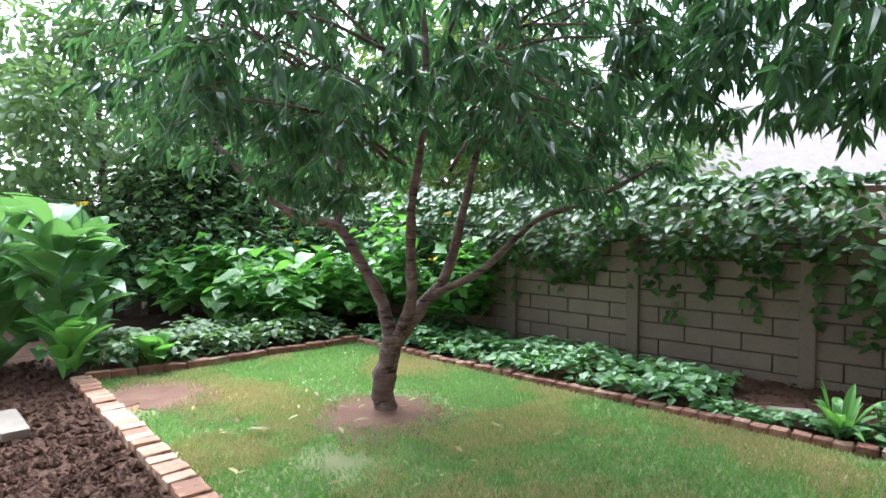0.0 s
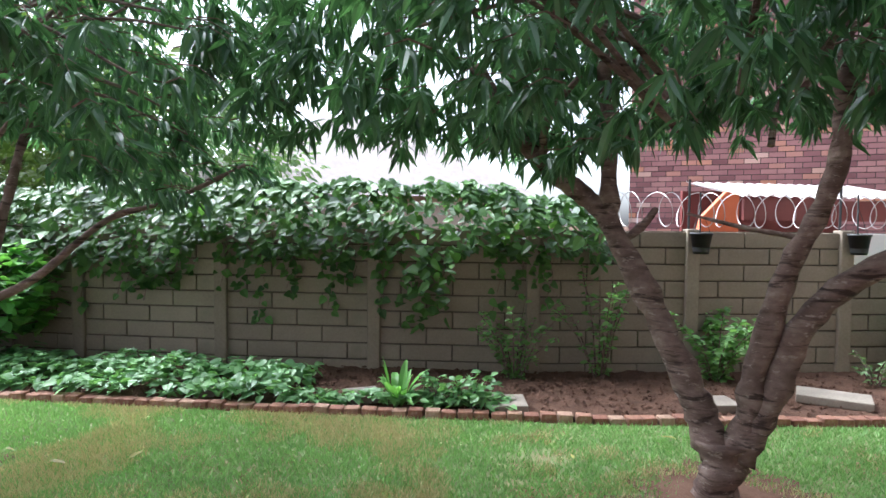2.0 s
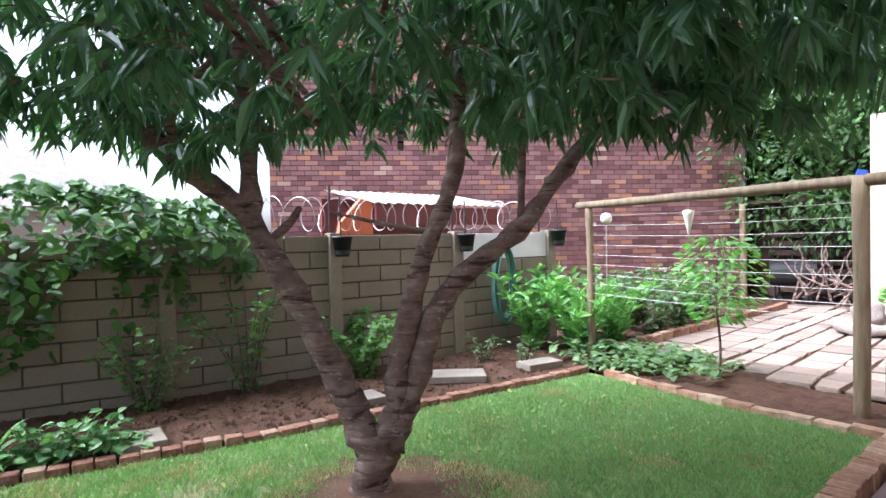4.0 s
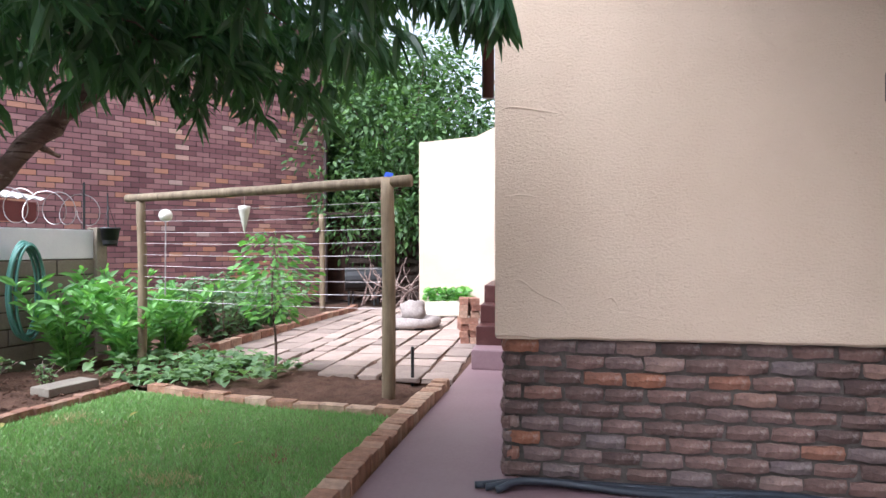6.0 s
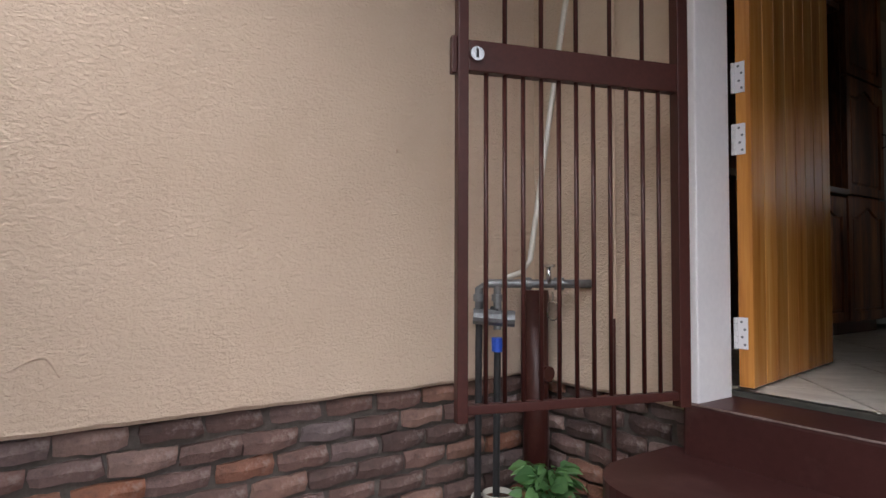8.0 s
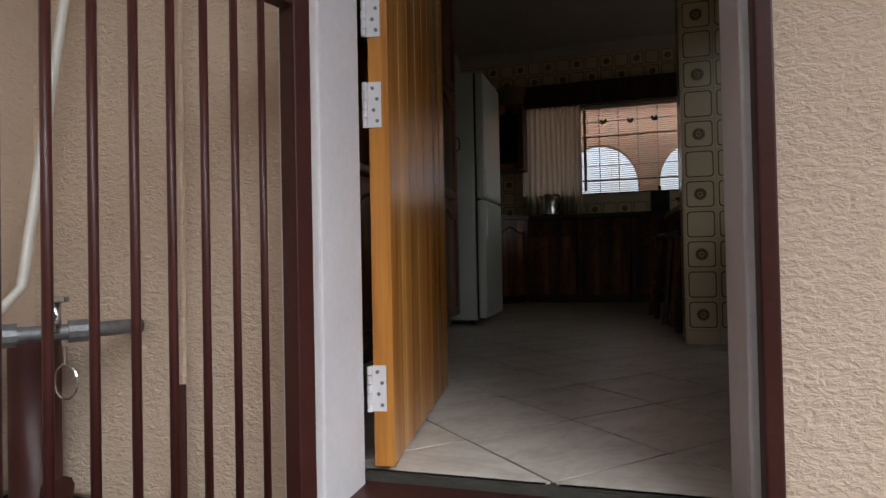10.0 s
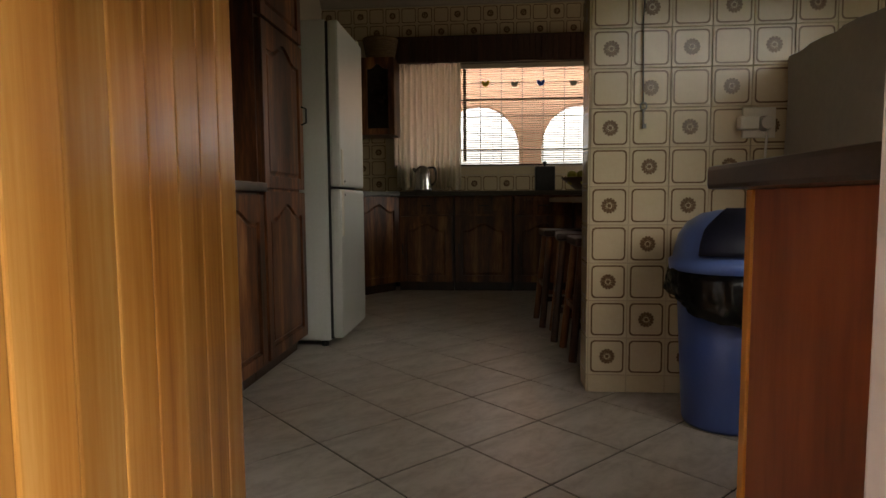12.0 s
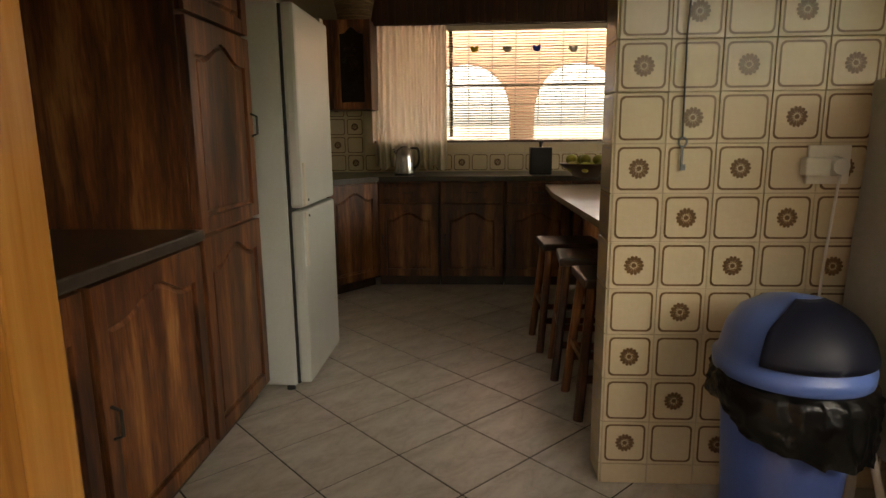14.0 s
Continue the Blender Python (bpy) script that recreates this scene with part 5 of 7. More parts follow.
for k in range(46):
    if k < 24:
        x, y = lv.rng.uniform(-3.6, 4.5), lv.rng.uniform(1.3, 3.4)
    else:
        x, y = lv.rng.gauss(-2.2, 0.8), lv.rng.gauss(3.5, 0.6)
    a = lv.rng.uniform(0, 6.28)
    lv.add((x, y, 0.035), (math.cos(a), math.sin(a), 0.1), lv.rng.uniform(0.07, 0.14), LANCE, 0.3, 0.1, face=(0, 0, 1))
tagged(lv.put("fallen_leaves", M["dry_leaf"]), "yellowed narrow leaves fallen on the lawn", "leaves", kind="stuff")


# ---- neighbouring buildings ----
def brick_sheet(length, height, seed):
    """Courses of proud bricks as one sheet; local x along, outer face towards -y."""
    v, f = [], []
    rng = random.Random(seed)
    bw, bh, g = 0.222, 0.075, 0.012
    for c in range(int(height / (bh + g))):
        x = -(c % 2) * bw / 2
        while x < length:
            a, b = max(x, 0), min(x + bw, length)
            if b - a > 0.03:
                z = c * (bh + g)
                d = rng.uniform(0.0, 0.006)
                n = len(v)
                v += [(a, 0.012, z), (b, 0.012, z), (b, 0.012, z + bh), (a, 0.012, z + bh), (a, -d, z), (b, -d, z), (b, -d, z + bh), (a, -d, z + bh)]
                f += [(n + 4, n + 5, n + 6, n + 7), (n, n + 1, n + 5, n + 4), (n + 3, n + 7, n + 6, n + 2), (n, n + 4, n + 7, n + 3), (n + 1, n + 2, n + 6, n + 5)]
            x += bw + g
    return v, f


def island_brick(name):
    m, nodes, links, bs = node_mat(name)
    rnd = nodes.new("ShaderNodeNewGeometry").outputs["Random Per Island"]
    col = ramp(nodes, links, rnd, [(0.0, (0.15, 0.065, 0.068)), (0.4, (0.24, 0.115, 0.115)), (0.8, (0.31, 0.165, 0.155)), (0.94, (0.42, 0.20, 0.12)), (1.0, (0.46, 0.34, 0.30))])
    n = texture(nodes, links, "ShaderNodeTexNoise", 1.1, detail=6)
    col = mixed(nodes, links, 0.8, col, ramp(nodes, links, n.outputs[0], [(0.3, (0.75, 0.72, 0.75)), (0.7, (1.15, 1.1, 1.1))]), "MULTIPLY")
    links.new(col, bs.inputs["Base Color"])
    bs.inputs["Roughness"].default_value = 0.85
    return m


M["far_brick"] = island_brick("neighbour_brick")
brick_house = thing("brick_house", 6.93, 8.45, 0, "two-storey purple-red face brick house next door", "house")
FACE_A = math.degrees(math.atan2(4.5 - 9.64, 12.5 - 5.24))
FL = math.hypot(12.5 - 5.24, 4.5 - 9.64)
face = new("wall")
face.parent = brick_house
face.matrix_world = pose(5.24, 9.64, 0, 0, 0, FACE_A)
v, f = brick_sheet(FL, 5.4, 7)
tagged(soup("brick", v, f, M["far_brick"], face), kind="stuff")
part("mortar", boxed(0, FL, 0.008, 0.25, 0, 5.45), M["far_mortar"], face)
bm = bmesh.new()
box(bm, 12.42, 12.5, 4.5, 7.5, 0, 4.45)
ob = part("side_wall", bm, M["far_mortar"], brick_house)
ob.matrix_world = Matrix()

carport = thing("tin_shed", 0, 0, 0, "low shed with a white corrugated roof and an orange side", "shed")
bm = bmesh.new()
n = 64
rows = []
for k in range(n + 1):
    x = 4.68 + 2.5 * k / n
    dz = 0.018 * math.cos(k * math.pi / 2)
    rows.append([bm.verts.new((x, 6.1, 1.70 + dz)), bm.verts.new((x + 0.12, 7.3, 1.92 + dz))])
for r0, r1 in zip(rows, rows[1:]):
    bm.faces.new((r0[0], r1[0], r1[1], r0[1]))
bmesh.ops.solidify(bm, geom=bm.faces[:], thickness=0.008)
part("roof", bm, M["roof_white"], carport)
part("fascia", boxed(4.82, 7.1, 6.16, 6.2, 1.42, 1.66), M["maroon"], carport)
bm = bmesh.new()
prism(bm, [(4.22, 1.2), (4.74, 1.2), (4.74, 1.70), (4.58, 1.74), (4.28, 1.45)], -6.2, -6.14)
ob = part("side_panel", bm, M["orange"], carport)
ob.matrix_world = Matrix(((1, 0, 0, 0), (0, 0, -1, 0), (0, 1, 0, 0), (0, 0, 0, 1)))
part("back", boxed(4.7, 7.1, 7.2, 7.25, 0, 1.8), M["maroon"], carport)

grey_house = thing("neighbour_house", 1.0, 15.5, 0, "neighbouring house with a pale grey hipped roof", "house")
bm = bmesh.new()
e = [(-4.4, -3.2, 1.9), (3.7, -3.2, 1.9), (3.7, 3.2, 1.9), (-4.4, 3.2, 1.9), (-0.95, 0, 4.0), (0.1, 0, 4.0)]
vs = [bm.verts.new(p) for p in e]
for q in ((0, 1, 5, 4), (1, 2, 5), (2, 3, 4, 5), (3, 0, 4), (3, 2, 1, 0)):
    bm.faces.new([vs[i] for i in q])
part("roof", bm, M["roof_grey"], grey_house)
part("wall", boxed(-4.0, 3.3, -2.9, 2.9, 0, 1.95), M["plaster_far"], grey_house)

# ---- patio ----
patio = thing("patio", 0, 0, 0, "crazy-paved patio of pale brick and stone slabs", "patio", kind="structure")
part("bedding", boxed(5.75, 11.6, 0.74, 3.4, -0.06, -0.005), M["soil"], patio)
rng = random.Random(9)
y = 0.80
while y < 3.3:
    h = rng.choice((0.22, 0.28, 0.36))
    x = 5.55 + (0.4 * (y - 0.8) / 2.5) + rng.uniform(0, 0.15)
    while x < 11.4:
        w = rng.uniform(0.24, 0.55)
        bm = boxed(0.018, w - 0.018, 0.018, h - 0.018, -0.03, 0.012 + rng.uniform(0, 0.012), 0.008)
        for v in bm.verts:
            v.co.x += 0.03 * noise.noise(Vector((7 * (x + v.co.x), 7 * (y + v.co.y), 1))) + rng.uniform(-0.004, 0.004)
            v.co.y += 0.03 * noise.noise(Vector((7 * (x + v.co.x), 7 * (y + v.co.y), 6))) + rng.uniform(-0.004, 0.004)
        ob = part("slab", bm, M["flag"], patio)
        ob.location = (x, y, 0)
        ob.rotation_euler = (0, 0, rng.uniform(-0.04, 0.04))
        x += w
    y += h
planter = thing("trough_planter", 10.2, 1.60, 0, "white concrete trough planter with small green plants", "planter", rz=-70)
part("trough", boxed(-0.36, 0.36, -0.14, 0.14, 0.02, 0.26, 0.02), M["plastic_white"], planter)
lv = Leaves(141)
for k in range(300):
    a = lv.rng.uniform(0, 6.28)
    lv.add((lv.rng.uniform(-0.36, 0.36), lv.rng.uniform(-0.12, 0.12), lv.rng.uniform(0.24, 0.45)), (math.cos(a), math.sin(a), 0.4), 0.09, HEART, 0.2, 0.2)
tagged(lv.put("plants", M["bright_leaf"], planter), kind="stuff")


def rock(x, y, r, squash, seed, label, z=0.0):
    root = thing("stone", x, y, z, label, "stone")
    bm = bmesh.new()
    bmesh.ops.create_icosphere(bm, subdivisions=3, radius=r)
    for v in bm.verts:
        v.co *= 1 + 0.30 * noise.noise(v.co * (1.7 / r) + Vector((seed, 0, 0)))
        v.co.z = v.co.z * squash + r * squash * 0.8
    part("rock", bm, M["stone"], root, smooth=True)


basin = thing("stone_basin", 8.78, 1.84, 0.012, "round rough grey stone basin lying on the patio", "stone basin")
bm = bmesh.new()
rings = lathe(bm, [(0.24, 0.0), (0.34, 0.03), (0.37, 0.09), (0.33, 0.15), (0.27, 0.155), (0.22, 0.10), (0.0, 0.085)], 30)
for v in bm.verts:
    v.co += 0.022 * noise.noise_vector(v.co * 7)
part("bowl", bm, M["stone"], basin, smooth=True)
rock(8.80, 1.86, 0.175, 0.95, 2, "rounded grey boulder resting in the stone basin", 0.10)
stack = thing("brick_stack", 7.62, 0.93, 0, "small stack of loose red bricks beside the steps", "brick stack", rz=12)
rng = random.Random(4)
for c in range(7):
    for k in range(2):
        ob = part("brick", boxed(-0.11, 0.11, -0.05, 0.05, 0, 0.072, 0.006), M["edging_red"], stack)
        ob.matrix_local = pose(rng.uniform(-0.02, 0.02), 0.11 * k - 0.05 + rng.uniform(-0.01, 0.01), 0.012 + 0.074 * c, 0, 0, rng.uniform(-12, 12))
shed = thing("dark_shed", 12.6, 3.2, 0, "dark slatted lean-to stacked with firewood at the back", "shed")
for k in range(10):
    part("slat", boxed(-0.02, 0.02, -0.9, 0.9, 0.1 + 0.17 * k, 0.2 + 0.17 * k, 0.004), M["dark_fence"], shed)
for yy in (-0.9, 0.0, 0.9):
    part("post", boxed(0.02, 0.1, yy - 0.04, yy + 0.04, 0, 1.9, 0.004), M["dark_fence"], shed)
part("back", boxed(0.3, 0.35, -1.3, 1.6, 0, 1.9), M["dark_wood"], shed)
part("roof", boxed(-0.5, 0.5, 0.2, 1.3, 1.75, 1.80), M["dark_fence"], shed)
braai = thing("black_barrel", 11.9, 3.55, 0, "black drum barbecue on a stand beside the fence", "barbecue")
bm = bmesh.new()
lathe(bm, [(0.0, -0.35), (0.22, -0.35), (0.22, 0.35), (0.0, 0.35)], 18)
bmesh.ops.transform(bm, matrix=pose(0, 0, 0.5, 90, 0, 20), verts=bm.verts)
part("drum", bm, M["black"], braai, smooth=False)
for sx, sy in ((-0.12, -0.25), (0.12, -0.25), (-0.12, 0.25), (0.12, 0.25)):
    part("leg", boxed(sx - 0.015, sx + 0.015, sy - 0.015, sy + 0.015, 0, 0.4), M["black"], braai)
wood_pile = thing("branch_pile", 11.35, 2.85, 0, "heap of dry cut branches leaning on the fence", "firewood")
rng = random.Random(8)
for k in range(26):
    bm = bmesh.new()
    a = rng.uniform(-0.6, 0.6)
    limb(bm, [(rng.uniform(-0.3, 0.2), rng.uniform(-0.5, 0.5), 0.02 + 0.02 * k % 0.4), (rng.uniform(0, 0.3), a, 0.25 + 0.02 * k), (rng.uniform(0.2, 0.5), a * 1.3, 0.3 + 0.03 * k)], 0.02, 0.008, 3, 6, 0.2)
    part("branch", bm, M["bark"], wood_pile)
downpipe = thing("downpipe", 11.0, 0.80, 0, "brown rainwater downpipe on the outbuilding wall", "downpipe")
bm = bmesh.new()
tube(bm, [(-0.06, 0, 0.5), (-0.06, 0, 2.85), (-0.2, -0.1, 3.0), (-0.25, -0.45, 3.2)], 0.045, 10)
part("pipe", bm, M["red_metal"], downpipe, smooth=True)
adoor = thing("door_annex", 10.97, 0.42, 0.74, "dark brown wooden outbuilding door", "door", kind="structure")
part("leaf", boxed(-0.03, 0.02, -0.35, 0.12, 0, 2.05, 0.006), M["dark_wood"], adoor)
part("frame", boxed(-0.05, 0.02, 0.12, 0.18, 0, 2.1, 0.006), M["red_wood"], adoor)
corner_pipe = thing("downpipe", 4.15, 0.36, 0, "brown rainwater pipe under the eaves", "downpipe")
bm = bmesh.new()
tube(bm, [(0, 0, 1.95), (0, 0, 3.3), (0, -0.06, 3.5)], 0.035, 10)
part("pipe", bm, M["red_metal"], corner_pipe, smooth=True)


# ---- kitchen door, gate and the corner by the steps ----
door = thing("stable_door", 2.852, -2.10, KZ + 0.012, "varnished pine plank door standing open into the kitchen", "door", rz=-82.3)
# local x runs from the hinge to the free edge
for k in range(8):
    ob = part("board", boxed(0.004 + 0.103 * k, 0.105 + 0.103 * k, -0.022, 0.022, 0, 2.0, 0.004), M["pine"], door)
part("edge_rail", boxed(-0.006, 0.004, -0.0225, 0.0225, 0, 2.0, 0.002), M["pine"], door)
for z in (0.17, 0.79, 0.99):
    hinge = part("hinge", boxed(-0.0095, -0.006, -0.007, 0.024, z - 0.05, z + 0.05, 0.001), M["white_paint"], door, "white-painted steel butt hinge")
    for k in range(5):
        bm = bmesh.new()
        tube(bm, [(-0.011, 0.029, z - 0.05 + 0.02 * k), (-0.011, 0.029, z - 0.0315 + 0.02 * k)], 0.0065, 10)
        part("knuckle", bm, M["white_paint"], hinge)
    for dy, dz in ((0.002, -0.036), (0.010, -0.012), (0.002, 0.012), (0.012, 0.036)):
        bm = bmesh.new()
        bmesh.ops.create_cone(bm, cap_ends=True, segments=10, radius1=0.0042, radius2=0.0042, depth=0.002, matrix=pose(-0.0102, dy, z + dz, 0, 90))
        part("screw", bm, M["galv"], hinge)
part("latch_plate", boxed(0.832, 0.835, -0.014, 0.014, 1.12, 1.32, 0.001), M["galv"], door, "dull steel latch plate")

gate = thing("security_gate", 2.89, -1.835, 0, "oxblood-painted steel bar gate swung open outside the door", "gate", rz=math.degrees(math.atan2(-1.15 + 1.835, 3.112 - 2.89)))
GW = math.hypot(3.112 - 2.89, 0.685)
part("hinge_stile", boxed(0, 0.038, -0.019, 0.019, 0.70, 2.70, 0.003), M["red_metal"], gate)
part("lock_stile", boxed(GW - 0.030, GW, -0.016, 0.016, 0.70, 2.70, 0.003), M["red_metal"], gate)
part("bottom_rail", boxed(0.038, GW - 0.03, -0.013, 0.013, 0.72, 0.745, 0.003), M["red_metal"], gate)
part("lock_rail", boxed(0.038, GW - 0.03, -0.016, 0.016, 1.628, 1.712, 0.003), M["red_metal"], gate)
part("top_rail", boxed(0.038, GW - 0.03, -0.016, 0.016, 2.66, 2.70, 0.003), M["red_metal"], gate)
nb = 11
for k in range(nb):
    x = 0.038 + (GW - 0.068) * (k + 1) / (nb + 1)
    bm = bmesh.new()
    tube(bm, [(x, 0, 0.74), (x, 0, 1.632)], 0.0065, 8)
    part("bar", bm, M["red_metal"], gate, smooth=True)
    if k % 2:
        bm = bmesh.new()
        tube(bm, [(x, 0, 1.71), (x, 0, 2.67)], 0.0065, 8)
        part("bar", bm, M["red_metal"], gate, smooth=True)
bm = bmesh.new()
bmesh.ops.create_cone(bm, cap_ends=True, segments=20, radius1=0.022, radius2=0.019, depth=0.012, matrix=pose(GW - 0.05, 0.022, 1.672, -90))
lock = part("lock_cylinder", bm, M["steel"], gate, "round chrome lock rosette")
bm = boxed(GW - 0.053, GW - 0.047, 0.027, 0.030, 1.661, 1.684)
part("keyhole", bm, M["black"], lock)
part("strike_box", boxed(GW + 0.001, GW + 0.016, -0.012, 0.012, 1.62, 1.72, 0.003), M["red_metal"], gate)

meter = thing("water_meter", 0, 0, 0, "galvanised water pipes and meter on the house wall", "water meter")
for name, pts, r, mat in (("pipe", [(3.585, -1.60, 0.90), (3.585, -1.60, 1.03), (3.565, -1.625, 1.05), (3.40, -1.85, 1.05), (3.355, -1.945, 1.05)], 0.016, "galv"),
                          ("pipe", [(3.545, -1.655, 0.88), (3.545, -1.655, 1.05)], 0.015, "galv"),
                          ("pipe", [(3.595, -1.60, 0.05), (3.585, -1.60, 0.90)], 0.013, "black"),
                          ("pipe", [(3.55, -1.65, 0.05), (3.545, -1.655, 0.82)], 0.013, "black"),
                          ("coupling", [(3.545, -1.655, 0.80), (3.545, -1.655, 0.85)], 0.022, "blue_plastic"),
                          ("coupling", [(3.585, -1.60, 0.985), (3.585, -1.60, 1.01)], 0.022, "galv"),
                          ("coupling", [(3.545, -1.655, 0.985), (3.545, -1.655, 1.01)], 0.022, "galv"),
                          ("coupling", [(3.49, -1.727, 1.05), (3.47, -1.754, 1.05)], 0.023, "galv"),
                          ("coupling", [(3.42, -1.822, 1.05), (3.40, -1.85, 1.05)], 0.023, "galv"),
                          ("valve_body", [(3.595, -1.58, 0.93), (3.50, -1.70, 0.92)], 0.030, "galv"),
                          ("dial", [(3.57, -1.645, 0.93), (3.545, -1.665, 0.93)], 0.036, "black")):
    bm = bmesh.new()
    tube(bm, pts, r, 12)
    part(name, bm, M[mat], meter, smooth=len(pts) > 2)
tap = thing("garden_tap", 3.425, -1.80, 1.05, "small chrome tap on the water pipe", "tap")
bm = bmesh.new()
tube(bm, [(0, 0, 0.0), (0, 0, 0.06)], 0.009, 10)
part("stem", bm, M["steel"], tap, smooth=True)
part("tap_handle", boxed(-0.028, 0.028, -0.007, 0.007, 0.06, 0.072, 0.003), M["steel"], tap)
bm = bmesh.new()
tube(bm, [(0.03 * math.cos(a), -0.02, -0.10 + 0.035 * math.sin(a)) for a in [2 * math.pi * i / 20 for i in range(21)]], 0.0025, 5, caps=False)
tube(bm, [(0, -0.02, -0.03), (0, -0.02, -0.065)], 0.003, 5)
part("ring", bm, M["steel"], tap)
rod = thing("white_rod", 0, 0, 0, "slanting white plastic waste pipe in the wall corner", "pipe")
bm = bmesh.new()
tube(bm, [(3.40, -1.905, 2.30), (3.46, -1.90, 2.0), (3.60, -1.87, 1.14), (3.60, -1.82, 1.09), (3.57, -1.72, 1.07)], 0.0115, 10)
part("pipe", bm, M["enamel"], rod, smooth=True)
drain = thing("drain_pipe", 3.585, -1.885, 0, "oxblood-painted drain pipe in the wall corner", "pipe")
bm = bmesh.new()
tube(bm, [(0, 0, 0), (0, 0, 1.02)], 0.05, 14)
part("pipe", bm, M["red_metal"], drain, smooth=True)
bm = bmesh.new()
tube(bm, [(-0.045, 0, 0.70), (-0.075, 0, 0.70)], 0.03, 10)
part("cap", bm, M["red_metal"], drain)
conduit = thing("thin_conduit", 3.235, -1.925, 0, "thin brown conduit running up the wall", "conduit")
bm = bmesh.new()
tube(bm, [(0, 0, 0.35), (0, 0, 0.93)], 0.009, 8)
part("lower_pipe", bm, M["red_metal"], conduit)
bm = bmesh.new()
tube(bm, [(0, -0.008, 0.92), (0, -0.008, 2.9)], 0.006, 8)
part("upper_pipe", bm, M["plaster"], conduit)

ledge = thing("concrete_ledge", 3.42, -1.66, 0, "low concrete ledge in the corner under the pots", "ledge", kind="structure")
part("slab", boxed(-0.22, 0.2, -0.26, 0.22, 0, 0.17, 0.012), M["slab"], ledge)


def watering_can(x, y, z, rz, label):
    root = thing("watering_can", x, y, z, label, "watering can", "white cans by the steps", rz=rz)
    bm = bmesh.new()
    lathe(bm, [(0, 0), (0.060, 0), (0.062, 0.01), (0.056, 0.115), (0.058, 0.12), (0.052, 0.12), (0.052, 0.02), (0, 0.02)], 22)
    part("body", bm, M["enamel"], root, smooth=True)
    bm = bmesh.new()
    tube(bm, curve_points([(-0.05, 0, 0.03), (-0.09, 0, 0.075), (-0.125, 0, 0.15)], 4), [0.013, 0.012, 0.011, 0.0105, 0.010, 0.0095, 0.009, 0.0085, 0.012], 10)
    part("spout", bm, M["enamel"], root, smooth=True)
    bm = bmesh.new()
    tube(bm, curve_points([(0.054, 0, 0.10), (0.10, 0, 0.095), (0.105, 0, 0.05), (0.058, 0, 0.03)], 5), 0.006, 8)
    part("handle", bm, M["enamel"], root, smooth=True)
    part("motif", boxed(-0.02, 0.016, -0.0615, -0.055, 0.045, 0.085, 0.004), M["black"], root, "small dark printed motif")
    bm = bmesh.new()
    bmesh.ops.create_circle(bm, cap_ends=True, segments=20, radius=0.053, matrix=Matrix.Translation((0, 0, 0.1)))
    part("soil_fill", bm, M["soil"], root)


watering_can(3.44, -1.545, 0.17, 10, "small white enamel watering can on the ledge")
watering_can(3.54, -1.655, 0.17, 25, "small white enamel watering can behind another")
pot = thing("flower_pot", 3.35, -1.715, 0.17, "ochre glazed pot with a leafy green plant", "flower pot")
bm = bmesh.new()
lathe(bm, [(0, 0), (0.055, 0), (0.08, 0.15), (0.088, 0.15), (0.088, 0.17), (0.076, 0.17), (0.07, 0.13), (0, 0.13)], 24)
part("pot", bm, M["terracotta"], pot, smooth=True)
lv = Leaves(200)
for k in range(90):
    a, t = lv.rng.uniform(0, 6.28), lv.rng.random()
    lv.add((0.08 * t * math.cos(a), 0.08 * t * math.sin(a), 0.15 + 0.10 * lv.rng.random()), (math.cos(a), math.sin(a), lv.rng.uniform(-0.2, 0.7)), lv.rng.uniform(0.05, 0.10), BROAD, 0.2, 0.4)
lv.put("leaves", M["bed_leaf"], pot)
floor_hose = thing("black_hose", 0, 0, 0, "black rubber hose lying along the foot of the wall", "hose")
for k, dy in enumerate((0.0, 0.035, 0.06)):
    bm = bmesh.new()
    tube(bm, curve_points([(3.52 - 0.02 * k, 0.36 - 0.05 * k, 0.018), (3.60 - dy, 0.1, 0.02 + 0.014 * k), (3.61 - dy, -0.4, 0.018), (3.60 - dy * 0.6, -0.95, 0.018 + 0.02 * (k % 2)), (3.58 - dy, -1.35, 0.018)], 8), 0.016, 10)
    part("loop", bm, M["black_hose"], floor_hose, smooth=True)
plaster_marks = thing("plaster_patch", 0, 0, 0, "raised trowel ridges in the plaster", "plaster", kind="structure")
for pts in ([(0.27, 1.76), (0.20, 1.78), (0.05, 1.755), (-0.03, 1.74)], [(0.22, 0.94), (0.16, 0.955), (0.07, 0.89), (-0.02, 0.85), (-0.07, 0.80)], [(-0.18, 0.84), (-0.26, 0.875), (-0.30, 0.82)], [(0.26, 1.35), (0.15, 1.36), (0.05, 1.34)]):
    bm = bmesh.new()
    c = curve_points([(HX + 0.001, y, z) for y, z in pts], 6)
    tube(bm, c, [0.004 * math.sin(math.pi * (i + 0.3) / len(c)) + 0.001 for i in range(len(c))], 6)
    part("ridge", bm, M["plaster"], plaster_marks, smooth=True)
nail = thing("wall_plug", HX - 0.002, -1.29, 1.52, "small plaster knob on the wall", "wall plug")
bm = bmesh.new()
bmesh.ops.create_uvsphere(bm, u_segments=8, v_segments=6, radius=0.008)
part("knob", bm, M["plaster"], nail)


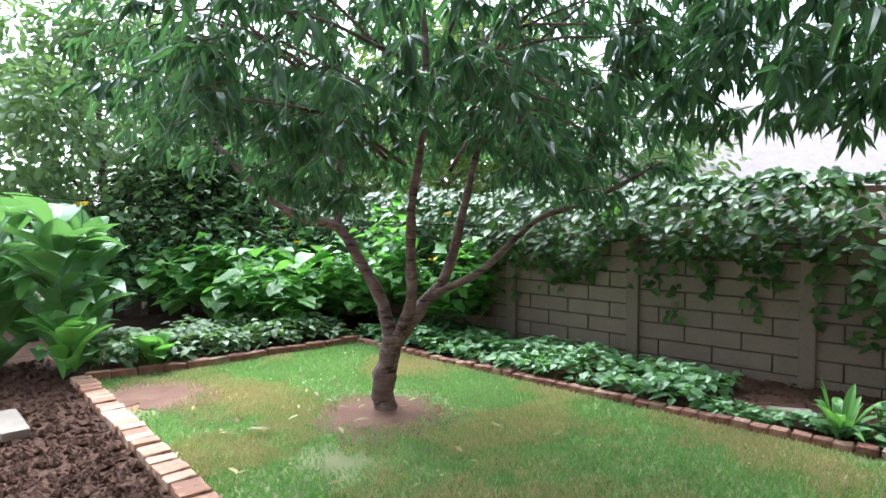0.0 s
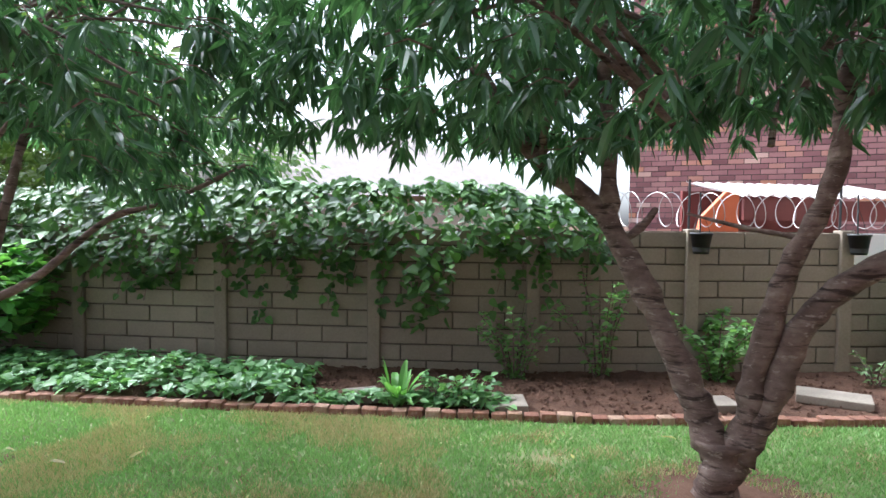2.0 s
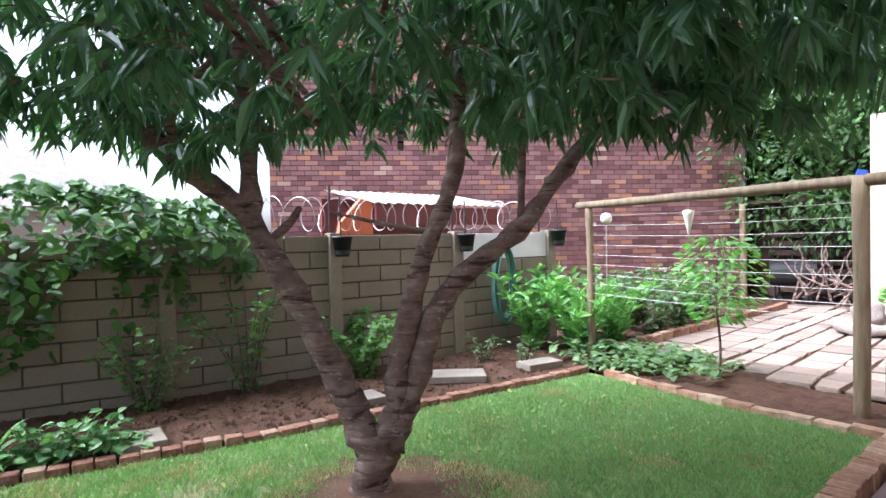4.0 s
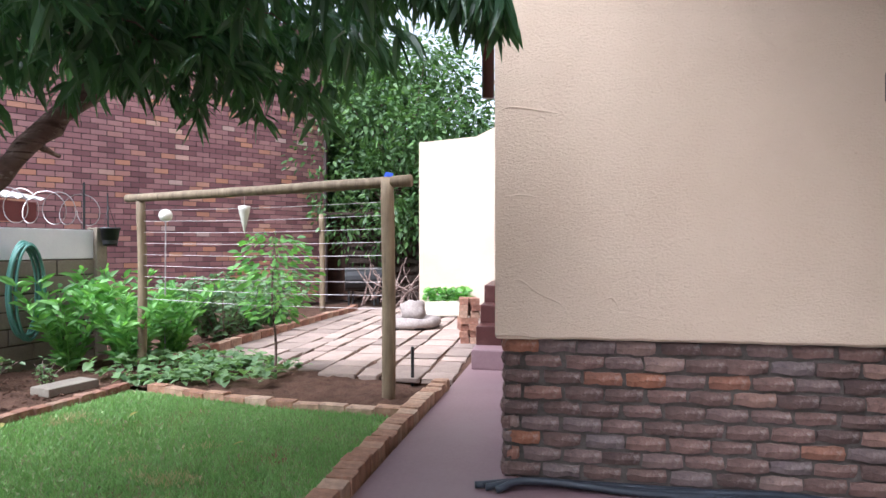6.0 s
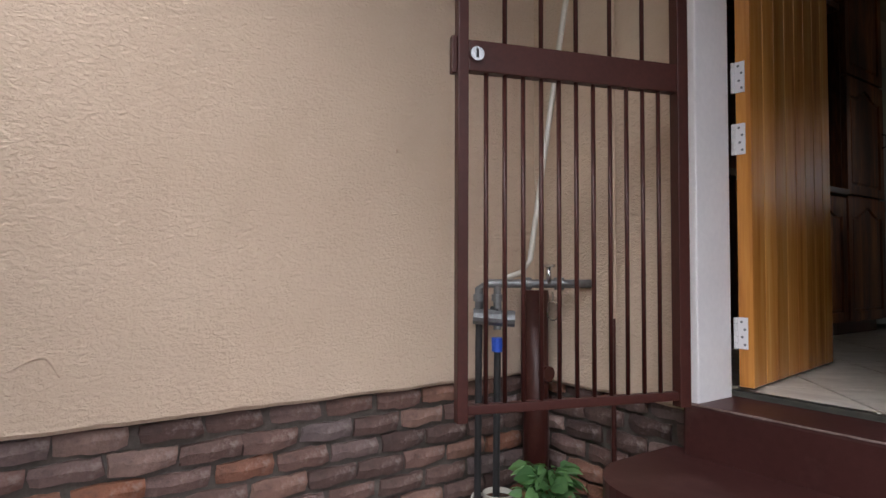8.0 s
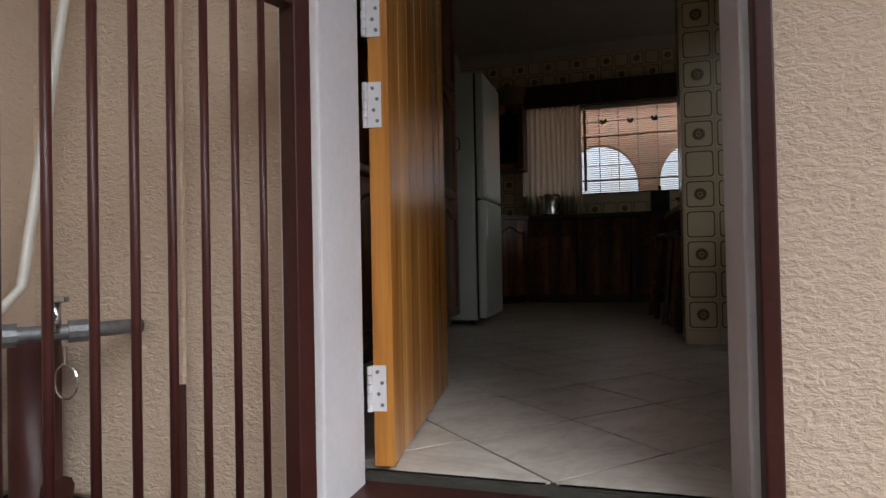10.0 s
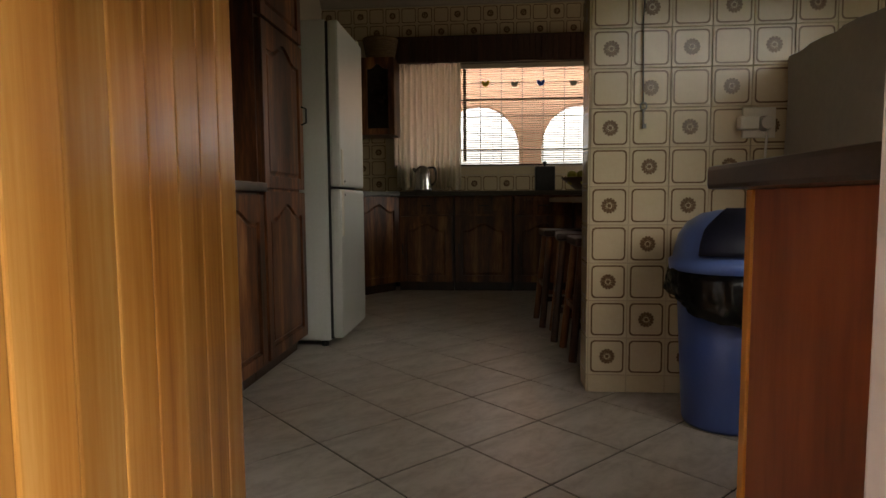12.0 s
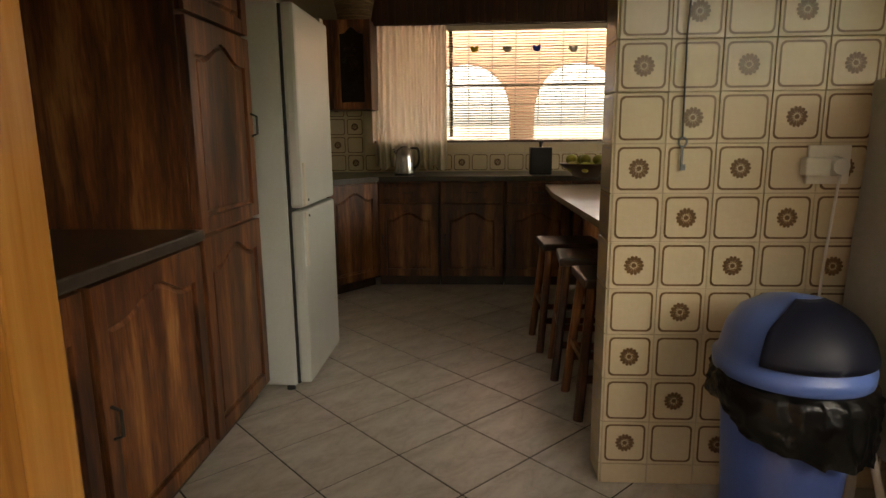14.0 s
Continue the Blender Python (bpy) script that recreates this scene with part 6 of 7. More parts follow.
# ---- kitchen units ----
def arch_line(x0, x1, z1, s, arch, n=12):
    """The lower edge of a door's top rail, with a raised arch in the middle."""
    drop = min(0.06, (x1 - x0) * 0.16) if arch else 0.0
    out = []
    for k in range(n + 1):
        t = k / n
        w = max(0.0, 1 - abs(t - 0.5) / 0.36)
        out.append((x0 + s + (x1 - x0 - 2 * s) * t, z1 - s - drop * (1 - (3 * w * w - 2 * w ** 3))))
    return out


def add_door(root, x0, x1, z0, z1, y, arch=True, handle=None, glass=False):
    """A framed door with a raised, arched middle; outer face towards -y."""
    s = 0.055
    d = part("cabinet_door", boxed(x0, x1, y - 0.006, y + 0.012, z0, z1, 0.003), M["imbuia"], root)
    for a, b in ((x0, x0 + s), (x1 - s, x1)):
        part("stile", boxed(a, b, y - 0.020, y - 0.005, z0, z1, 0.003), M["imbuia"], d)
    part("bottom_rail", boxed(x0 + s, x1 - s, y - 0.0195, y - 0.005, z0, z0 + s, 0.003), M["imbuia"], d)
    lo = arch_line(x0, x1, z1, s, arch)
    bm = bmesh.new()
    vs = [[bm.verts.new((a, y - 0.0195, b)), bm.verts.new((a, y - 0.0195, z1)), bm.verts.new((a, y - 0.005, b)), bm.verts.new((a, y - 0.005, z1))] for a, b in lo]
    for p, q in zip(vs, vs[1:]):
        bm.faces.new((p[0], q[0], q[1], p[1]))
        bm.faces.new((p[0], p[2], q[2], q[0]))
        bm.faces.new((p[1], q[1], q[3], p[3]))
    bmesh.ops.recalc_face_normals(bm, faces=bm.faces[:])
    part("top_rail", bm, M["imbuia"], d)
    if glass:
        part("glass", boxed(x0 + 0.05, x1 - 0.05, y - 0.011, y - 0.0075, z0 + 0.05, z1 - 0.05), M["dark_glass"], d, "dark glass pane")
    else:
        bm = bmesh.new()
        inset = 0.022
        loop = [(x0 + s + inset, z0 + s + inset)] + [(min(max(a, x0 + s + inset), x1 - s - inset), b - inset) for a, b in lo] + [(x1 - s - inset, z0 + s + inset)]
        f0 = [bm.verts.new((a, y - 0.015, b)) for a, b in loop]
        f1 = [bm.verts.new((a + (-0.012 if a < (x0 + x1) / 2 else 0.012), y - 0.005, b + (0.012 if b > (z0 + z1) / 2 else -0.012))) for a, b in loop]
        bm.faces.new(f0)
        m = len(loop)
        for k in range(m):
            bm.faces.new((f0[k], f0[(k + 1) % m], f1[(k + 1) % m], f1[k]))
        bmesh.ops.recalc_face_normals(bm, faces=bm.faces[:])
        part("raised_panel", bm, M["imbuia"], d)
    if handle:
        hx, hz = handle
        bm = bmesh.new()
        tube(bm, [(hx, y - 0.02, hz - 0.045), (hx, y - 0.045, hz - 0.035), (hx, y - 0.045, hz + 0.035), (hx, y - 0.02, hz + 0.045)], 0.005, 8)
        part("handle", bm, M["black"], d, "dark metal pull handle")
    return d


def base_unit(x, y, rz, w, depth=0.58, drawer=True, doors=1, label="dark streaked wood base cabinet with arched panel door", top=0.825):
    """Local x along the front, the front towards -y."""
    root = thing("base_cabinet", x, y, KZ, label, "cabinet", "kitchen base cabinets", rz=rz)
    part("body", boxed(0.002, w - 0.002, 0.012, depth, 0.075, top, 0.002), M["imbuia"], root)
    part("toe_kick", boxed(0.002, w - 0.002, 0.045, depth, 0.0, 0.075), M["dark_wood"], root)
    zt = top - 0.01
    if drawer:
        bf = bmesh.new()
        box(bf, 0.012, w - 0.012, -0.008, 0.012, zt - 0.15, zt, 0.004)
        box(bf, 0.05, w - 0.05, -0.014, -0.006, zt - 0.12, zt - 0.03, 0.004)
        d = part("drawer", bf, M["imbuia"], root)
        bm = bmesh.new()
        tube(bm, [(w / 2 - 0.04, -0.012, zt - 0.075), (w / 2 - 0.03, -0.032, zt - 0.075), (w / 2 + 0.03, -0.032, zt - 0.075), (w / 2 + 0.04, -0.012, zt - 0.075)], 0.004, 8)
        part("handle", bm, M["black"], d)
        zt -= 0.165
    dw = (w - 0.02) / doors
    for k in range(doors):
        a, b = 0.01 + dw * k + 0.003, 0.01 + dw * (k + 1) - 0.003
        add_door(root, a, b, 0.085, zt, 0.0, True, ((b - 0.028) if k == 0 and doors == 2 else a + 0.028, (0.085 + zt) / 2))
    return root


# back run, angled corner, side run
for x0, x1 in ((2.74, 3.22), (2.235, 2.735), (1.73, 2.23), (1.22, 1.725)):
    base_unit(x1, -6.87, 180, x1 - x0)
base_unit(3.52, -6.47, 180 + 53, 0.50, 0.35, False, 1, "angled corner base cabinet of dark streaked wood")
base_unit(3.52, -5.46, -90, 0.98, 0.48, True, 2, "dark streaked wood base cabinet beside the fridge")
bm = bmesh.new()
prism(bm, [(1.0, -7.448), (4.018, -7.448), (4.018, -5.43), (3.49, -5.43), (3.49, -6.45), (3.20, -6.84), (1.0, -6.84)], 1.547, 1.585)
tagged(part("worktop", bm, M["worktop"]), "dark brown continuous kitchen worktop under the window", "worktop", kind="structure")

# near side: two low units, a niche and a tall unit
base_unit(3.40, -2.98, -90, 0.615, 0.6, False, 1, "dark streaked wood base cabinet under the niche")
base_unit(3.40, -3.60, -90, 0.615, 0.6, False, 1, "dark streaked wood base cabinet beside the tall unit")
bm = boxed(3.365, 4.01, -4.215, -2.6, 1.548, 1.586, 0.006)
tagged(part("niche_worktop", bm, M["worktop"]), "dark worktop with a pale edge in the wooden niche", "worktop", kind="structure")
niche = thing("niche_panel", 4.0, -3.4, KZ, "dark wooden panelled niche above the side worktop", "panelling")
for k in range(6):
    part("panel", boxed(-0.02, 0.012, -0.81 + 0.27 * k, -0.545 + 0.27 * k, 0.87, 2.40, 0.003), M["imbuia"], niche)
part("top_shelf", boxed(-0.6, 0.012, -0.81, 0.81, 1.95, 1.99, 0.003), M["imbuia"], niche)
tall = thing("tall_cabinet", 3.40, -4.22, KZ, "tall larder cabinet of streaked dark wood with arched doors", "cabinet", rz=-90)
part("body", boxed(0.0, 0.56, 0.012, 0.60, 0.075, 2.36, 0.002), M["imbuia"], tall)
part("toe_kick", boxed(0.0, 0.56, 0.045, 0.60, 0, 0.075), M["dark_wood"], tall)
add_door(tall, 0.01, 0.55, 0.085, 0.83, 0.0, True)
add_door(tall, 0.01, 0.55, 0.845, 1.56, 0.0, True, (0.525, 1.22))
add_door(tall, 0.01, 0.55, 1.575, 2.34, 0.0, True)

fridge = thing("fridge_freezer", 3.24, -4.83, KZ, "tall white fridge-freezer with yellowed handles", "fridge", rz=-90)
part("body", boxed(0.0, 0.575, 0.035, 0.66, 0.035, 1.725, 0.012), M["fridge_white"], fridge)
part("gasket", boxed(0.008, 0.567, 0.022, 0.035, 0.045, 1.715), M["rubber"], fridge)
for z0, z1 in ((0.05, 0.850), (0.862, 1.72)):
    d = part("fridge_door", boxed(0.0, 0.575, -0.035, 0.022, z0, z1, 0.016), M["fridge_white"], fridge)
    zz = (0.60, 0.845) if z0 < 0.5 else (0.87, 1.06)
    part("handle", boxed(0.018, 0.05, -0.042, -0.03, *zz, 0.006), M["plastic_white"], d, "yellowed plastic handle strip")
    bm = bmesh.new()
    bmesh.ops.create_cone(bm, cap_ends=True, segments=12, radius1=0.006, radius2=0.006, depth=0.004, matrix=pose(0.09, -0.036, z1 - 0.03 if z0 < 0.5 else z0 + 0.03, 90))
    part("badge", bm, M["rubber"], d)
for sx in (0.05, 0.52):
    bm = bmesh.new()
    bmesh.ops.create_cone(bm, cap_ends=True, segments=10, radius1=0.02, radius2=0.02, depth=0.04, matrix=Matrix.Translation((sx, 0.08, 0.02)))
    part("foot", bm, M["black"], fridge)
part("top_hinge", boxed(0.50, 0.56, -0.02, 0.06, 1.725, 1.745, 0.004), M["plastic_white"], fridge)

wall_cab = thing("wall_cabinet", 3.88, -7.12, 2.10, "glazed wooden wall cabinet beside the window", "cabinet", rz=180)
part("body", boxed(0.0, 0.60, 0.012, 0.32, 0, 0.68, 0.003), M["imbuia"], wall_cab)
add_door(wall_cab, 0.0, 0.298, 0.0, 0.68, 0.0, True, None, True)
add_door(wall_cab, 0.302, 0.60, 0.0, 0.68, 0.0, True, None, True)
basket = thing("wicker_basket", 3.42, -7.22, 2.78, "round wicker basket on top of the wall cabinet", "basket")
bm = bmesh.new()
for k in range(9):
    r = 0.12 + 0.004 * k
    tube(bm, [(r * math.cos(a), r * math.sin(a), 0.012 + 0.02 * k) for a in [2 * math.pi * i / 24 for i in range(25)]], 0.011, 6, caps=False)
part("weave", bm, M["basket"], basket, smooth=True)
bm = bmesh.new()
bmesh.ops.create_circle(bm, cap_ends=True, segments=24, radius=0.13, matrix=Matrix.Translation((0, 0, 0.01)))
part("base", bm, M["basket"], basket)

# window with blind, curtain, pelmet
win = thing("window_1", 0, 0, 0, "wide kitchen window with a pale venetian blind", "window", kind="structure")
part("window_frame", boxed(WX0, WX1, WY - 0.12, WY - 0.08, WZ0, WZ0 + 0.02), M["dark_wood"], win)
part("window_frame", boxed(WX0, WX1, WY - 0.12, WY - 0.08, WZ1 - 0.045, WZ1), M["dark_wood"], win)
for x in (WX0, 2.655, WX1 - 0.045):
    part("window_frame", boxed(x, x + 0.03, WY - 0.12, WY - 0.08, WZ0 + 0.045, WZ1 - 0.045), M["dark_wood"], win)
pane = part("pane", boxed(WX0 + 0.02, WX1 - 0.02, WY - 0.103, WY - 0.099, WZ0 + 0.02, WZ1 - 0.02), M["clear"], win)
pane.visible_shadow = False
for k in range(5):
    bm = bmesh.new()
    tube(bm, [(WX0, WY - 0.16, WZ0 + 0.16 * (k + 1)), (WX1, WY - 0.16, WZ0 + 0.16 * (k + 1))], 0.005, 6)
    part("burglar_bar", bm, M["dark_wood"], win)
for k in range(10):
    bm = bmesh.new()
    x = WX0 + 0.2 * (k + 0.6)
    tube(bm, [(x, WY - 0.166, WZ0), (x, WY - 0.166, WZ1)], 0.005, 6)
    part("burglar_bar", bm, M["dark_wood"], win)
blind = thing("venetian_blind", 0, 0, 0, "pale open venetian blind across the window", "blind")
slat_bm = boxed(1.25, 2.74, WY - 0.062, WY - 0.038, -0.0006, 0.0006)
bmesh.ops.rotate(slat_bm, cent=(2, WY - 0.05, 0), matrix=Matrix.Rotation(radians(-30), 3, "X"), verts=slat_bm.verts)
slat_me = bpy.data.meshes.new("slat")
slat_bm.to_mesh(slat_me)
slat_bm.free()
slat_me.materials.append(M["curtain"])
for k in range(41):
    ob = new("slat", slat_me)
    ob.parent = blind
    ob.location = (0, 0, 1.86 + 0.0215 * k)
part("head_rail", boxed(1.24, 2.75, WY - 0.075, WY - 0.03, 2.745, 2.785, 0.004), M["slat"], blind)
for x in (1.6, 2.0, 2.4, 2.68):
    bm = bmesh.new()
    tube(bm, [(x, WY - 0.035, 1.85), (x, WY - 0.035, 2.75)], 0.0018, 4)
    part("cord", bm, M["slat"], blind)
curtain = thing("lace_curtain", 0, 0, 0, "sheer cream lace curtain drawn to one side", "curtain")
bm = bmesh.new()
cols = []
for k in range(90):
    t = k / 89
    x = 2.70 + 0.60 * t
    y = WY + 0.05 + 0.028 * math.sin(t * 70) + 0.012 * math.sin(t * 23 + 1)
    cols.append([bm.verts.new((x + 0.02 * math.sin(t * 9) * s, y, 2.78 - (1.16 + 0.02 * math.sin(t * 31)) * s)) for s in (0, 0.3, 0.6, 1.0)])
for a, b in zip(cols, cols[1:]):
    for i in range(3):
        bm.faces.new((a[i], b[i], b[i + 1], a[i + 1]))
part("cloth", bm, M["curtain"], curtain, smooth=True)
pelmet = thing("window_pelmet", 0, 0, 0, "dark pleated pelmet board above the window", "pelmet")
part("board", boxed(1.1, 3.37, WY + 0.14, WY + 0.16, 2.76, 3.0, 0.004), M["dark_wood"], pelmet)
for k in range(44):
    part("pleat", boxed(1.1 + 0.0515 * k, 1.143 + 0.0515 * k, WY + 0.16, WY + 0.170, 2.765, 2.99, 0.004), M["dark_wood"], pelmet)
part("return", boxed(3.35, 3.37, WY, WY + 0.14, 2.76, 3.0), M["dark_wood"], pelmet)
for x, col, z in ((2.47, "yellow", 2.59), (2.20, "enamel", 2.585), (1.96, "blue_plastic", 2.59), (1.66, "enamel", 2.58)):
    orn = thing("glass_ornament", x, WY + 0.01, z, "small coloured glass butterfly hung before the blind", "ornament", "window ornaments")
    bm = bmesh.new()
    tube(bm, [(0, 0, 0.03), (0, 0, 0.17)], 0.001, 4)
    part("thread", bm, M["wire"], orn)
    for s in (-1, 1):
        bm = bmesh.new()
        bmesh.ops.create_uvsphere(bm, u_segments=12, v_segments=8, radius=0.02)
        bmesh.ops.scale(bm, vec=(0.9, 0.2, 1.5), verts=bm.verts)
        bmesh.ops.transform(bm, matrix=pose(0.014 * s, 0, 0, 0, 28 * s, 0), verts=bm.verts)
        part("wing", bm, M[col], orn, smooth=True)

# verandah with arches beyond the window
verandah = thing("verandah_wall", 0, 0, 0, "pink plastered verandah wall with two round arches", "wall", kind="structure")


def arch_wall(x0, x1, spring, top, ztop, y, thick):
    """The wall over one arched opening."""
    bm = bmesh.new()
    n = 20
    ring = []
    for k in range(n + 1):
        a = math.pi * k / n
        x = (x0 + x1) / 2 - (x1 - x0) / 2 * math.cos(a)
        z = spring + (top - spring) * math.sin(a)
        ring.append([bm.verts.new((x, y, z)), bm.verts.new((x, y, ztop)), bm.verts.new((x, y - thick, ztop)), bm.verts.new((x, y - thick, z))])
    for p, q in zip(ring, ring[1:]):
        for i in range(4):
            bm.faces.new((p[i], q[i], q[(i + 1) % 4], p[(i + 1) % 4]))
    bmesh.ops.recalc_face_normals(bm, faces=bm.faces[:])
    return bm


VY = -9.5
for x0, x1 in ((2.06, 3.10), (0.72, 1.78), (3.36, 4.40)):
    part("arch", arch_wall(x0, x1, 2.15, 2.72, 3.3, VY, 0.22), M["pink_wall"], verandah)
for x0, x1 in ((1.78, 2.06), (3.10, 3.36), (-1.5, 0.72), (4.40, 6.0)):
    part("pillar", boxed(x0, x1, VY - 0.22, VY, -0.05, 3.3), M["pink_wall"], verandah)
for x0, x1 in ((2.06, 3.10), (0.72, 1.78), (3.36, 4.40)):
    part("parapet", boxed(x0, x1, VY - 0.2, VY - 0.02, -0.05, 1.05), M["pink_wall"], verandah)
# unseen overhang, its depth set to dim sky light on the arch wall
tagged(part("eaves", boxed(-1.5, 6.0, WY - 1.6, WY - 0.2, 3.3, 3.36), M["ceiling"]), "pale unseen eaves added to hold sky light off the arches", "eaves", kind="structure")
tagged(part("verandah_coping", boxed(-1.5, 6.0, VY - 0.3, VY + 0.12, 3.3, 3.36), M["pink_wall"]), "pink coping along the verandah wall", "coping", kind="structure")
tagged(part("verandah_floor", boxed(-1.5, 6.0, VY - 0.2, WY - 0.2, -0.05, 0.6), M["slab"]), "pale concrete verandah floor", "floor", kind="structure")
# added pale wall, standing in for the white glare behind the arches
tagged(part("wall_backdrop", boxed(-12, 16, -18.2, -18, -0.05, 2.1), M["plaster_far"]), "pale wall added as a bright backdrop beyond the arches", "wall", kind="structure")
tagged(part("far_yard", boxed(-12, 16, -40, VY - 0.3, -0.05, -0.03), M["flag"]), "pale paved yard beyond the verandah", "paving", kind="structure")


# ---- things on the worktops ----
kettle = thing("kettle", 3.02, -7.0, 1.585, "polished steel electric kettle on the worktop", "kettle")
bm = bmesh.new()
lathe(bm, [(0, 0), (0.078, 0), (0.08, 0.02), (0.066, 0.15), (0.055, 0.20), (0.03, 0.225), (0, 0.23)], 24)
part("body", bm, M["steel"], kettle, smooth=True)
bm = bmesh.new()
tube(bm, curve_points([(-0.05, 0, 0.21), (-0.11, 0, 0.20), (-0.115, 0, 0.10), (-0.078, 0, 0.05)], 5), 0.010, 8)
part("handle", bm, M["black"], kettle, smooth=True)
bm = bmesh.new()
tube(bm, [(0.05, 0, 0.17), (0.085, 0, 0.205)], [0.018, 0.012], 10)
part("spout", bm, M["steel"], kettle, smooth=True)
for x, y in ((3.62, -6.75), (3.66, -6.58)):
    cup = thing("steel_pot", x, y, 1.585, "small shiny steel pot with lid in the corner", "pot", "pots in the corner")
    bm = bmesh.new()
    lathe(bm, [(0, 0), (0.05, 0), (0.055, 0.07), (0.05, 0.085), (0.02, 0.11), (0, 0.115)], 18)
    part("body", bm, M["steel"], cup, smooth=True)
    bm = bmesh.new()
    bmesh.ops.create_uvsphere(bm, u_segments=10, v_segments=8, radius=0.012, matrix=Matrix.Translation((0, 0, 0.125)))
    part("knob", bm, M["steel"], cup, smooth=True)
blackbox = thing("knife_block", 1.95, -7.05, 1.585, "black square canister with a knob on the worktop", "canister")
part("body", boxed(-0.085, 0.085, -0.06, 0.06, 0, 0.21, 0.01), M["black"], blackbox)
bm = bmesh.new()
lathe(bm, [(0.012, 0.21), (0.012, 0.235), (0.02, 0.245), (0, 0.26)], 12)
part("knob", bm, M["black"], blackbox, smooth=True)
bowl = thing("fruit_bowl", 1.64, -6.72, 1.585, "dark wooden fruit bowl on the worktop", "bowl")
bm = bmesh.new()
lathe(bm, [(0, 0), (0.09, 0), (0.2, 0.09), (0.21, 0.10), (0.2, 0.10), (0.09, 0.015), (0, 0.012)], 28)
part("dish", bm, M["dark_wood"], bowl, smooth=True)
rng = random.Random(12)
for k in range(16):
    fr = thing("fruit", 1.64 + 0.13 * math.cos(k * 2.4) * (0.3 + 0.7 * (k % 3) / 2), -6.72 + 0.13 * math.sin(k * 2.4) * (0.3 + 0.7 * (k % 3) / 2), 1.66 + 0.05 * (k < 6), "green and yellow fruit heaped in the bowl", "fruit", "fruit in the bowl")
    bm = bmesh.new()
    bmesh.ops.create_uvsphere(bm, u_segments=14, v_segments=10, radius=0.042)
    bmesh.ops.scale(bm, vec=(1, 1, 0.9), verts=bm.verts)
    part("flesh", bm, M["fruit"], fr, smooth=True)
bar = thing("breakfast_bar", 0, 0, 0, "cream-topped breakfast bar running to the tiled pier", "counter")
bm = bmesh.new()
prism(bm, [(1.20, -6.84), (1.20, -4.31), (1.90, -4.31), (1.96, -6.2), (1.93, -6.84)], 1.488, 1.522)
part("top", bm, M["pale_top"], bar)
part("support", boxed(1.45, 1.49, -6.8, -4.32, KZ, 1.488), M["imbuia"], bar)


def stool(x, y, rz):
    root = thing("bar_stool", x, y, KZ, "dark wooden bar stool with a flat seat", "stool", "stools at the breakfast bar", rz=rz)
    part("seat", boxed(-0.16, 0.16, -0.14, 0.14, 0.56, 0.60, 0.012), M["dark_wood"], root)
    for sx in (-1, 1):
        for sy in (-1, 1):
            bm = bmesh.new()
            tube(bm, [(0.17 * sx, 0.15 * sy, 0), (0.12 * sx, 0.10 * sy, 0.565)], 0.021, 8)
            part("leg", bm, M["imbuia"], root)
    for sy in (-1, 1):
        part("stretcher", boxed(-0.15, 0.15, 0.135 * sy - 0.01, 0.135 * sy + 0.01, 0.16, 0.19, 0.003), M["imbuia"], root)
    for sx in (-1, 1):
        part("stretcher", boxed(0.15 * sx - 0.01, 0.15 * sx + 0.01, -0.125, 0.125, 0.24, 0.27, 0.003), M["imbuia"], root)
    return root


st = stool(1.94, -5.56, 3)
copy_thing(st, pose(1.89, -5.16, KZ, 0, 0, -4))
copy_thing(st, pose(1.86, -4.76, KZ, 0, 0, 2))

# peninsula by the door
pen = thing("peninsula_cabinet", 0, 0, 0, "reddish wooden peninsula cabinet beside the door", "cabinet")
part("body", boxed(0.95, 1.965, -2.735, -2.22, KZ + 0.06, 1.52, 0.003), M["red_wood"], pen)
part("end_panel", boxed(1.966, 1.982, -2.74, -2.22, KZ, 1.52, 0.002), M["red_wood"], pen)
part("corner_post", boxed(1.96, 1.986, -2.765, -2.742, KZ, 1.52, 0.003), M["pine"], pen)
bm = boxed(0.9, 2.04, -2.80, -2.19, 1.521, 1.561, 0.008)
tagged(part("peninsula_worktop", bm, M["worktop"]), "dark slate-coloured worktop on the peninsula", "worktop", kind="structure")

# bin
bin_ = thing("swing_bin", 1.60, -3.84, KZ, "blue plastic bin with a dark dome flap and black bag", "bin")
bin_.scale = (0.82, 0.82, 0.96)
bm = bmesh.new()
lathe(bm, [(0, 0.004), (0.165, 0.004), (0.172, 0.02), (0.205, 0.56), (0.20, 0.56), (0.165, 0.03), (0, 0.02)], 36)
part("body", bm, M["bin_blue"], bin_, smooth=True)
bm = bmesh.new()
segs = 110
rows = []
prof = [(0.205, 0.575), (0.218, 0.555), (0.236, 0.53), (0.240, 0.48), (0.234, 0.43), (0.219, 0.405)]
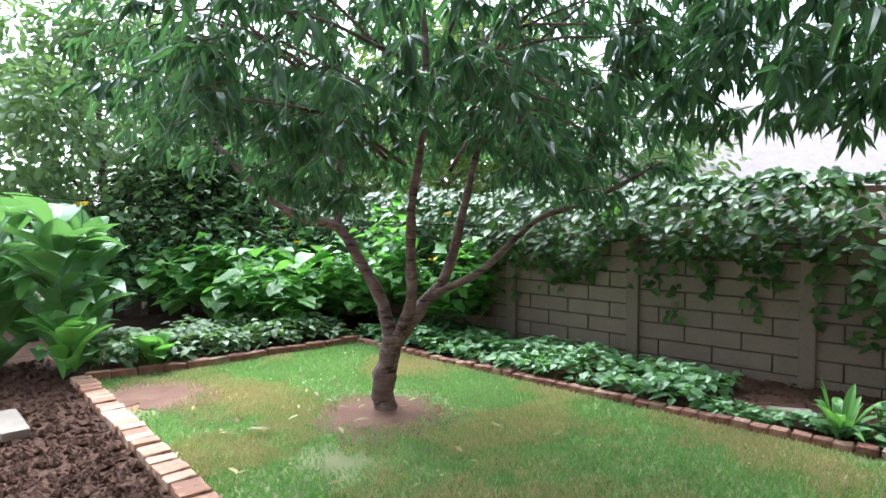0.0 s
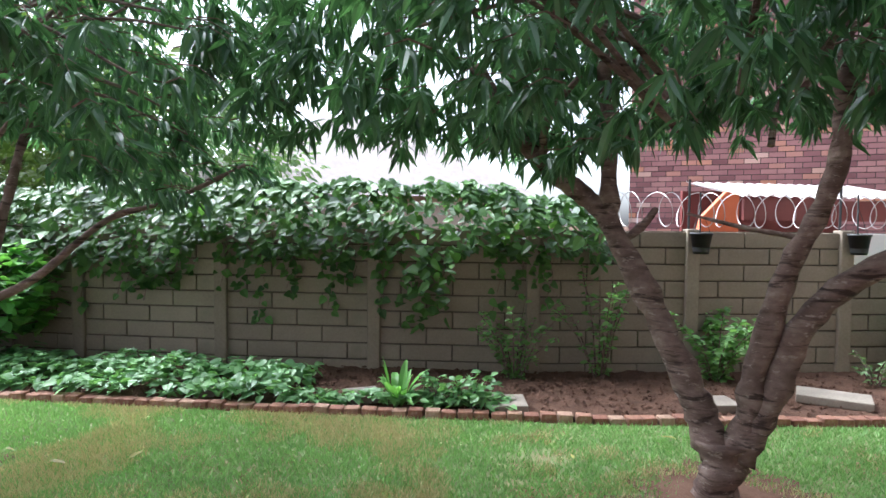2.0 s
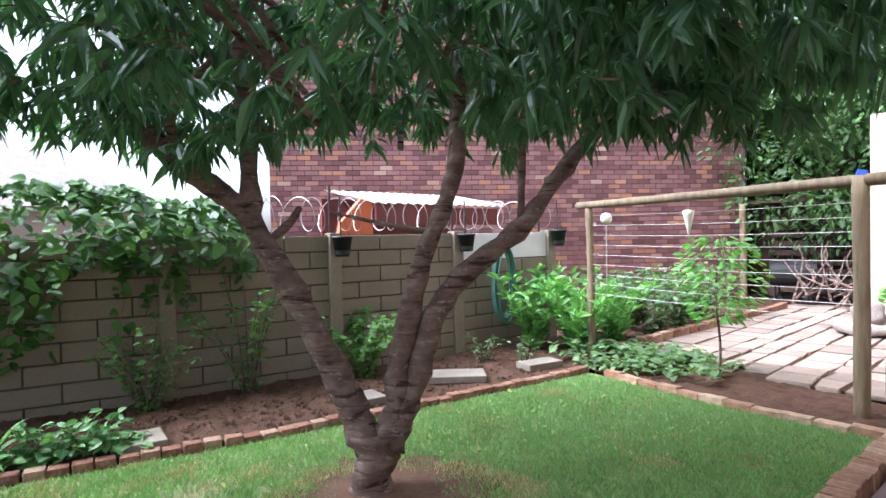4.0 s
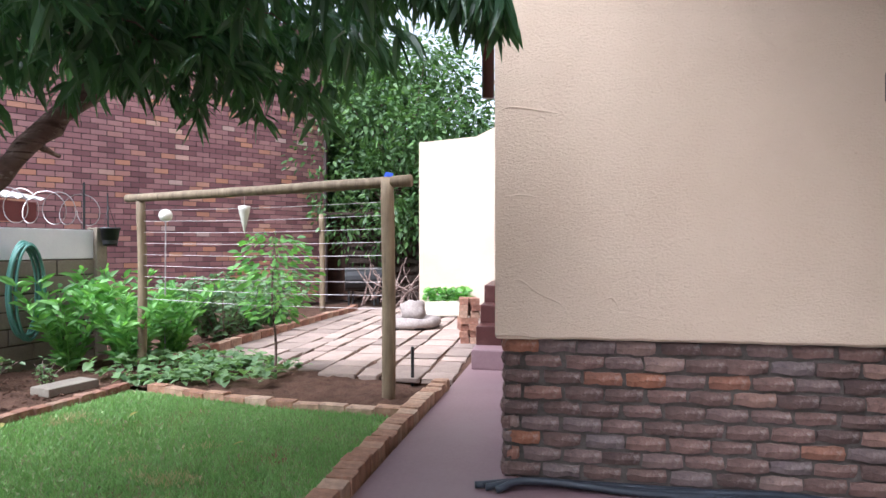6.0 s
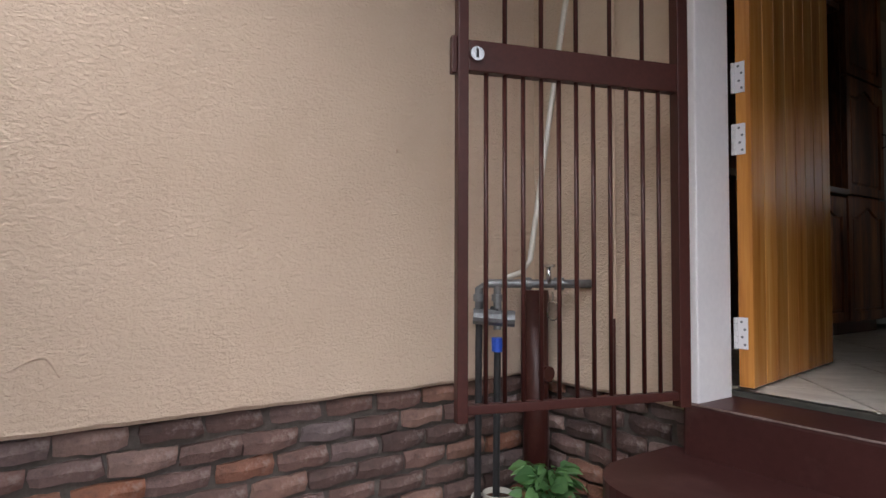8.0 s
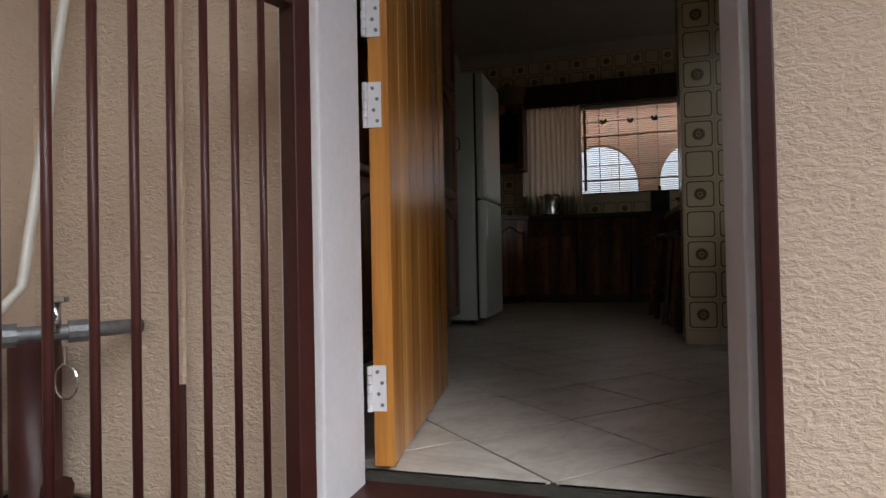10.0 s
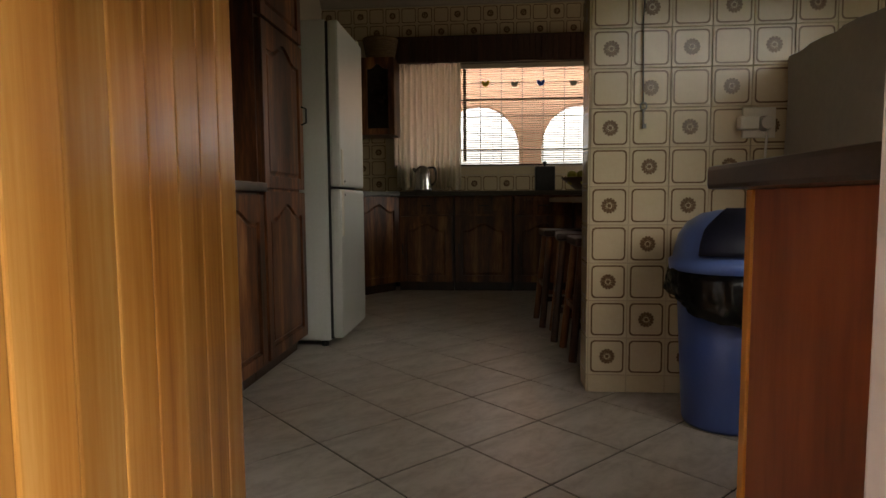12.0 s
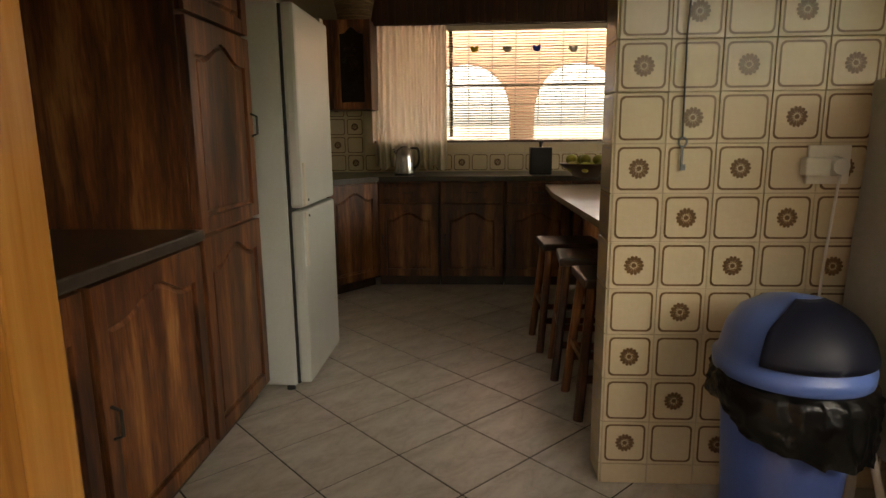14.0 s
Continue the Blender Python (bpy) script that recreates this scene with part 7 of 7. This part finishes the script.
for n in range(16):
    i = n / 3
    p, q = prof[int(i)], prof[min(5, int(i) + 1)]
    r, z = p[0] + (q[0] - p[0]) * (i % 1), p[1] + (q[1] - p[1]) * (i % 1)
    row = []
    for k in range(segs):
        a = 2 * math.pi * k / segs
        w = i / 5
        sag = 0.5 + 0.5 * math.cos(a - radians(118))
        rr = r + w * 0.03 * sag + w * 0.018 * noise.noise(Vector((math.cos(a) * 5, math.sin(a) * 5, i * 0.7))) + min(1, 2.5 * w) * (0.013 * noise.noise(Vector((math.cos(a) * 11, math.sin(a) * 13, i * 1.9))) + 0.009 * abs(noise.noise(Vector((math.cos(a) * 24, math.sin(a) * 24, i * 3.1)))))
        zz = z + 0.05 * w - w * w * 0.085 * sag + 0.06 * w * (1 - sag) + w * 0.05 * noise.noise(Vector((math.cos(a) * 3, math.sin(a) * 3, 4)))
        row.append(bm.verts.new((rr * math.cos(a), rr * math.sin(a), zz)))
    rows.append(row)
for p, q in zip(rows, rows[1:]):
    for k in range(segs):
        bm.faces.new((p[k], p[(k + 1) % segs], q[(k + 1) % segs], q[k]))
part("bag", bm, M["bag"], bin_, "crumpled black bin bag folded over the rim", smooth=True)
bm = bmesh.new()
lathe(bm, [(0.212, 0.56), (0.235, 0.565), (0.238, 0.60), (0.222, 0.61), (0.215, 0.64), (0.20, 0.69), (0.165, 0.735), (0.11, 0.765), (0.05, 0.777), (0.0, 0.78)], 40)
lid = part("lid", bm, M["bin_lid"], bin_, "paler blue domed lid", smooth=True)
bm = bmesh.new()
rows = []
for i in range(13):
    u = radians(6 + 66 * i / 12)
    row = []
    for k in range(21):
        half = radians(56) * min(1.0, 1.25 - 0.045 * i)
        a = radians(98) + half * (2 * k / 20 - 1)
        row.append(bm.verts.new((0.240 * math.cos(u) * math.cos(a), 0.240 * math.cos(u) * math.sin(a), 0.605 + 0.19 * math.sin(u))))
    rows.append(row)
for p, q in zip(rows, rows[1:]):
    for k in range(20):
        bm.faces.new((p[k], p[k + 1], q[k + 1], q[k]))
bmesh.ops.solidify(bm, geom=bm.faces[:], thickness=-0.006)
part("flap", bm, M["bin_dark"], lid, "dark navy swing flap", smooth=True)

cover = thing("covered_appliance", 0.98, -3.80, KZ, "tall appliance under a wrinkled grey vinyl cover", "appliance")
bm = bmesh.new()
box(bm, -0.33, 0.33, -0.33, 0.30, 0.25, 1.33, 0.03)
bmesh.ops.subdivide_edges(bm, edges=bm.edges[:], cuts=7, use_grid_fill=True)
for v in bm.verts:
    n = noise.noise(Vector((v.co.x * 5, v.co.y * 5, v.co.z * 2.5)))
    v.co.x += 0.018 * n
    v.co.y += 0.018 * noise.noise(Vector((v.co.x * 4, 7, v.co.z * 3)))
    v.co.z += 0.02 * noise.noise(Vector((v.co.x * 6, v.co.y * 6, 3))) * (v.co.z > 1.2)
part("cover", bm, M["cover"], cover, smooth=True)
for sx in (-0.28, 0.28):
    for sy in (-0.27, 0.25):
        part("leg", boxed(sx - 0.015, sx + 0.015, sy - 0.015, sy + 0.015, 0, 0.3), M["enamel"], cover)

# socket, plug, cord, key on a string
socket = thing("wall_socket", 1.39, -4.15, 1.795, "cream double wall socket with a white plug", "socket")
part("plate", boxed(-0.062, 0.062, 0.003, 0.014, -0.058, 0.058, 0.004), M["plastic_white"], socket)
part("adapter", boxed(0.012, 0.085, 0.014, 0.05, -0.03, 0.022, 0.006), M["plastic_white"], socket, "cream multiplug adapter")
bm = bmesh.new()
bmesh.ops.create_cone(bm, cap_ends=True, segments=18, radius1=0.030, radius2=0.024, depth=0.035, matrix=pose(-0.018, 0.032, -0.004, -90))
part("plug", bm, M["enamel"], socket)
bm = bmesh.new()
tube(bm, curve_points([(-0.018, 0.045, -0.03), (-0.02, 0.03, -0.12), (-0.012, 0.018, -0.4), (-0.03, 0.015, -0.75)], 6), 0.0045, 8)
part("cord", bm, M["enamel"], socket, smooth=True)
key = thing("key_on_string", 1.825, -4.14, 1.78, "old steel key hung on a dark string against the tiles", "key")
bm = bmesh.new()
tube(bm, [(0.0, 0, 0.10), (0.006, 0.002, 0.4), (-0.02, 0.004, 0.9), (-0.02, 0.0, 1.1)], 0.003, 6)
part("string", bm, M["rubber"], key)
bm = bmesh.new()
tube(bm, [(0.012 * math.cos(a), 0.004, 0.085 + 0.014 * math.sin(a)) for a in [2 * math.pi * i / 16 for i in range(17)]], 0.003, 6, caps=False)
tube(bm, [(0, 0.004, 0.07), (0, 0.004, 0.0)], 0.004, 8)
box(bm, -0.012, 0.0, 0.001, 0.007, 0.0, 0.018, 0.001)
part("key", bm, M["galv"], key)
stick = thing("white_stick", 1.34, -3.72, KZ, "short white plastic rod standing on the floor", "rod")
bm = bmesh.new()
tube(bm, [(0, 0, 0.0), (0.03, -0.05, 0.22), (0.05, -0.09, 0.36)], 0.011, 8)
part("rod", bm, M["enamel"], stick, smooth=True)

# ---- tiled pier, splashback and floor ----
pier = thing("wall_pier", 0, 0, 0, "tiled kitchen pier with brown-flowered cream tiles", "wall", kind="structure")
part("core", boxed(0.3, 2.024, -4.30, -4.157, KZ - 0.02, CEIL), M["grout"], pier)
TP = 0.1525


def tile_mesh(flower, w=TP, h=TP):
    """Local x and z across the face, outer face towards +y."""
    bm = bmesh.new()
    box(bm, -w / 2 + 0.0015, w / 2 - 0.0015, -0.006, 0, -h / 2 + 0.0015, h / 2 - 0.0015, 0.0012)
    for f in bm.faces:
        f.material_index = 0
    if w > 0.1 and h > 0.1:
        def ring(half, r):
            out = []
            for cx, cz, a0 in ((1, 1, 0), (-1, 1, 90), (-1, -1, 180), (1, -1, 270)):
                for k in range(5):
                    a = radians(a0 + 22.5 * k)
                    out.append((cx * (half - r) + r * math.cos(a), cz * (half - r) + r * math.sin(a)))
            return out
        for half, wid in ((0.0665, 0.0062),):
            o, i_ = ring(half, 0.017), ring(half - wid, 0.014)
            vo = [bm.verts.new((x, 0.0006, z)) for x, z in o]
            vi = [bm.verts.new((x, 0.0006, z)) for x, z in i_]
            for k in range(len(vo)):
                f = bm.faces.new((vo[k], vo[(k + 1) % len(vo)], vi[(k + 1) % len(vi)], vi[k]))
                f.material_index = 1
        if flower:
            for k in range(14):
                a = 2 * math.pi * k / 14
                d, s = Vector((math.cos(a), 0, math.sin(a))), Vector((-math.sin(a), 0, math.cos(a)))
                outline = [(0.010, 0.0012), (0.018, 0.0040), (0.025, 0.0056), (0.030, 0.0040), (0.032, 0.0)]
                q = [d * r + s * w_ for r, w_ in outline] + [d * r - s * w_ for r, w_ in outline[-2::-1]]
                f = bm.faces.new([bm.verts.new((p.x, 0.0007, p.z)) for p in q])
                f.material_index = 1
            f = bm.faces.new([bm.verts.new((0.008 * math.cos(2 * math.pi * k / 12), 0.0008, 0.008 * math.sin(2 * math.pi * k / 12))) for k in range(12)])
            f.material_index = 1
    bmesh.ops.recalc_face_normals(bm, faces=bm.faces[:])
    me = bpy.data.meshes.new("tile")
    bm.to_mesh(me)
    bm.free()
    me.materials.append(M["wall_tile"])
    me.materials.append(M["tile_line"])
    return me


T_PLAIN, T_FLOWER, T_CUT = tile_mesh(False), tile_mesh(True), tile_mesh(False, TP, 0.072)


def lay_tile(root, me, m):
    ob = new("tile", me)
    ob.parent = root
    ob.matrix_world = m


for c in range(8):
    x = 1.9475 - TP * c
    lay_tile(pier, T_CUT, pose(x, -4.15, 0.757))
    for k in range(17):
        lay_tile(pier, T_FLOWER if (k + c) % 2 == 0 else T_PLAIN, pose(x, -4.15, 0.870 + TP * k))
for k in range(17):
    lay_tile(pier, T_FLOWER if k % 2 else T_PLAIN, pose(2.031, -4.229, 0.870 + TP * k, 0, 0, -90))
lay_tile(pier, T_CUT, pose(2.031, -4.229, 0.757, 0, 0, -90))
splash = thing("wall_splashback", 0, 0, 0, "flowered cream tiles behind the worktop", "wall", kind="structure")
for c in range(18):
    x = 3.95 - TP * c
    for k in range(4):
        if k < 2 or x > WX1 + 0.02:
            if k == 1 and x < WX1 + 0.07:
                lay_tile(splash, T_CUT, pose(x, WY + 0.008, 1.78))
            else:
                lay_tile(splash, T_FLOWER if (k + c) % 2 else T_PLAIN, pose(x, WY + 0.008, 1.664 + TP * k))
    for k in range(2):
        lay_tile(splash, T_FLOWER if (c + k) % 2 else T_PLAIN, pose(x, WY + 0.008, 3.08 + TP * k))

DT = 0.3435            # floor tiles, laid on the diagonal
bm = bmesh.new()
box(bm, -DT / 2 + 0.0036, DT / 2 - 0.0036, -DT / 2 + 0.0036, DT / 2 - 0.0036, -0.004, 0, 0.0015)
ft = bpy.data.meshes.new("tile")
bm.to_mesh(ft)
bm.free()
ft.materials.append(M["floor_tile"])
DD = DT * math.sqrt(2)
for i in range(-10, 14):
    for j in range(-24, 12):
        x = 2.735 + DD * (i / 2)
        y = -3.575 + DD * (j / 2)
        if (i + j) % 2 or not (0.1 < x < 4.2 and -7.2 < y < -1.95):
            continue
        if y + DD / 2 > -2.17 and not (2.0 < x < 3.1):
            continue
        if y + DD / 2 > -2.11:
            bm = bmesh.new()
            bm.from_mesh(ft)
            bmesh.ops.transform(bm, matrix=pose(x, y, KZ, 0, 0, 45), verts=bm.verts)
            bmesh.ops.bisect_plane(bm, geom=bm.verts[:] + bm.edges[:] + bm.faces[:], plane_co=(0, -2.11, 0), plane_no=(0, 1, 0), clear_outer=True)
            if bm.faces:
                part("tile", bm, M["floor_tile"], kitchen_floor)
            else:
                bm.free()
            continue
        ob = new("tile", ft)
        ob.parent = kitchen_floor
        ob.matrix_world = pose(x, y, KZ, 0, 0, 45)


# ---- brick pieces, last ----
edging("edging_left", LEFT, 0.108, 0.15, 0.05, M["edging"], "row of pale worn bricks edging the dug bed", seed=1)
edging("edging_back", BACK, 0.20, 0.09, 0.065, M["edging_red"], "low red brick edging before the beds", seed=2)
edging("edging_wall_bed", BED, 0.112, 0.085, 0.042, M["edging_red"], "low red brick edging along the wall bed", seed=3)
edging("edging_path", PATHE, 0.112, 0.125, 0.075, M["edging"], "pale brick kerb between lawn and path", seed=4)
edging("edging_cross", CROSS, 0.20, 0.09, 0.045, M["edging"], "pale brick edging before the pergola bed", seed=5)
edging("edging_patio", [(5.75, 3.55), (8.4, 3.45), (10.8, 3.35)], 0.225, 0.10, 0.10, M["edging_red"], "red brick edging beside the patio", seed=6)


def plinth(root, x, y, rz, length, courses, seed):
    """Hand-laid plinth bricks; local x along the wall, outer face towards -y."""
    rng = random.Random(seed)
    L, H = 0.174, 0.061
    shared = []
    for k in range(10):
        bm = bmesh.new()
        box(bm, -L / 2, L / 2, -0.022, 0.03, -H / 2, H / 2)
        bmesh.ops.subdivide_edges(bm, edges=[e for e in bm.edges if abs(e.verts[0].co.x - e.verts[1].co.x) > 0.1], cuts=5)
        bmesh.ops.subdivide_edges(bm, edges=[e for e in bm.edges if abs(e.verts[0].co.z - e.verts[1].co.z) > 0.05], cuts=1)
        for v in bm.verts:
            edge = (abs(v.co.z) > H * 0.45) + (abs(v.co.x) > L * 0.48)
            if v.co.y < 0:
                v.co.y += 0.007 * edge
                v.co.z *= 1 - 0.05 * edge
                v.co.x *= 1 - 0.012 * edge
            v.co += 0.013 * Vector((noise.noise(v.co * 22 + Vector((7.3 * k, 0, 0))), 0.35 * noise.noise(v.co * 17 + Vector((0, 5.1 * k, 0))), noise.noise(v.co * 20 + Vector((0, 0, 3.7 * k)))))
        bmesh.ops.triangulate(bm, faces=bm.faces[:])
        me = bpy.data.meshes.new("brick")
        bm.to_mesh(me)
        bm.free()
        me.materials.append(M["plinth"])
        shared.append(me)
    base = pose(x, y, 0, 0, 0, rz)
    for c in range(courses):
        u = -(c % 2) * 0.093 + rng.uniform(-0.02, 0)
        while u < length:
            a, b = max(u, 0.0), min(u + L, length)
            if b - a > 0.05:
                ob = new("brick", rng.choice(shared))
                ob.parent = root
                ob.matrix_world = base @ Matrix.Translation(((a + b) / 2, rng.uniform(-0.007, 0.006), PLINTH - 0.036 - 0.0742 * c)) @ pose(0, 0, 0, rng.uniform(-1.5, 1.5), rng.uniform(-1.2, 1.2), rng.uniform(-0.8, 0.8)) @ Matrix.Diagonal(((b - a) / L, 1, rng.uniform(0.94, 1.03), 1))
            u += L * rng.uniform(0.94, 1.06) + 0.014


plinth(wall_w, HX + 0.046, HY - 0.046, -90, HY - DWY - 0.03, 10, 1)
plinth(wall_w, 6.6, HY - 0.046, 180, 6.6 - HX - 0.03, 10, 2)
plinth(wall_n, HX + 0.03, DWY - 0.046, 180, HX - DX1 + 0.1, 10, 3)


# lawn grass
def in_lawn(x, y):
    loop = [(0.2, 1.05), (4.6, 1.03), (4.95, 3.25)] + [(a, b - 0.06) for a, b in BED[1:]] + [(a + 0.06, b) for a, b in BACK[1:]]
    c = False
    for (x0, y0), (x1, y1) in zip(loop, loop[1:] + loop[:1]):
        if (y0 > y) != (y1 > y) and x < (x1 - x0) * (y - y0) / (y1 - y0) + x0:
            c = not c
    return c


def grass(name, count, mat, seed, dry):
    rng = random.Random(seed)
    v, f = [], []
    while len(f) < count:
        x, y = rng.uniform(-4.9, 5.1), rng.uniform(0.95, 5.6)
        if not in_lawn(x, y):
            continue
        bare = max(1 - math.hypot(x + 2.2, y - 3.6) / 0.75, 1 - math.hypot(x - 2.1, y - 2.6) / 0.7, 1 - math.hypot(x + 4.0, y - 3.1) / 0.8, 0.75 - math.hypot((x + 1.9) * 0.7, y - 2.75) / 0.5, 0.7 - math.hypot(x - 1.4, (y - 3.3) * 1.6) / 0.5)
        patch = noise.noise(Vector((x * 1.3, y * 1.3, 0))) + 0.5 * noise.noise(Vector((x * 4, y * 4, 1)))
        if bare > 0.15 + 0.5 * rng.random() or (not dry and patch > 0.10 + 0.7 * rng.random() and x < 3.0):
            continue
        if dry and patch < -0.1 + 0.35 * rng.random() + 0.6 * max(0.0, min(1.0, x - 2.0)):
            continue
        a, h = rng.uniform(0, 6.28), rng.uniform(0.014, 0.036)
        w = rng.uniform(0.003, 0.006)
        ca, sa, b = math.cos(a), math.sin(a), rng.uniform(0, 6.28)
        lean = rng.uniform(0.2, 1.0) * h
        n = len(v)
        v += [(x - w * ca, y - w * sa, -0.013), (x + w * ca, y + w * sa, -0.013), (x + lean * math.cos(b), y + lean * math.sin(b), h - 0.012)]
        f.append((n, n + 1, n + 2))
    tagged(soup(name, v, f, mat), "short green lawn grass" if not dry else "dry straw-coloured grass in the lawn", "grass", kind="stuff")


grass("lawn_grass", 160000, M["grass"], 51, False)
grass("dry_lawn_grass", 95000, M["grass_dry"], 52, True)


# bare earth round the trunks and clods on the dug bed
for x, y, r, sd in ((-2.15, 3.55, 0.55, 1), (2.1, 2.55, 0.62, 2), (-4.0, 3.2, 0.5, 3), (-3.2, 3.0, 0.28, 4)):
    bm = bmesh.new()
    loop = []
    for k in range(40):
        a = 2 * math.pi * k / 40
        q = r * (1 + 0.45 * noise.noise(Vector((math.cos(a) * 1.6, math.sin(a) * 1.6, sd * 3.1))) + 0.15 * math.sin(k * 2.3))
        loop.append((x + q * math.cos(a), y + 0.85 * q * math.sin(a)))
    prism(bm, loop, -0.05, -0.007)
    tagged(part("bare_patch", bm, M["bare"]), "bare reddish earth worn into the lawn", "earth", kind="structure")


def clods(name, region, count, seed, size):
    rng = random.Random(seed)
    v, f = [], []
    for k in range(count):
        x, y = region(rng)
        r = size * rng.uniform(0.3, 1.0) ** 2
        n = len(v)
        for dx, dy, dz in ((1, 0, 0), (0, 1, 0), (-1, 0, 0), (0, -1, 0), (0, 0, 0.8), (0, 0, -0.5)):
            v.append((x + r * (dx + rng.uniform(-0.4, 0.4)), y + r * (dy + rng.uniform(-0.4, 0.4)), 0.012 + r * (dz + rng.uniform(-0.2, 0.2))))
        for a, b in ((0, 1), (1, 2), (2, 3), (3, 0)):
            f += [(n + a, n + b, n + 4), (n + b, n + a, n + 5)]
    tagged(soup(name, v, f, M["soil"]), "loose earth clods on the dug bed", "earth", kind="stuff")


clods("earth_clods", lambda r: (lambda x: (x, r.uniform(0.6, 0.90 - 0.42 * (x - 0.2))))(r.uniform(-6.0, -0.6)), 8500, 61, 0.035)
clods("earth_clods", along([(x, y) for x, y in BED], -1.3, -0.1), 2600, 62, 0.025)
